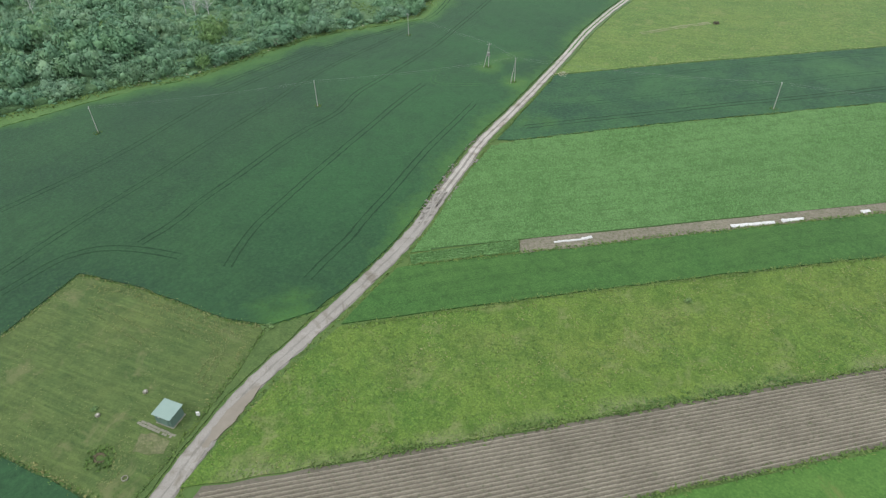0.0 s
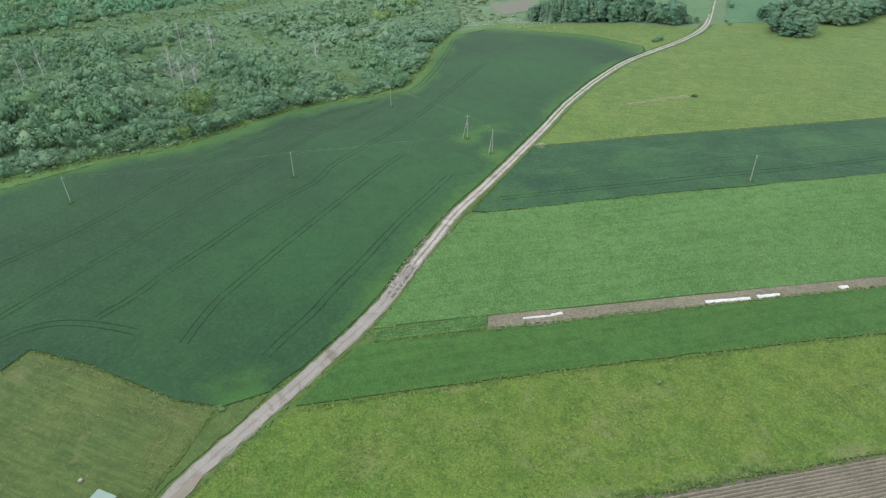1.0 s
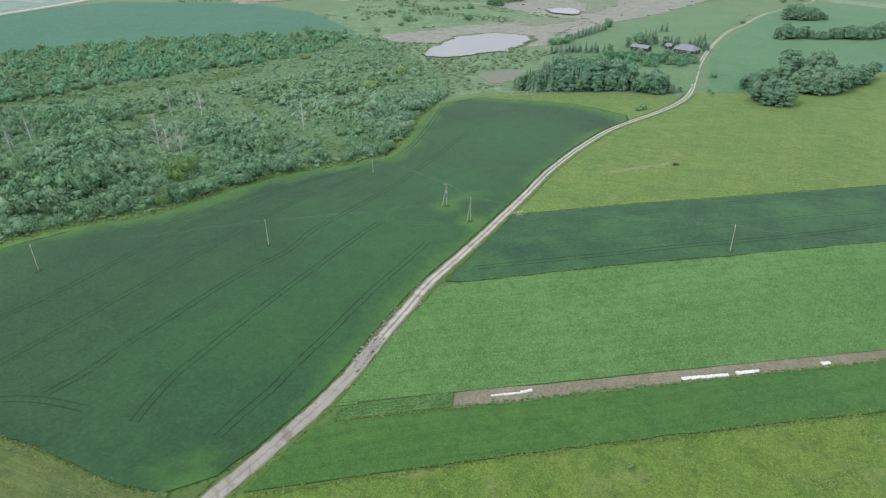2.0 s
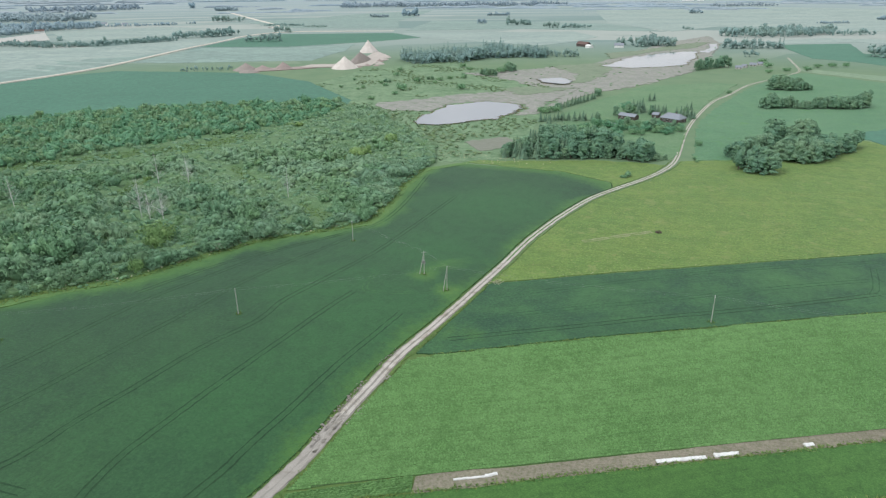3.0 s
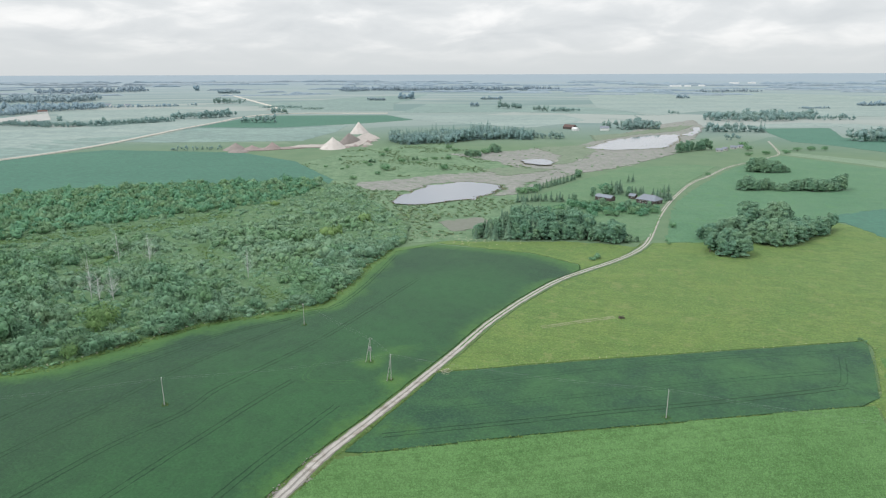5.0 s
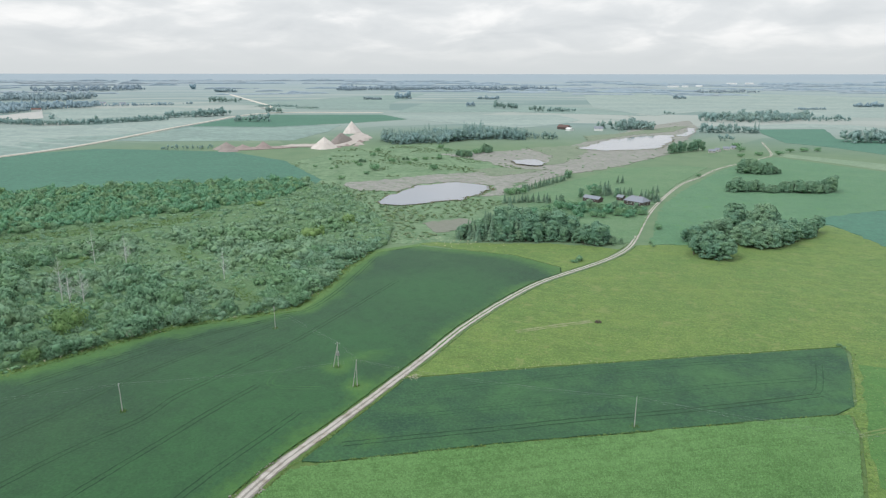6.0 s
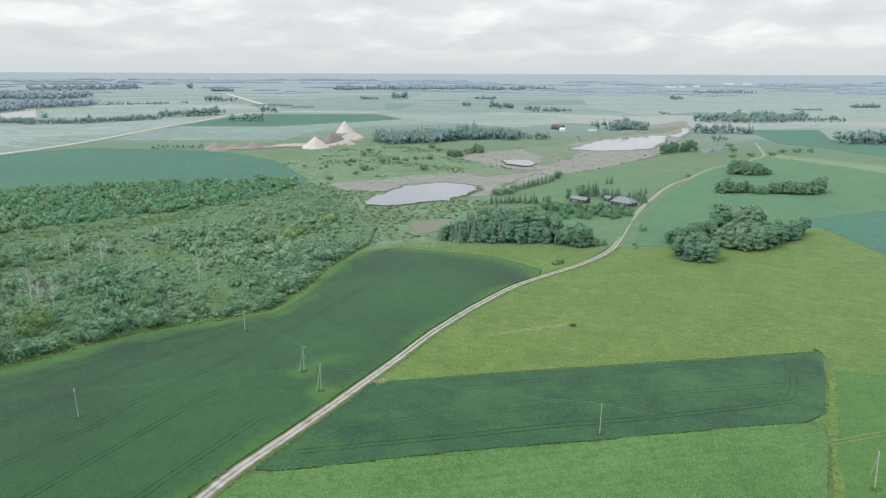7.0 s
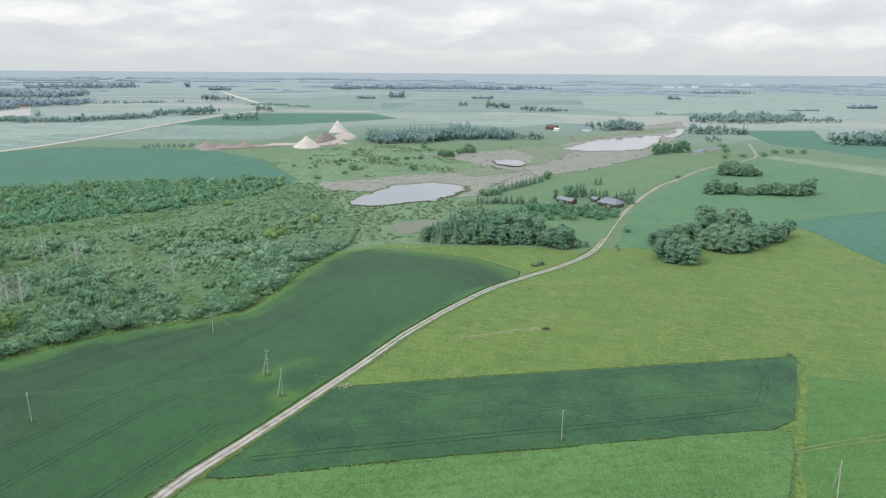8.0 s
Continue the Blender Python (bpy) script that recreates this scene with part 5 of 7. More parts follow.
# its two legs lean together
pole_g.matrix_world = Matrix.Translation(pole_g.matrix_world.translation) @ Vector((0, 0, 1)).rotation_difference(Vector((-0.28, 1.96, POLE_H))).to_matrix().to_4x4()


def wires(a, b):
    """Three sagging wires between two poles, one thing."""
    (ax, ay), (bx, by) = POLES[a], POLES[b]
    d = math.dist((ax, ay), (bx, by))
    nx, ny = -(by - ay) / d, (bx - ax) / d
    root = thing("power_wire", (ax + bx) / 2, (ay + by) / 2, "thin aluminium power wires sagging between poles", "wire", "wires of the power line")
    ox, oy, oz = root.matrix_world.translation
    for off, dz in ((-0.65, -0.05), (0.0, 0.25), (0.65, -0.05)):
        bm, last = bmesh.new(), None
        for i in range(13):
            k = i / 12
            x, y = ax + (bx - ax) * k + nx * off, ay + (by - ay) * k + ny * off
            z = (ground(ax, ay) * (1 - k) + ground(bx, by) * k) + POLE_H + dz - 4 * 0.9 * (d / 70) ** 2 * k * (1 - k)
            p = (x - ox, y - oy, z - oz)
            if last:
                rod_bm(last, p, 0.007, 0.007, 3, bm)
            last = p
        part("wire", bm, WIRE, root)


for pair in ("ab", "be", "ed", "dc", "ef", "fg"):
    wires(*pair)

# ---- pump shed and its plot ----
shed = thing("pump_shed", -77.35, 38.1, "small sage green metal pump shed with pale green roof", "shed", turn=7, lift=0.12)
bm = box(0, 0, 1.25, 3.5, 3.1, 2.5)
for i in range(15):
    o = -1.68 + 0.24 * i
    for s in (-1, 1):
        add_box(bm, o, s * 1.56, 1.25, 0.08, 0.05, 2.5)
for i in range(13):
    o = -1.44 + 0.24 * i
    for s in (-1, 1):
        add_box(bm, s * 1.76, o, 1.25, 0.05, 0.08, 2.5)
body = part("wall", bm, SHED_GREEN, shed)
bm = box(0, 0, 0, 4.05, 3.65, 0.09)
for v in bm.verts:
    v.co.z += 2.62 + 0.035 * v.co.y
roof = part("roof", bm, SHED_ROOF, shed, "pale green sheet roof")
part("door", box(0.55, -1.6, 1.05, 0.95, 0.06, 2.05, bevel=0.015), SHED_GREEN, shed, "green sheet door")
part("vent", box(-0.75, -1.61, 2.0, 0.42, 0.05, 0.3, bevel=0.01), WHITE, shed, "small white vent grille")
part("lamp", box(1.3, -1.62, 2.25, 0.2, 0.14, 0.14, bevel=0.02), WHITE, shed)
part("plinth", box(0, 0, 0.0, 3.9, 3.4, 0.28, bevel=0.03), PAVER, shed, "pale concrete plinth")

path = thing("slab_path", -77.9, 35.2, "weathered concrete slabs sunk in grass before the shed", "paving", turn=4, lift=0.1)
for i in range(16):
    for j in range(2):
        if rs.rand() < 0.86:
            o = part("slab", box(0, 0, 0, 0.46, 0.46, 0.08, bevel=0.015), PAVER, path)
            o.location = (-3.9 + 0.52 * i + rs.uniform(-0.05, 0.05), -0.25 + 0.52 * j + rs.uniform(-0.06, 0.06), 0.05 + rs.uniform(-0.02, 0.02))
            o.rotation_euler = (rs.uniform(-0.06, 0.06), rs.uniform(-0.06, 0.06), rs.uniform(-0.15, 0.15))
tagged(sheet("bare_patch", [(-79.8, 33.4), (-77.0, 34.6), (-74.0, 34.6), (-72.9, 32.4), (-75.0, 31.0), (-78.1, 30.1)], DIRT_PALE, 0.16, 4, 0.8, 0.5), "trodden pale earth before the shed", "earth", kind="structure")


def well(x, y, r, h, lid, label):
    root = thing("well", x, y, label, "well", "", 0, 0.1)
    bm = bmesh.new()
    n = 20
    rings = [[bm.verts.new((rr * math.cos(6.283 * i / n), rr * math.sin(6.283 * i / n), z)) for i in range(n)] for rr, z in ((r, -0.2), (r, h), (r * 0.78, h), (r * 0.78, -0.1))]
    for p, q in zip(rings, rings[1:]):
        for i in range(n):
            bm.faces.new((p[i], p[(i + 1) % n], q[(i + 1) % n], q[i]))
    part("ring", bm, PAVER, root)
    if lid:
        part("lid", rod_bm((0, 0, h - 0.02), (0, 0, h + 0.09), r * 0.8, r * 0.76, 20), PAVER, root, "pale concrete lid")
        part("hatch", rod_bm((0.1, 0, h + 0.09), (0.1, 0, h + 0.13), r * 0.4, r * 0.4, 14), CONCRETE, root)
    else:
        part("bottom", rod_bm((0, 0, -0.18), (0, 0, -0.1), r * 0.8, r * 0.8, 16), WET, root, "dark damp well bottom")


well(-86.2, 40.2, 0.46, 0.35, True, "concrete well ring with pale lid in grass")
well(-89.7, 32.4, 0.44, 0.35, True, "concrete well ring with pale lid beside a bush")
well(-75.0, 25.9, 0.55, 0.25, False, "open dark concrete well ring")
box_root = thing("meter_cabinet", -73.1, 40.7, "white electric meter cabinet on a post", "cabinet", turn=30, lift=0.1)
part("post", box(0, 0, 0.3, 0.12, 0.12, 0.7), STEEL, box_root)
part("body", box(0, 0, 0.95, 0.55, 0.32, 0.85, bevel=0.03), WHITE, box_root)
part("door", box(0, -0.165, 0.95, 0.47, 0.03, 0.75, bevel=0.01), WHITE, box_root)
# a dug pit with a rim of weeds
bm = bmesh.new()
bmesh.ops.create_grid(bm, x_segments=26, y_segments=22, size=1.0)
for v in bm.verts:
    x, y = v.co.x * 3.0, v.co.y * 2.4
    d = math.hypot(x / 3.0, y / 2.4)
    k = noise.noise((x * 0.9, y * 0.9, 4.4))
    z = 0.16 + 0.45 * math.exp(-((d - 0.72 - 0.1 * k) / 0.16) ** 2) - 0.9 * max(0, 0.55 - d) + 0.14 * k - 0.35 * max(0, d - 0.85) * 2
    v.co = (x * 0.48, y * 0.45, z * 0.6)
pit = part("dug_pit", bm, DIRT)
pit.matrix_world = Matrix.Translation((-82.0, 26.6, ground(-82, 26.6)))
tagged(pit, "small dug pit of bare brown earth", "pit")

# ---- white fleece on the soil strip ----
def fleece(a, b, w, label, lumps=0.18):
    L = math.dist(a, b)
    bm = bmesh.new()
    nx, ny = max(6, int(L / 0.3)), 6
    rows = []
    for i in range(nx + 1):
        row = []
        for j in range(ny + 1):
            u, v = i / nx * L, (j / ny - 0.5) * w
            edge = 1 - abs(2 * j / ny - 1) ** 3
            v += 0.12 * w * noise.noise((u * 0.9, 1.0, w)) + 0.08 * w * noise.noise((u * 2.0, v, 2.0))
            z = 0.03 + edge * (0.12 + lumps * abs(noise.noise((u * 0.8, v * 1.5, w * 3))) * 2)
            row.append(bm.verts.new((u, v, z)))
        rows.append(row)
    for p, q in zip(rows, rows[1:]):
        for j in range(ny):
            bm.faces.new((p[j], q[j], q[j + 1], p[j + 1]))
    rim = bmesh.ops.extrude_edge_only(bm, edges=[e for e in bm.edges if e.is_boundary])["geom"]
    for v in rim:
        if isinstance(v, bmesh.types.BMVert):
            v.co.z = -0.2
    ob = part("crop_fleece", bm, FLEECE)
    ob.matrix_world = Matrix.Translation((a[0], a[1], ground(*a) + 0.24)) @ Matrix.Rotation(math.atan2(b[1] - a[1], b[0] - a[0]), 4, "Z")
    return tagged(ob, label, "sheet", "fleeces on the soil strip")


fleece((-34.3, 116.8), (-28.3, 121.2), 0.45, "thin white strip of crop fleece on bare soil")
fleece((-28.9, 120.9), (-26.9, 122.6), 0.7, "crumpled end of white crop fleece", 0.3)
fleece((1.6, 141.9), (10.7, 148.3), 1.05, "long smooth white crop fleece on bare soil")
fleece((12.2, 149.6), (16.6, 152.8), 1.0, "crumpled white crop fleece on bare soil", 0.4)
fleece((29.2, 162.4), (31.0, 163.8), 1.0, "short white crop fleece on bare soil", 0.3)

# ---- farmhouse and its outbuildings ----
def gable_house(name, x, y, turn, lx, ly, wall_h, roof_h, label, wall, roof_m, windows=(), chimney=True, over=0.4, hip=0.0):
    root = thing(name, x, y, label, "house" if lx > 9 else "shed", "", turn)
    bm = box(0, 0, wall_h / 2 - 0.2, lx, ly, wall_h + 0.4)
    for s in (-1, 1):
        if not hip:
            bm.faces.new([bm.verts.new(p) for p in ((s * lx / 2, -ly / 2, wall_h), (s * lx / 2, ly / 2, wall_h), (s * lx / 2, 0, wall_h + roof_h))])
    part("wall", bm, wall, root)
    bm = bmesh.new()
    ax, ay = lx / 2 + over, ly / 2 + over
    eave = wall_h - roof_h * over / (ly / 2)
    rx = ax - hip * ly / 2
    for t in (0.0, 0.18):
        q = [bm.verts.new(p) for p in ((-ax, -ay, eave + t), (ax, -ay, eave + t), (ax, ay, eave + t), (-ax, ay, eave + t), (-rx, 0, wall_h + roof_h + t), (rx, 0, wall_h + roof_h + t))]
        bm.faces.new((q[0], q[1], q[5], q[4])), bm.faces.new((q[2], q[3], q[4], q[5]))
        if hip:
            bm.faces.new((q[1], q[2], q[5])), bm.faces.new((q[3], q[0], q[4]))
        if t == 0:
            low = q
    for i in ((0, 1), (1, 2), (2, 3), (3, 0)) if hip else ((0, 1), (2, 3)):
        bm.faces.new((low[i[0]], low[i[1]], q[i[1]], q[i[0]]))
    part("roof", bm, roof_m, root)
    if chimney:
        part("chimney", box(lx * 0.12, 0.3, wall_h + roof_h + 0.3, 0.6, 0.6, 1.5, bevel=0.03), ROOF_RED, root)
    for wx, wy, wz, ww, wh, side in windows:
        dims = (ww, 0.08, wh) if side in ("f", "b") else (0.08, ww, wh)
        pos = {"f": (wx, -ly / 2 - 0.02), "b": (wx, ly / 2 + 0.02), "l": (-lx / 2 - 0.02, wy), "r": (lx / 2 + 0.02, wy)}[side]
        frame_part = part("window", box(*pos, wz, dims[0] + (0.24 if dims[0] > 0.1 else 0), dims[1] + (0.24 if dims[1] > 0.1 else 0), wh + 0.24), WHITE, root, "white window frame")
        part("pane", box(pos[0] * 1.004, pos[1] * 1.006, wz, *dims), WINDOW, frame_part)
    return root


gable_house("farmhouse", -65.5, 533.0, -20, 15.5, 11.0, 3.4, 3.0, "brown wooden farmhouse with grey hipped roof", WOOD_DARK, ROOF_GREY,
            [(-5, 0, 1.7, 1.3, 1.4, "f"), (-2, 0, 1.7, 1.3, 1.4, "f"), (1.5, 0, 1.7, 1.8, 1.5, "f"), (5, 0, 1.7, 1.3, 1.4, "f"), (0, -2.5, 1.7, 1.3, 1.4, "r"), (0, 2.5, 1.7, 1.3, 1.4, "r")], True, 0.5, 0.6)
gable_house("barn", -99.0, 533.0, -18, 14.0, 6.5, 3.0, 1.6, "long low brown barn with grey roof", WOOD_DARK, ROOF_GREY, [(-4, 0, 1.6, 0.9, 0.8, "f"), (3, 0, 1.6, 0.9, 0.8, "f")], False)
gable_house("outbuilding", -80.5, 546.0, -18, 5.0, 4.5, 2.8, 1.4, "small brown outbuilding beside the farmhouse", WOOD_DARK, ROOF_GREY, [(0, 0, 1.6, 0.8, 0.8, "f")], False)
gable_house("hut", -102.6, 499.0, -12, 4.6, 3.4, 2.2, 0.7, "small white hut among bushes", WHITE, ROOF_GREY, [], False)
for x, y, turn, lx in ((-56, 913, 10, 8), (-51, 930, -30, 6), (-43, 952, 5, 8), (-36, 966, 20, 6)):
    gable_house("cottage", x, y, turn, lx, 5.0, 2.4, 2.0, "whitish cottage of a farm by the lake", CONCRETE, ROOF_GREY, [(-2, 0, 1.5, 1.1, 1.2, "f"), (2, 0, 1.5, 1.1, 1.2, "f")], False)
gable_house("barn", -330, 1165, -25, 24, 10, 4, 4, "long barn with rust-brown roof", WOOD_DARK, ROOF_RED, [], False)
gable_house("cottage", -312, 1140, -25, 11, 8, 3.5, 2, "white farm building beside a barn", WHITE, WHITE, [], False)
gable_house("cottage", -268, 1165, 15, 15, 9, 4, 3.5, "pale farmhouse among lakeside trees", WHITE, ROOF_GREY, [], False)
for x, y in ((-1902, 1214), (-1874, 1333), (-1790, 1341), (-1896, 1152), (-1700, 1030)):
    gable_house("village_house", x, y, rs.uniform(0, 90), rs.uniform(16, 26), 11, 5, 4, "pale village house among distant trees", WHITE, ROOF_GREY if rs.rand() < 0.6 else ROOF_RED, [], False)
for x, y, lx in ((-545, 3570, 55), (-490, 3590, 30), (-430, 3650, 30), (-300, 3900, 50), (-215, 3925, 40)):
    gable_house("warehouse", x, y, rs.uniform(-12, 12), lx, 18, 5.5, 1.2, "long white warehouse on the horizon", WHITE, WHITE, [], False)

# ---- sand and gravel heaps ----
def heap(x, y, r, h, material, label, stretch=1.0, turn=0.0, seed=0.0, sharp=1.0):
    bm = bmesh.new()
    rings, n = 14, 36
    prev = None
    top = bm.verts.new((0, 0, h))
    for i in range(1, rings + 1):
        k = i / rings
        row = []
        for j in range(n):
            a = 6.283 * j / n
            q = 1 + 0.14 * noise.noise((math.cos(a) * 1.6, math.sin(a) * 1.6, seed)) + 0.05 * noise.noise((math.cos(a) * 6, math.sin(a) * 6, seed + k * 3))
            z = h * (1 - k) ** sharp + 0.05 * h * noise.noise((a * 2, k * 5, seed + 5))
            row.append(bm.verts.new((r * k * q * stretch * math.cos(a), r * k * q * math.sin(a), max(-0.4, z if i < rings else -0.4))))
        for j in range(n):
            if prev:
                bm.faces.new((prev[j], row[j], row[(j + 1) % n], prev[(j + 1) % n]))
            else:
                bm.faces.new((top, row[j], row[(j + 1) % n]))
        prev = row
    ob = part("sand_cone", bm, material, None)
    ob.matrix_world = Matrix.Translation((x, y, ground(x, y))) @ Matrix.Rotation(radians(turn), 4, "Z")
    return tagged(ob, label, "heap", "heaps of the gravel pit")


for x, y, r, h, k in ((-512, 770, 5, 3.0, 8), (-505, 790, 6, 3.5, 9), (-520, 812, 5, 4.0, 10), (-528, 835, 7, 4.5, 11), (-512, 752, 4, 2.2, 12), (-540, 862, 6, 4.0, 13), (-498, 772, 4, 2.0, 14), (-552, 760, 5, 2.4, 15)):
    heap(x, y, r, h, SAND_FLOOR if k % 2 else SAND_C, "small rubble heap in the gravel pit", 1.3, k * 40.0, k * 1.7)
heap(-526, 738, 18, 15.0, SAND, "tall pale sand heap in a gravel pit", 1.0, 0, 1.0)
heap(-545, 800, 10, 14.0, SAND_B, "long brown sand ridge in a gravel pit", 4.2, 105, 2.0, 0.9)
heap(-618, 925, 15, 19.0, SAND, "high pale sand heap in a gravel pit", 1.35, 110, 3.0)
heap(-600, 700, 11, 9.5, SAND_C, "pointed pinkish gravel heap", 1.15, 30, 4.0)
heap(-622, 684, 13, 6.0, SAND_C, "low rounded reddish gravel heap", 1.3, 30, 5.0, 1.3)
heap(-640, 672, 14, 9.5, SAND_B, "broad grey-brown gravel heap", 1.3, 40, 6.0, 1.1)
heap(-618, 655, 9, 4.0, SAND_B, "dark spoil heap beside the gravel heaps", 1.6, 30, 7.0, 0.8)
tagged(sheet("pit_floor", [(-590, 722), (-560, 730), (-530, 742), (-508, 765), (-520, 830), (-555, 885), (-600, 930), (-590, 890), (-560, 830), (-552, 770), (-590, 742)], SAND_FLOOR, 1.0, 25, 8, 6.0, rough=1.2), "bare pale floor of the gravel pit", "sand", kind="structure")
tagged(sheet("pit_floor", [(-645, 660), (-610, 668), (-575, 705), (-562, 722), (-590, 722), (-630, 690)], SAND_C, 0.95, 25, 8, 3.0), "bare reddish floor of the gravel pit", "sand", kind="structure")

# ---- bare white-stemmed trees in the thicket ----
def bare_tree(x, y, h, label, limbs):
    root = thing("bare_tree", x, y, label, "tree", "bare trees of the thicket", rs.uniform(0, 360))
    h *= 1.3
    part("trunk", trunk_bm(h + 1.5, 0.17, limbs * 3, rs.uniform(-0.06, 0.06), 0.40, 0.2), BIRCH_BARK, root)
    part("twig", trunk_bm(h + 0.5, 0.07, limbs * 4, rs.uniform(-0.1, 0.1), 0.46, 0.25), BIRCH_BARK, root)


for x, y, h, limbs in BARE_TREES:
    bare_tree(x, y, h, "bare white-stemmed dead birch in the thicket", limbs)
set_down(shrub_things["yellow"][0], -207, 183, 2.1, 1.3)
set_down(shrub_things["yellow"][1], -203, 180, 1.3, 1.2)
for x, y, k in ((-158, 242.5, 1.25), (-152.5, 243.5, 1.0), (-163, 246, 0.8)):
    set_down(shrub_things["grey"][rs.randint(3)], x, y, k, 0.95)
for x, y, k in ((-181, 192, 1.15), (-185, 188, 0.8)):
    set_down(shrub_things["brown"][rs.randint(3)], x, y, k, 0.9)
# shrubs of the marsh, farm and track
for x, y, s in ((-404, 641, 1.0), (-357, 610, 1.8), (-348, 584, 1.1), (-351, 546, 1.1), (-402, 595, 0.7), (-428, 600, 0.8), (-447, 650, 0.7), (-300, 640, 1.5), (-335, 714, 1.5), (-371, 668, 1.3), (-320, 757, 2.2), (-312, 770, 1.8), (-316, 800, 2.4), (-343, 729, 1.0), (-401, 604, 0.9), (-389, 629, 1.0), (-347, 666, 0.9), (-353, 688, 1.2),
                (-346, 701, 1.0), (-420, 700, 1.2), (-440, 740, 1.1), (-360, 780, 1.3), (-380, 800, 1.4), (-162, 668, 1.3), (-172, 545, 1.6), (-178, 552, 1.2), (-165, 553, 1.4)):
    tagged(set_down(shrub_things["green"][rs.randint(3)], x, y, s, rs.uniform(0.8, 1.1)), "round green willow bush in the marsh", "shrub", "bushes of the marsh")
for x, y, s, k in ((-86, 502, 1.2, "green"), (-77, 500, 1.3, "alder"), (-68, 490, 1.2, "green"), (-60, 488, 1.1, "alder"), (-54.5, 497, 1.0, "green"), (-84, 484, 1.1, "alder"), (-57.4, 516, 0.8, "green"), (-112, 492, 1.5, "alder"),
                   (-108, 505, 1.0, "green"), (-92, 510, 0.9, "green"), (-72, 506, 0.8, "alder"), (-66, 512, 0.7, "green"), (-96, 488, 1.2, "alder"), (-104, 560, 1.4, "green"), (-112, 575, 1.5, "alder"), (-76, 476, 0.9, "green"),
                   (-118, 480, 1.4, "green"), (-124, 470, 1.3, "alder"), (-90, 470, 0.9, "alder")):
    tagged(set_down(shrub_things[k][rs.randint(3)], x, y, s, rs.uniform(0.9, 1.2)), "green garden bush near the farmhouse", "shrub", "bushes of the farm garden")
for x, y, s in ((-30.2, 412.8, 0.5), (-60.3, 360.7, 0.55), (-59.0, 365.9, 0.75), (-36.6, 458.7, 0.9), (-33.0, 420.0, 0.4), (-65, 583, 0.8), (-44, 700, 0.9), (-20, 880, 1.3), (-2, 905, 1.4), (18, 920, 1.6), (30, 960, 1.5), (45, 977, 1.6), (60, 985, 1.3), (-26, 940, 1.6), (-35, 1000, 1.8),
                (55.5, 302.5, 0.3), (57.0, 301.0, 0.26)):
    tagged(set_down(shrub_things["green"][rs.randint(3)], x, y, s, rs.uniform(0.8, 1.1)), "small green bush beside the track", "shrub", "bushes by the track")
for x, y, s in ((-91.4, 33.0, 0.22), (-76.3, 64.0, 0.30), (-77.6, 63.4, 0.22), (-2.0, 110.4, 0.27)):
    tagged(set_down(shrub_things["yellow"][rs.randint(3)], x, y, s, 0.8), "low weedy bush in the grass", "shrub", "low bushes in grass")
# made-up heap of rods in place of an unidentified dark object
stand_in = thing("brush_pile", -26.4, 283.9, "heap of dark rods standing in for an unidentified object in the meadow", "brushwood", lift=0.1)
for i in range(22):
    a = rs.uniform(0, 6.28)
    c = rs.uniform(-0.8, 0.8, 2)
    part("branch", rod_bm((c[0] - math.cos(a), c[1] - math.sin(a), rs.uniform(0, 0.5)), (c[0] + math.cos(a), c[1] + math.sin(a), rs.uniform(0.2, 1.3)), 0.09, 0.05, 5), BARK, stand_in)

# ---- spruces ----
for x, y in ((-169, 549), (-168, 560), (-168, 571), (-166, 577), (-165, 583), (-163, 590), (-162, 597), (-160, 605), (-159, 613), (-158, 620), (-156, 629), (-161, 505), (-157, 507), (-151, 509), (-149, 512), (-146, 515), (-144, 512),
             (-136.5, 514), (-134, 520), (-130, 516), (-124, 520), (-120, 516), (-99, 574), (-97, 570), (-109, 591), (-88, 559), (-84, 571), (-80, 566), (-61, 550), (-59, 556), (-68, 560), (-64, 556), (-56, 548), (-103, 628), (-65, 590)):
    set_down(spruce_protos[rs.randint(3)], x, y, rs.uniform(0.6, 0.9), rs.uniform(0.8, 1.0))
    if y > 500:
        set_down(spruce_protos[rs.randint(3)], x + rs.uniform(1.5, 3.5), y + rs.uniform(1.0, 4.0), rs.uniform(0.5, 0.8), rs.uniform(0.8, 1.0))
for x, y in ((-97, 560), (-96, 566), (-142, 470), (-138, 462)):
    set_down(spruce_protos[rs.randint(3)], x, y, 1.2, 0.95)
for x, y in ((-100, 880), (-97, 885), (-92, 896), (-82, 914), (-88, 905), (-69, 927), (-74, 930), (-78, 920)):
    set_down(tree_protos[rs.randint(6)], x, y, rs.uniform(0.9, 1.15), 0.95)

# ---- far woods ----
far_crowns = [crown_mesh(tree_lumps(5.4, 15.0, 6), 40, 0.95, True, 0.8, 0.9) for _ in range(5)]
hazy_crowns = [crown_mesh(tree_lumps(5.8, 15.0, 4), 16, 1.3, True, 1.0, 0.7) for _ in range(4)]
far_spruces = [spruce_mesh(19.0, 4.6, 6, 7) for _ in range(3)]


def strip_poly(x0, y0, x1, y1, depth):
    """An outline of a wood that runs from one point to another."""
    d = math.dist((x0, y0), (x1, y1))
    nx, ny = -(y1 - y0) / d * depth / 2, (x1 - x0) / d * depth / 2
    return [(x0 + nx, y0 + ny), (x1 + nx, y1 + ny), (x1 - nx, y1 - ny), (x0 - nx, y0 - ny)]


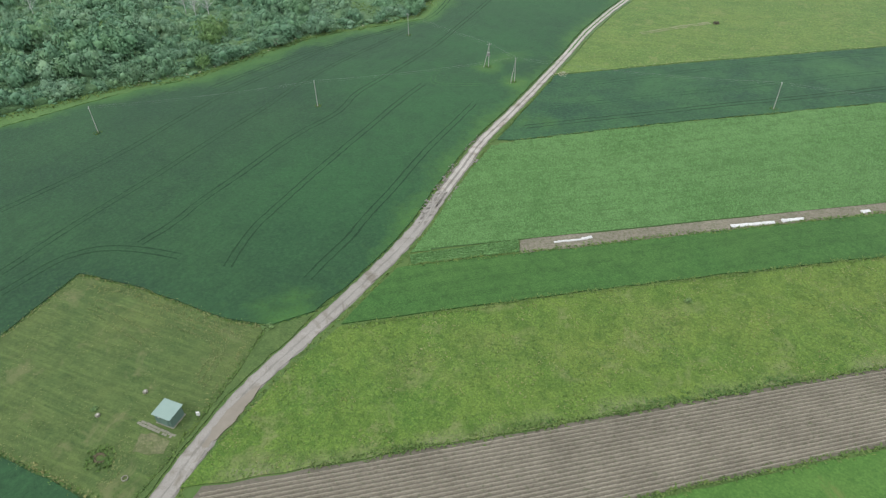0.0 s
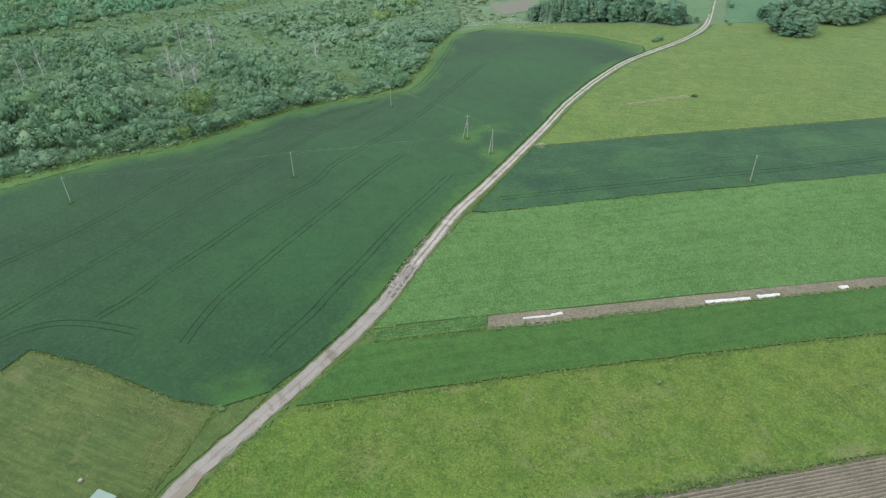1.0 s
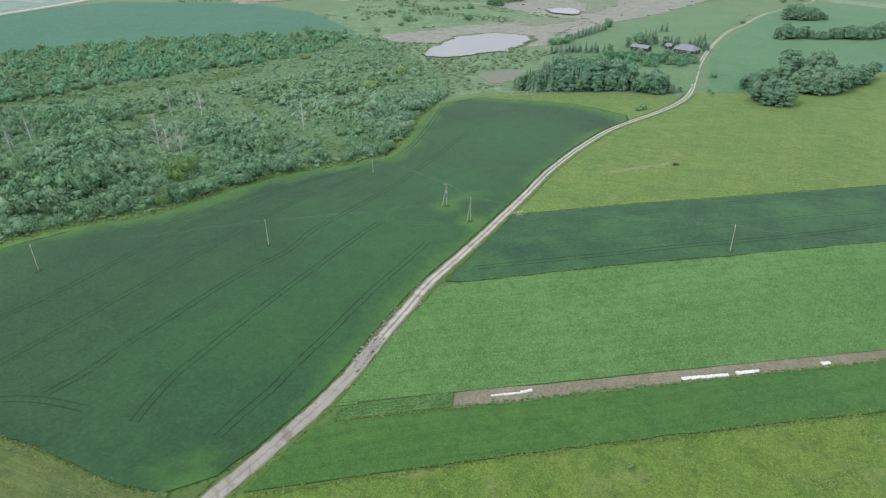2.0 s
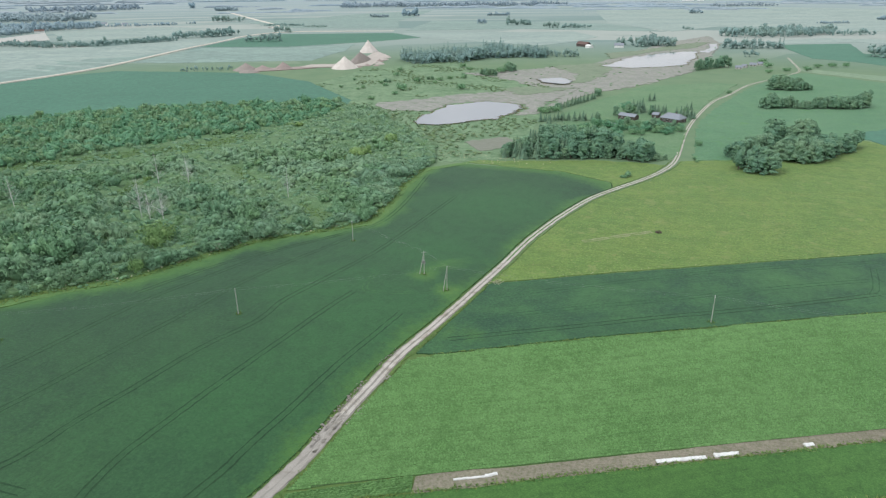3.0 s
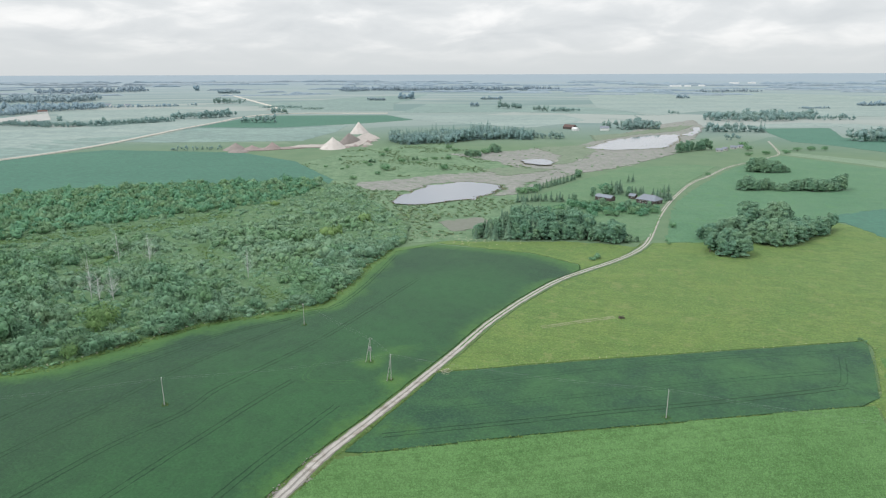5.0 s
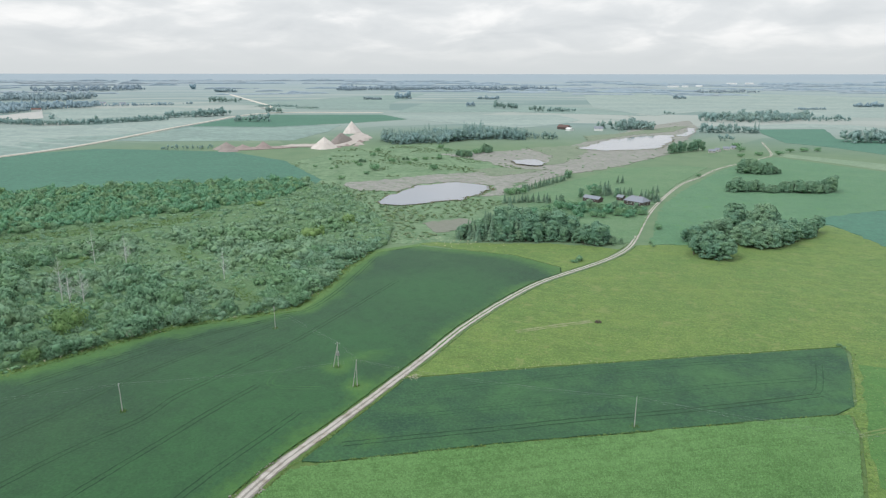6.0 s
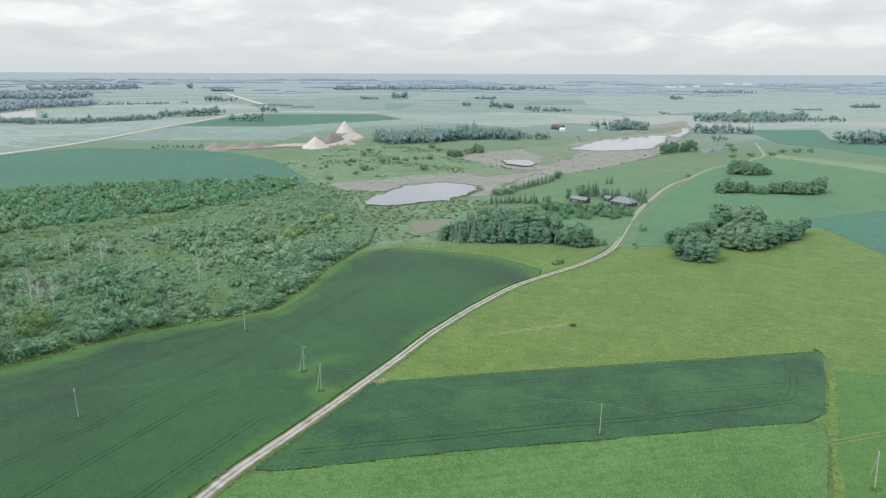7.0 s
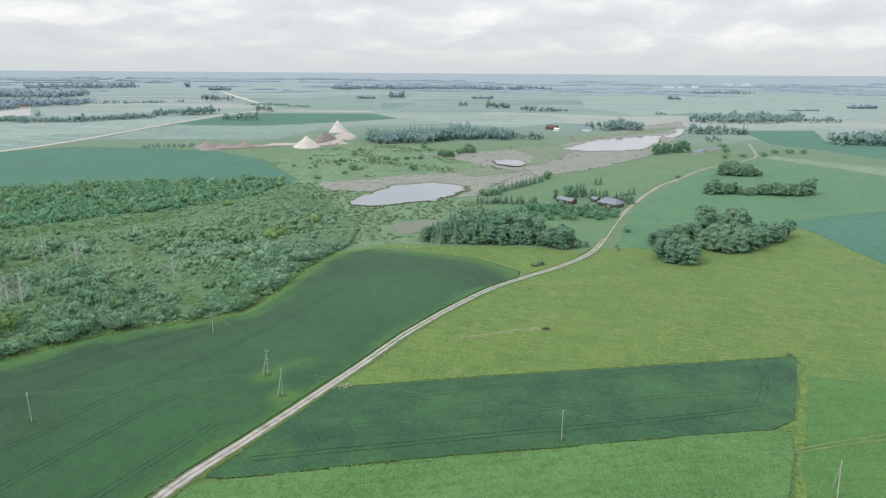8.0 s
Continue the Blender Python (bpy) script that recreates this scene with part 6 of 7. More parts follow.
def far_wood(poly, gap, h, label, material=HAZED_LEAF, chance=0.95, protos=None, name="far_wood"):
    places = [(x, y, h / 15.0 * rs.uniform(0.7, 1.15) * (1.0 + 0.5 * noise.noise((x / 35, y / 35, 1.0))), rs.uniform(0.75, 1.05)) for x, y in scattered(wavy(wavy(resampled(poly, 12.0), 16.0, 45.0), 8.0, 16.0), gap, chance, lambda x, y: noise.noise((x / 24, y / 24, 7.0)) > -0.42)]
    return stuffed(name, protos or far_crowns, places, material, label, "wood")


RIGHT = Vector((0.875, 0.483))


def across(x, y, half, depth):
    return strip_poly(x - RIGHT.x * half, y - RIGHT.y * half, x + RIGHT.x * half, y + RIGHT.y * half, depth)


def wood_line(pts, depth, gap, h, label, material=HAZED_LEAF, chance=0.95, protos=None):
    """A belt of trees along a line."""
    spread = [p for (ax, ay), (bx, by) in zip(pts, pts[1:]) for p in scattered(wavy(resampled(strip_poly(ax, ay, bx, by, depth), 12.0), depth * 0.35, 30.0), gap, chance, lambda x, y: depth < 30 or noise.noise((x / 40, y / 40, 7.0)) > -0.3)]
    places = [(x, y, h / 15.0 * rs.uniform(0.65, 1.15) * (1.0 + 0.45 * noise.noise((x / 30, y / 30, 1.0))), rs.uniform(0.75, 1.15)) for x, y in spread]
    return stuffed("far_wood", protos or (far_crowns if material is HAZED_LEAF else hazy_crowns), places, material, label, "wood")


WOOD_MID = [(-498, 823), (-463, 810), (-402, 840), (-395, 900), (-361, 941), (-322, 944), (-330, 1000), (-380, 1010), (-450, 950), (-500, 860)]
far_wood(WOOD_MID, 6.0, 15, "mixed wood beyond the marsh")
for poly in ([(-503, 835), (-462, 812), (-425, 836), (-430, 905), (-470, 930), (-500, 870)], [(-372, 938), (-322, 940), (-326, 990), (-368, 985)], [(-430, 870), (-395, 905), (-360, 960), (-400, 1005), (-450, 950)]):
    far_wood(poly, 7.0, 16.0, "dark spruces standing over a mixed wood", HAZED_NEEDLE, 0.8, far_spruces, "far_spruce_wood")
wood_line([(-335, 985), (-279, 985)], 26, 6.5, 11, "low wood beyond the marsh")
wood_line([(-330, 955), (-318, 958)], 10, 6, 19, "pair of spruces at the end of a wood", HAZED_NEEDLE, 1.0, far_spruces)
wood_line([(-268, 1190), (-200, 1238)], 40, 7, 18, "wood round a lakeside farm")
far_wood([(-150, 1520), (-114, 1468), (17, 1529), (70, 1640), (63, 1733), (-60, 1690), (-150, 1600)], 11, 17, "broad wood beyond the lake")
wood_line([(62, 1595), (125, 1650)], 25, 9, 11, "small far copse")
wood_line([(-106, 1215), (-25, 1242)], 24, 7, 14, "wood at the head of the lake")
wood_line([(-28, 1236), (-20, 1238)], 8, 6, 17, "spruce at the head of the lake", HAZED_NEEDLE, 1.0, far_spruces)
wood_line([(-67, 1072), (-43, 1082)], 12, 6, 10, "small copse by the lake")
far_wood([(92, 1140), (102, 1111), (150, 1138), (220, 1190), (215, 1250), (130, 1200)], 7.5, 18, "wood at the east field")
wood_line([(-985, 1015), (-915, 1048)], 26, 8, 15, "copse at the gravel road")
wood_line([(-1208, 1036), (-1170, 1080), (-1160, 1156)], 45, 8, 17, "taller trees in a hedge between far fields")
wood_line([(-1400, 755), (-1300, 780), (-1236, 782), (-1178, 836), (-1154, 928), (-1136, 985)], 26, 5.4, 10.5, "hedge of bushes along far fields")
wood_line([(-1300, 790), (-1160, 910)], 14, 30, 17, "single trees standing in a hedge", HAZED_LEAF, 0.8, far_spruces + far_crowns)
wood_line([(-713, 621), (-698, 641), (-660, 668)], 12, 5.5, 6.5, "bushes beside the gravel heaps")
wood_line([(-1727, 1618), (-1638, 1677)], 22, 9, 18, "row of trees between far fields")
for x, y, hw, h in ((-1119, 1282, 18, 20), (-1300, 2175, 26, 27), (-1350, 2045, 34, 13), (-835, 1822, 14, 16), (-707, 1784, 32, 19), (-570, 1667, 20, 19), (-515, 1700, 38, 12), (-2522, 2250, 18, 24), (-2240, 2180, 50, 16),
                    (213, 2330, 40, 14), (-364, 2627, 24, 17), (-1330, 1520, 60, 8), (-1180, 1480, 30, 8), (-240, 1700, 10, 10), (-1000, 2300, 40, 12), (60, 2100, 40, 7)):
    # past 1800 m the bluer leaf colour imitates thicker haze
    wood_line([(x - RIGHT.x * hw, y - RIGHT.y * hw), (x + RIGHT.x * hw, y + RIGHT.y * hw)], max(14, hw * 0.6), 6.2, h * 0.9, "small far copse", HAZED_LEAF if y < 1800 else HAZED_MID)
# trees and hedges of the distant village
wood_line([(-1670, 905), (-1800, 1060), (-1790, 1140), (-1784, 1215)], 70, 11, 15, "trees round a distant village", HAZED_MID)
wood_line([(-1960, 1080), (-1860, 1190), (-1800, 1260)], 90, 12, 17, "trees round a distant village", HAZED_MID)
wood_line([(-1841, 1255), (-1763, 1305), (-1718, 1370), (-1650, 1480)], 40, 10, 9, "low hedge beside a distant village", HAZED_MID)
wood_line([(-2480, 1330), (-2364, 1400), (-2223, 1500)], 230, 15, 20, "wood behind a distant village", HAZED_MID)
wood_line([(-2850, 1700), (-2770, 1850), (-2700, 2080)], 180, 17, 19, "wood behind a distant village", HAZED_BLUE)
wood_line([(-1950, 2600), (-1833, 2700), (-1459, 2930), (-1037, 3150)], 130, 15, 17, "long forest edge across the plain", HAZED_BLUE)
wood_line([(-366, 3120), (-144, 3240)], 90, 15, 12, "trees round distant warehouses", HAZED_BLUE)
# belts of forest towards the horizon, haze put into their blue leaf colour
def forest_belt(r, bearing, half, depth, h, material, label):
    a = radians(bearing)
    cx, cy = r * math.sin(a), r * math.cos(a)
    bend = radians(bearing)
    ux, uy = math.cos(bend), -math.sin(bend)
    n = int(2 * half / 11)
    prof = ((-0.5, 0.0), (-0.46, 0.75), (-0.25, 1.0), (0.1, 1.05), (0.4, 0.8), (0.5, 0.0))
    verts, faces, k = [], [], len(prof)
    for i in range(n + 1):
        u = (i / n * 2 - 1) * half
        taper = min(1.0, (half - abs(u)) / 25 + 0.15) * (0.72 + 0.5 * noise.noise((u / 150, r, 2.0)))
        for o, z in prof:
            w = o * depth * (1 + 0.6 * noise.noise((u / 90, o, r)))
            x, y = cx + ux * u + math.sin(a) * w, cy + uy * u + math.cos(a) * w
            top = h * z * taper * (0.85 + 0.35 * noise.noise((u / 45, 0.5, r * 0.1)) + 0.4 * noise.noise((u / 12, o * 3, r * 0.1)))
            verts.append((x, y, ground(x, y) - 1.0 + max(0.0, top)))
        if i:
            faces += [((i - 1) * k + j, i * k + j, i * k + j + 1, (i - 1) * k + j + 1) for j in range(k - 1)]
    return tagged(mesh_part("forest_belt", verts, faces, material), label, "wood", kind="stuff")


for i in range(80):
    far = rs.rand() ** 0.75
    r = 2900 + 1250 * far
    forest_belt(r, rs.uniform(-68, 12), rs.uniform(60, 200) + 420 * far * rs.rand(), rs.uniform(25, 60), rs.uniform(8, 14) + 2 * far, HAZED_BLUE, "hazy blue-green forest belt near the horizon")

# garden shrubs and hedges round the farm
for x, y in scattered([(-120, 470), (-104, 478), (-84, 474), (-56, 484), (-51, 505), (-56, 520), (-76, 512), (-88, 520), (-100, 512), (-118, 500)], 7.0, 0.75):
    k = ("green", "alder", "alder")[rs.randint(3)]
    tagged(set_down(shrub_things[k][rs.randint(3)], x, y, rs.uniform(0.6, 1.15), rs.uniform(0.9, 1.3)), "green garden bush near the farmhouse", "shrub", "bushes of the farm garden")
for x, y in ((-92, 497), (-73, 497), (-60, 503), (-86, 556), (-104, 552), (-112, 545), (-117, 512), (-108, 470)):
    set_down(tree_protos[3 + rs.randint(3)], x, y, rs.uniform(0.5, 0.75), 0.95)

# ---- scrub and tussocks of the marsh ----
scrub = []
for x, y in scattered(MARSH, 5.4):
    d = noise.noise((x / 40, y / 40, 3.0)) + 0.9 * (1 - ease(math.hypot(x + 260, y - 430), 30, 170)) + 0.25 * ease(y, 560, 700)
    if d > 0.3 and not inside(x, y, POND_A) and near_line(x, y, POND_A) > 5 and math.hypot(x + 163, y - 416) > 24 and not inside(x, y, REED_A):
        scrub.append((x, y, rs.uniform(0.25, 0.75) + 0.3 * max(0, d - 0.5), rs.uniform(0.6, 0.95)))
low_scrub = [crown_mesh(bush_lumps(3.5, 3.2, 3), 64, 0.46, True, 0.8, 0.8) for _ in range(3)]
stuffed("marsh_scrub", low_scrub, scrub[::2], MARSH_LEAF, "low green willow scrub in the marsh", "scrub")
stuffed("marsh_scrub", low_scrub, scrub[1::2], MARSH_LEAF_B, "low grey-green willow scrub in the marsh", "scrub")
stuffed("marsh_scrub", low_scrub, [(x, y, rs.uniform(0.3, 0.8), 0.7) for x, y in scattered(REED_B, 17, 0.4) if not inside(x, y, LAKE)], WILLOW, "scattered low bushes in the reeds", "scrub")

# ---- ridges and rows of the strip fields ----
def ridge_row(name, a, b, width, height, material, parent, step=0.6, lumpy=0.3, lift=0.1):
    L = math.dist(a, b)
    n = max(2, int(L / step))
    ux, uy = (b[0] - a[0]) / L, (b[1] - a[1]) / L
    verts, faces = [], []
    prof = ((-0.5, 0.0), (-0.18, 1.0), (0.18, 1.0), (0.5, 0.0))
    for i in range(n + 1):
        x, y = a[0] + ux * L * i / n, a[1] + uy * L * i / n
        for k, (o, h) in enumerate(prof):
            j = noise.noise((x * 2.3 + k * 5, y * 2.3, 7.0))
            w = o * width * (1 + 0.25 * j)
            px, py = x - uy * w, y + ux * w
            verts.append((px, py, ground(px, py) + lift - 0.03 + height * h * (1 + lumpy * noise.noise((x * 1.7, y * 1.7, k * 2.0)) * 2)))
        if i:
            faces += [((i - 1) * 4 + k, i * 4 + k, i * 4 + k + 1, (i - 1) * 4 + k + 1) for k in range(3)]
    return mesh_part(name, verts, faces, material, parent)


def lerp(p, q, k):
    return (p[0] + (q[0] - p[0]) * k, p[1] + (q[1] - p[1]) * k)


for i in range(20):
    k = (i + 0.5) / 20
    ridge_row("ridge", lerp((-62.0, 30.0), (-60.0, 10.5), k), lerp((56.5, 125.8), (56.5, 108.8), k), 0.46, 0.32, SOIL, tilled_field)
for i in range(7):
    k = (i + 0.5) / 7
    ridge_row("crop_row", lerp((-62.6, 97.3), (-60.6, 94.6), k), lerp((-42.3, 114.0), (-40.3, 109.8), k), 0.5, 0.42, POTATO, potato_field, 0.4, 0.6)
for i in range(4):
    k = (i + 0.4) / 5
    ridge_row("ridge", lerp((-41.8, 114.0), (-40.0, 109.8), k), lerp((56.5, 185.2), (56.5, 181.6), k), 0.6, 0.12, SOIL_WEEDY, soil_strip, 1.0)
# leafy potato rows, joined
verts, faces = [], []
for i in range(-14, 125):
    o = i * 0.78
    # rows run along the strip, stepped across it
    a0 = (-66.0 - o * 0.5857, 96.5 + o * 0.8106)
    n0 = None
    for j in range(640):
        x, y = a0[0] + 0.38 * j * 0.8106, a0[1] + 0.38 * j * 0.5857
        ok = inside(x, y, POTATO_PLOT)
        if not ok:
            n0 = None
            continue
        n = len(verts)
        h = 0.32 + 0.34 * (0.5 + noise.noise((x * 1.9, y * 1.9, 1.0))) + 0.1 * rs.rand()
        w = 0.24 + 0.13 * rs.rand()
        z = ground(x, y)
        verts += [(x + 0.5857 * w, y - 0.8106 * w, z + 0.16), (x, y, z + 0.12 + h), (x - 0.5857 * w, y + 0.8106 * w, z + 0.16)]
        if n0 is not None:
            faces += [(n0, n, n + 1, n0 + 1), (n0 + 1, n + 1, n + 2, n0 + 2)]
        n0 = n
rows_part = array_part("potato_plant", np.array(verts), np.array(faces), POTATO, potato_field, True)
rows_part["kind"] = "stuff"

# ---- grass tufts, weeds, white umbels and stones ----
def tufts(name, places, material, size, label, category="grass", blades=5):
    """Small tufts of blades; places are x, y, lift."""
    vs, fs = [], []
    P = np.array(places)
    n = len(P)
    for b in range(blades):
        a = rs.uniform(0, 6.283, n)
        s = size * rs.uniform(0.6, 1.4, n)
        lean = rs.uniform(-1.1, 1.1, (n, 2)) * s[:, None]
        off = rs.uniform(-0.4, 0.4, (n, 2)) * size
        x, y = P[:, 0] + off[:, 0], P[:, 1] + off[:, 1]
        w = 0.32 * s
        z = np.array([ground(p, q) for p, q in zip(x, y)]) + P[:, 2]
        tri = np.stack([np.stack([x - np.cos(a) * w, y - np.sin(a) * w, z - 0.05], 1), np.stack([x + np.cos(a) * w, y + np.sin(a) * w, z - 0.05], 1), np.stack([x + lean[:, 0], y + lean[:, 1], z + s * 0.5], 1)], 1)
        vs.append(tri.reshape(-1, 3))
    V = np.concatenate(vs)
    return tagged(array_part(name, V, np.arange(len(V)).reshape(-1, 3), material), label, category, kind="stuff")


def along(pts, gap, spread, lift, chance=1.0):
    return [(x + rs.randn() * spread, y + rs.randn() * spread, lift) for x, y in resampled(pts, gap, False) if rs.rand() < chance]


def in_field(poly, gap, lift, cut=None):
    return [(x, y, lift) for x, y in scattered(poly, gap) if cut is None or cut(x, y)]


tufts("meadow_tuft", in_field(SOUTH_MEADOW, 0.6, 0.2), GRASS_TUFT, 0.30, "tufts of yellow-green meadow grass")
tufts("weed_tuft", in_field(SOUTH_MEADOW, 1.0, 0.2, lambda x, y: noise.noise((x / 6, y / 6, 2.0)) > 0.25), WEED_TUFT, 0.42, "dark green weeds in the meadow", "weeds")
tufts("dry_tuft", in_field(SOUTH_MEADOW, 1.0, 0.2, lambda x, y: noise.noise((x / 7, y / 7, 6.0)) + 0.5 * noise.noise((x / 2.5, y / 2.5, 1.0)) > 0.2), DRY_TUFT, 0.34, "pale dry grass in the meadow")
tufts("plot_tuft", in_field(PLOT, 0.8, 0.1, lambda x, y: noise.noise((x / 3, y / 9, 6.0)) > 0.12), DRY_TUFT, 0.2, "pale mown grass wisps in the plot")
tufts("hay_swath", along([(-121.0, 55.5), (-109.6, 58.0), (-85.9, 59.0), (-78.5, 60.0)], 0.12, 0.7, 0.12) + along([(-78.0, 59.0), (-75.6, 50.0), (-74.0, 42.0)], 0.2, 0.5, 0.12), DRY_TUFT, 0.26, "pale swath of dry mown grass along the plot")
for off in (0.0, 1.3, 2.6):
    tufts("hay_swath", along([(-96.0, 57.6 - off), (-86.0, 58.2 - off), (-81.5 - off * 0.4, 57.0 - off), (-79.0 - off, 52.0), (-77.4 - off, 46.0)], 0.1, 0.2, 0.12, 0.7), DRY_TUFT, 0.22, "pale curved swath of dry mown grass")
    tufts("hay_swath", along([(-118.0 + off, 53.0 - off), (-106.0, 54.5 - off * 2), (-94.0, 54.6 - off * 2.4)], 0.13, 0.25, 0.12, 0.6), DRY_TUFT, 0.2, "pale swath of dry mown grass in the plot")
    tufts("hay_swath", along([(-79.0 - off, 31.0), (-76.6 - off * 0.7, 26.0), (-76.6 - off * 0.5, 22.5)], 0.13, 0.2, 0.12, 0.7), DRY_TUFT, 0.2, "pale wheel marks in the mown plot")
tufts("plot_weed", in_field(PLOT, 1.0, 0.1, lambda x, y: noise.noise((x / 4, y / 4, 1.0)) > 0.2), WEED_TUFT, 0.26, "green weeds in the plot", "weeds")
tufts("pit_weed", [(-82 + 1.9 * math.cos(a) * r, 26.6 + 1.6 * math.sin(a) * r, 0.2) for a, r in zip(rs.uniform(0, 6.28, 70), rs.uniform(0.6, 1.5, 70))], WEED_TUFT, 0.5, "weeds round the dug pit", "weeds")
EDGE_LINES = [[(-48.8, 42.0), (-22.4, 63.1), (34.6, 109.1), (56.0, 126.0)], [(-62.0, 71.5), (-25.7, 100.6), (34.6, 145.4), (56.5, 161.6)], [(-61.0, 94.0), (2.1, 140.6), (56.5, 181.0)],
              [(-60.5, 10.0), (0.5, 61.2), (34.6, 89.6), (56.0, 107.6)]]
seedlings = []
for i in range(20):
    k = (i + 0.5) / 20
    a, b = lerp((-62.0, 30.0), (-60.0, 10.5), k), lerp((56.5, 125.8), (56.5, 108.8), k)
    seedlings += [(*lerp(a, b, u + rs.uniform(-0.001, 0.001)), 0.33) for u in np.arange(0.002, 0.998, 0.0042) if noise.noise((a[0] + 140 * u, i * 0.6, 2.0)) > -0.35 and rs.rand() < 0.8]
tufts("seedling", seedlings, WEED_TUFT, 0.13, "small green seedlings on the soil ridges", "crop", 3)
tufts("margin_weed", [(x, y, 0.22) for x, y, _ in along([(-40.0, 49.6), (-28.0, 59.2), (-16.0, 69.0), (2.0, 83.6), (20.0, 98.0)], 0.16, 0.55, 0.0) if noise.noise((x / 5, y / 5, 9.0)) > 0.0], WEED_TUFT, 0.5, "rank green weeds beside the ridged field", "weeds")
for pts in EDGE_LINES:
    tufts("edge_grass", along(pts, 0.2, 0.45, 0.25), GRASS_TUFT, 0.42, "tall pale grass along a field edge")
    tufts("edge_weed", along(pts, 2.5, 0.6, 0.15), WEED_TUFT, 0.4, "green weeds along a field edge", "weeds")
for pts in ([(-126.5, 57.2), (-109.6, 60.2), (-85.9, 61.5), (-77.5, 63.6)], [(-126.6, 56.0), (-124.2, 35.8), (-121.8, 18.2)], [(-121.8, 18.0), (-98.6, 19.2), (-81.6, 20.7), (-73.0, 21.0)]):
    tufts("edge_grass", along(pts, 0.2, 0.5, 0.1), DRY_TUFT, 0.32, "tall pale grass round the plot")
    tufts("edge_weed", along(pts, 0.6, 0.5, 0.1), WEED_TUFT, 0.45, "green weeds round the plot", "weeds")
tufts("ditch_weed", along([(-76.8, 62.5), (-74.6, 52.0), (-73.0, 42.0), (-71.5, 33.0), (-70.8, 24.0)], 0.35, 0.3, 0.1), WEED_TUFT, 0.5, "green weeds along a shallow ditch", "weeds")
ROAD_LINE = resampled(smoothed([p for p in ROAD_A if p[1] < 420]), 2.0, False)
for side in (-2.7, 2.7):
    tufts("verge_grass", along([(x + side, y) for x, y in ROAD_LINE], 0.5, 0.3, 0.05), GRASS_TUFT, 0.4, "grass along the track")
    tufts("verge_weed", along([(x + side * 1.1, y) for x, y in ROAD_LINE], 0.9, 0.35, 0.05), WEED_TUFT, 0.4, "weeds along the track", "weeds")
tufts("edge_weed", along([(-62.0, 158.0), (-41.1, 174.8), (5.2, 210.0), (52.6, 245.8)], 0.25, 0.35, 0.2), GRASS_TUFT, 0.4, "ragged wheat edge above the potato rows", "weeds")
tufts("umbel", along([(-67.0, 207.6), (-34.8, 233.9), (4.0, 262.6), (34.8, 285.2), (55.5, 301.2)], 1.1, 0.9, 0.2, 0.7), FLOWER, 0.22, "white-flowering weeds along the wheat strip", "weeds")
tufts("umbel", [(-66.0 + rs.randn() * 1.2, 209.5 + rs.randn() * 1.0, 0.2) for _ in range(50)], FLOWER, 0.45, "white-flowering weeds beside the track", "weeds")
tufts("umbel", along(EDGE_LIGHT[:-1], 1.0, 1.3, 0.4, 0.8), FLOWER, 0.5, "white-flowering weeds below the thicket", "weeds")
tufts("umbel", [(-165 + 26 * rs.randn(), 377 + 6 * rs.randn(), 0.3) for _ in range(130)], FLOWER, 0.5, "white-flowering weeds at the head of the wheat", "weeds")
tufts("hay_wisp", in_field([p for p in HAY_PTS if p[1] < 440], 1.5, 0.15, lambda x, y: noise.noise((x / 14, y / 6, 6.0)) > 0.36), DRY_TUFT, 0.3, "pale wisps of dry grass in the hay meadow")
tufts("clearing_weed", in_field(THICKET, 1.6, 0.7, lambda x, y: bare(x, y)), WEED_TUFT, 1.0, "tall green weeds in the thicket clearings", "weeds")
for pts in (WHEAT_WEST[:17], WHEAT_WEST[-9:] + WHEAT_WEST[:1], WHEAT_EAST[:5], WHEAT_EAST[7:] + WHEAT_EAST[:1]):
    tufts("wheat_fringe", along(pts, 0.17, 0.3, 0.1), WHEAT_BLADE, 0.3, "ragged outer plants of the wheat", "wheat")
VERGE_LINE = [(58.6, 299.0), (58.8, 272.0), (58.2, 254.0), (57.8, 235.0), (57.4, 208.0)]
tufts("umbel", along(VERGE_LINE[:4], 0.9, 1.3, 0.15, 0.8), FLOWER, 0.2, "white-flowering weeds beside the wheat strip", "weeds")
tufts("verge_grass", along(VERGE_LINE, 0.5, 1.4, 0.15), GRASS_TUFT, 0.34, "tall grass beside the wheat strip")
tufts("verge_weed", along(VERGE_LINE, 1.4, 1.0, 0.15), WEED_TUFT, 0.4, "green weeds beside the wheat strip", "weeds")
MARGIN_LINE = [(x + 2.2, y - 1.2) for x, y in [(-226.0, 84.0)] + EDGE_LIGHT[:-1]]
tufts("margin_grass", along(MARGIN_LINE, 0.26, 1.5, 0.35), GRASS_TUFT, 0.48, "tall grass below the thicket")
tufts("margin_weed", along(MARGIN_LINE, 0.6, 1.4, 0.35), WEED_TUFT, 0.5, "green weeds below the thicket", "weeds")
stuffed("margin_scrub", filler, [(x, y, rs.uniform(0.4, 0.9), 0.9) for x, y, _ in along([(-226.0, 84.0)] + EDGE_LIGHT[:-1], 2.4, 1.3, 0.0, 0.75)], WILLOW, "small bushes along the thicket edge", "scrub")
tufts("hay_tuft", in_field([p for p in HAY_PTS if p[1] < 400], 2.2, 0.15), DRY_TUFT, 0.3, "pale grass heads in the hay meadow")


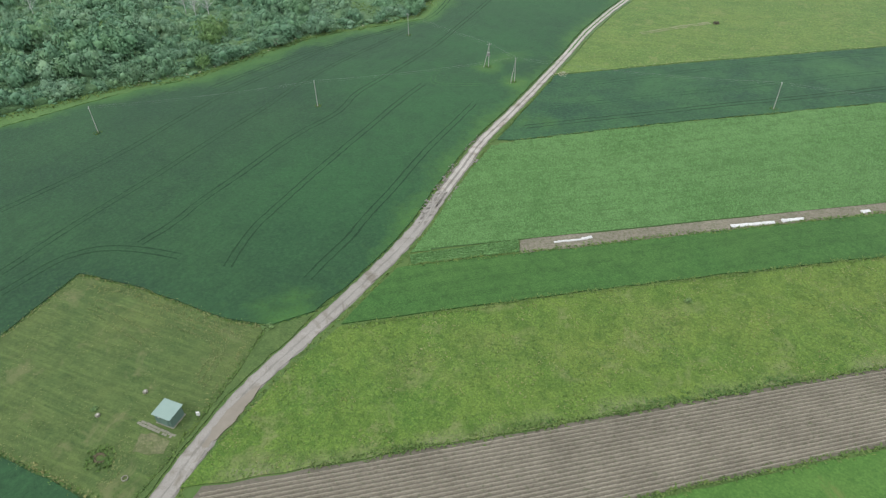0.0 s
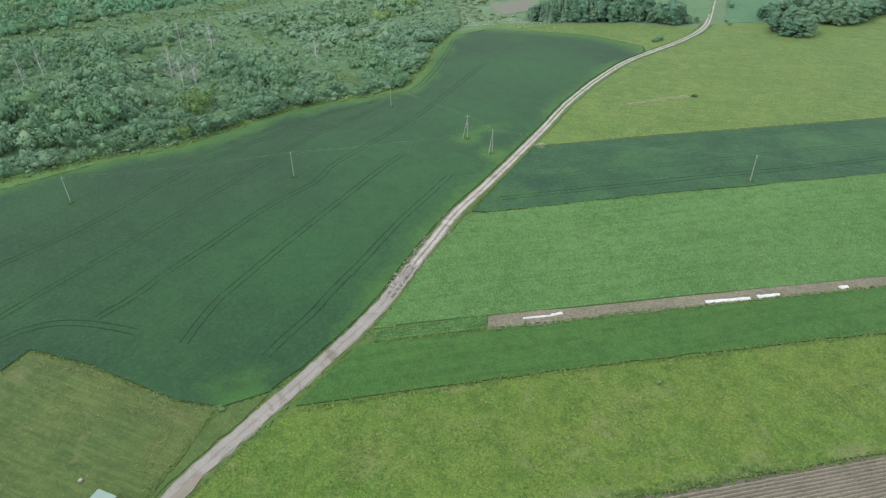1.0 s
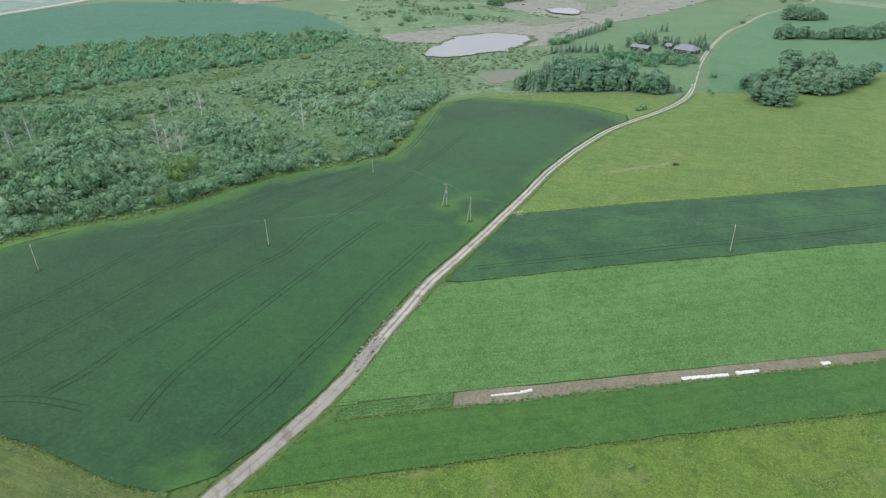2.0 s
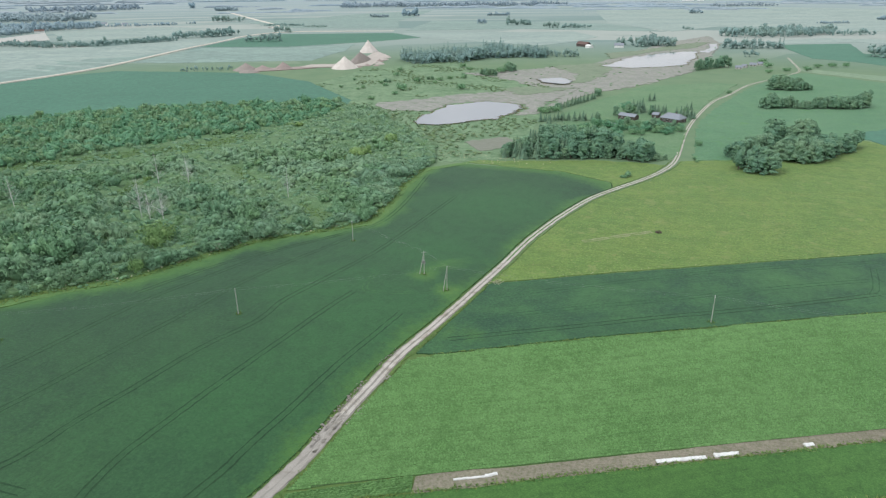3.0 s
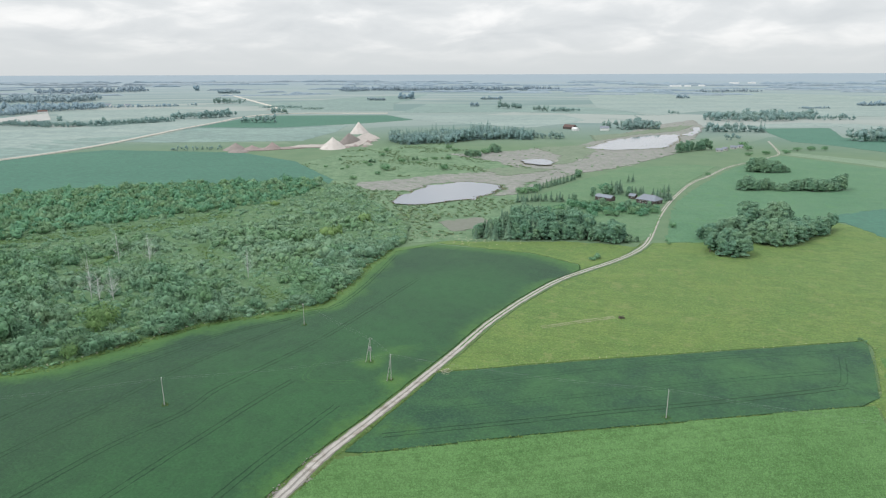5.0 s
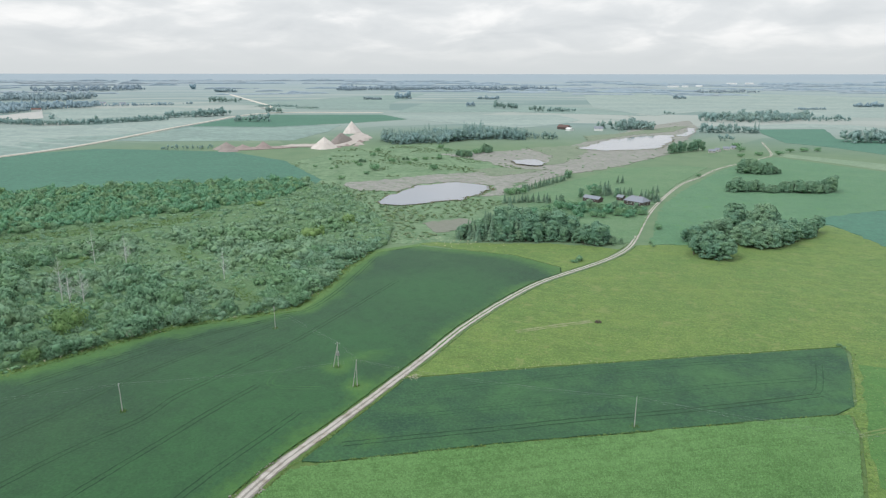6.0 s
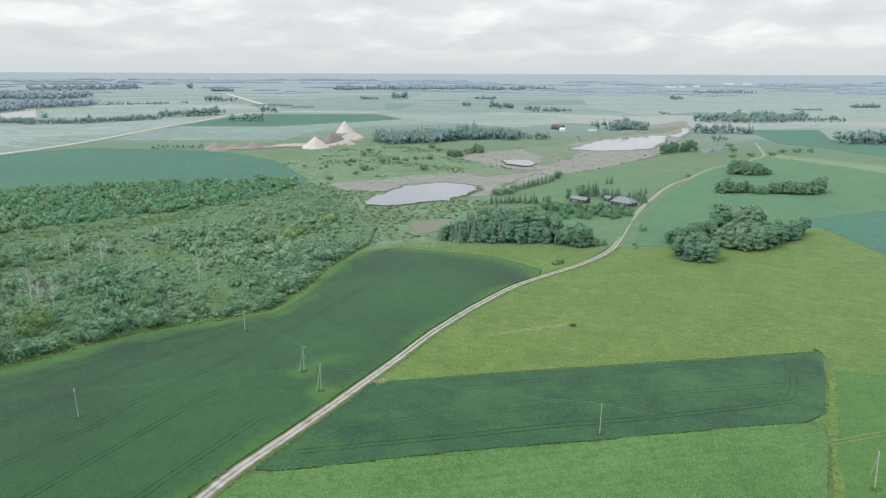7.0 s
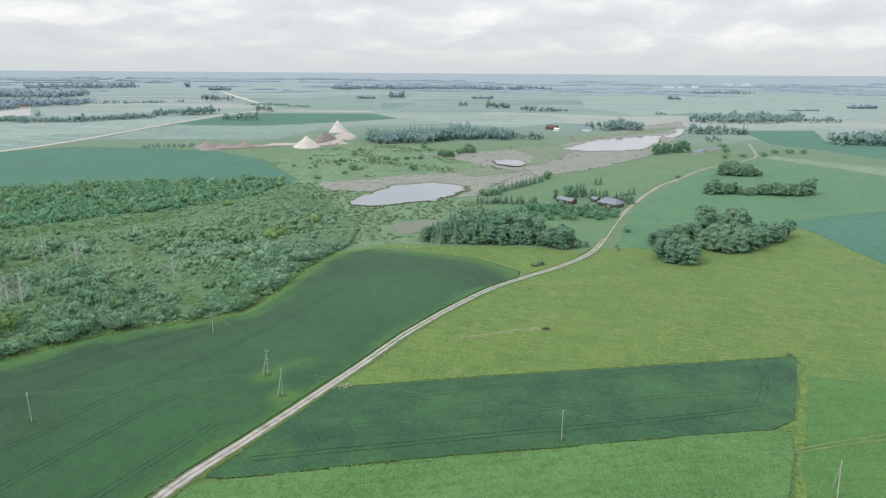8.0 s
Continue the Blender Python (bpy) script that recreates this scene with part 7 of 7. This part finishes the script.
def stones(places, label):
    vs, fs, n = [], [], 0
    for x, y, s in places:
        v = ICO_V * (1 + 0.2 * rs.randn(len(ICO_V), 1)) * (s, s * 0.8, s * 0.55) + (x, y, ground(x, y) + 0.12 + s * 0.2)
        vs.append(v), fs.append(ICO_F + n)
        n += len(v)
    return tagged(array_part("stone", np.concatenate(vs), np.concatenate(fs), GRAVEL), label, "stones", kind="stuff")


pile = []
for pts, k, s in (([(-72.0, 139.0), (-71.0, 131.0), (-69.6, 122.0), (-69.0, 114.0)], 70, 0.26), ([(-66.0, 133.0), (-65.4, 127.0), (-64.6, 122.0)], 36, 0.28), ([(-67.4, 143.0), (-67.2, 140.0)], 14, 0.3),
                  ([(-72.9, 155.0), (-73.4, 147.0)], 20, 0.2)):
    for _ in range(k):
        p = lerp(pts[0], pts[-1], rs.rand())
        pile.append((p[0] + rs.randn() * 0.45, p[1] + rs.randn() * 0.6, s * rs.uniform(0.5, 1.3)))
stones(pile, "pale stones and gravel spoil beside the track")

# rounded bushes and small trees on the rim of the reeds
for cx, cy, rx, ry, h in ((-319, 746, 11, 6, 10), (-308, 790, 8, 6, 12), (-335, 716, 4, 4, 6), (-155, 647, 3, 3, 7), (-168, 568, 4, 3, 7), (-104, 572, 4, 4, 8), (-402, 655, 6, 4, 5), (-365, 690, 5, 4, 5)):
    clump(cx, cy, rx, ry, h, 4.2, LIGHT_TREES)

# reeds at the water's edge
for pts, n in ((POND_A, 0.6), (LAKE, 1.6), (POND_B, 1.2)):
    ring = wavy(wavy(resampled(pts, 3.0), 6.0, 17.0), 2.5, 5.0)
    tufts("reed_fringe", [(x, y, 0.5) for x, y, _ in along(ring + ring[:1], n * 1.6, 1.2, 0.0)], WEED_TUFT, 0.8, "green reeds at the water's edge", "reed", 6)
    tufts("reed_fringe", [(x, y, 0.5) for x, y, _ in along(ring + ring[:1], n, 1.6, 0.0)], REED_BLADE, 0.9, "dry brown reeds at the water's edge", "reed", 6)

# the patterns that the copies were taken from are not part of the place
for root in [p for many in shrub_things.values() for p in many] + tree_protos + spruce_protos:
    for o in (*root.children_recursive, root):
        bpy.data.objects.remove(o)
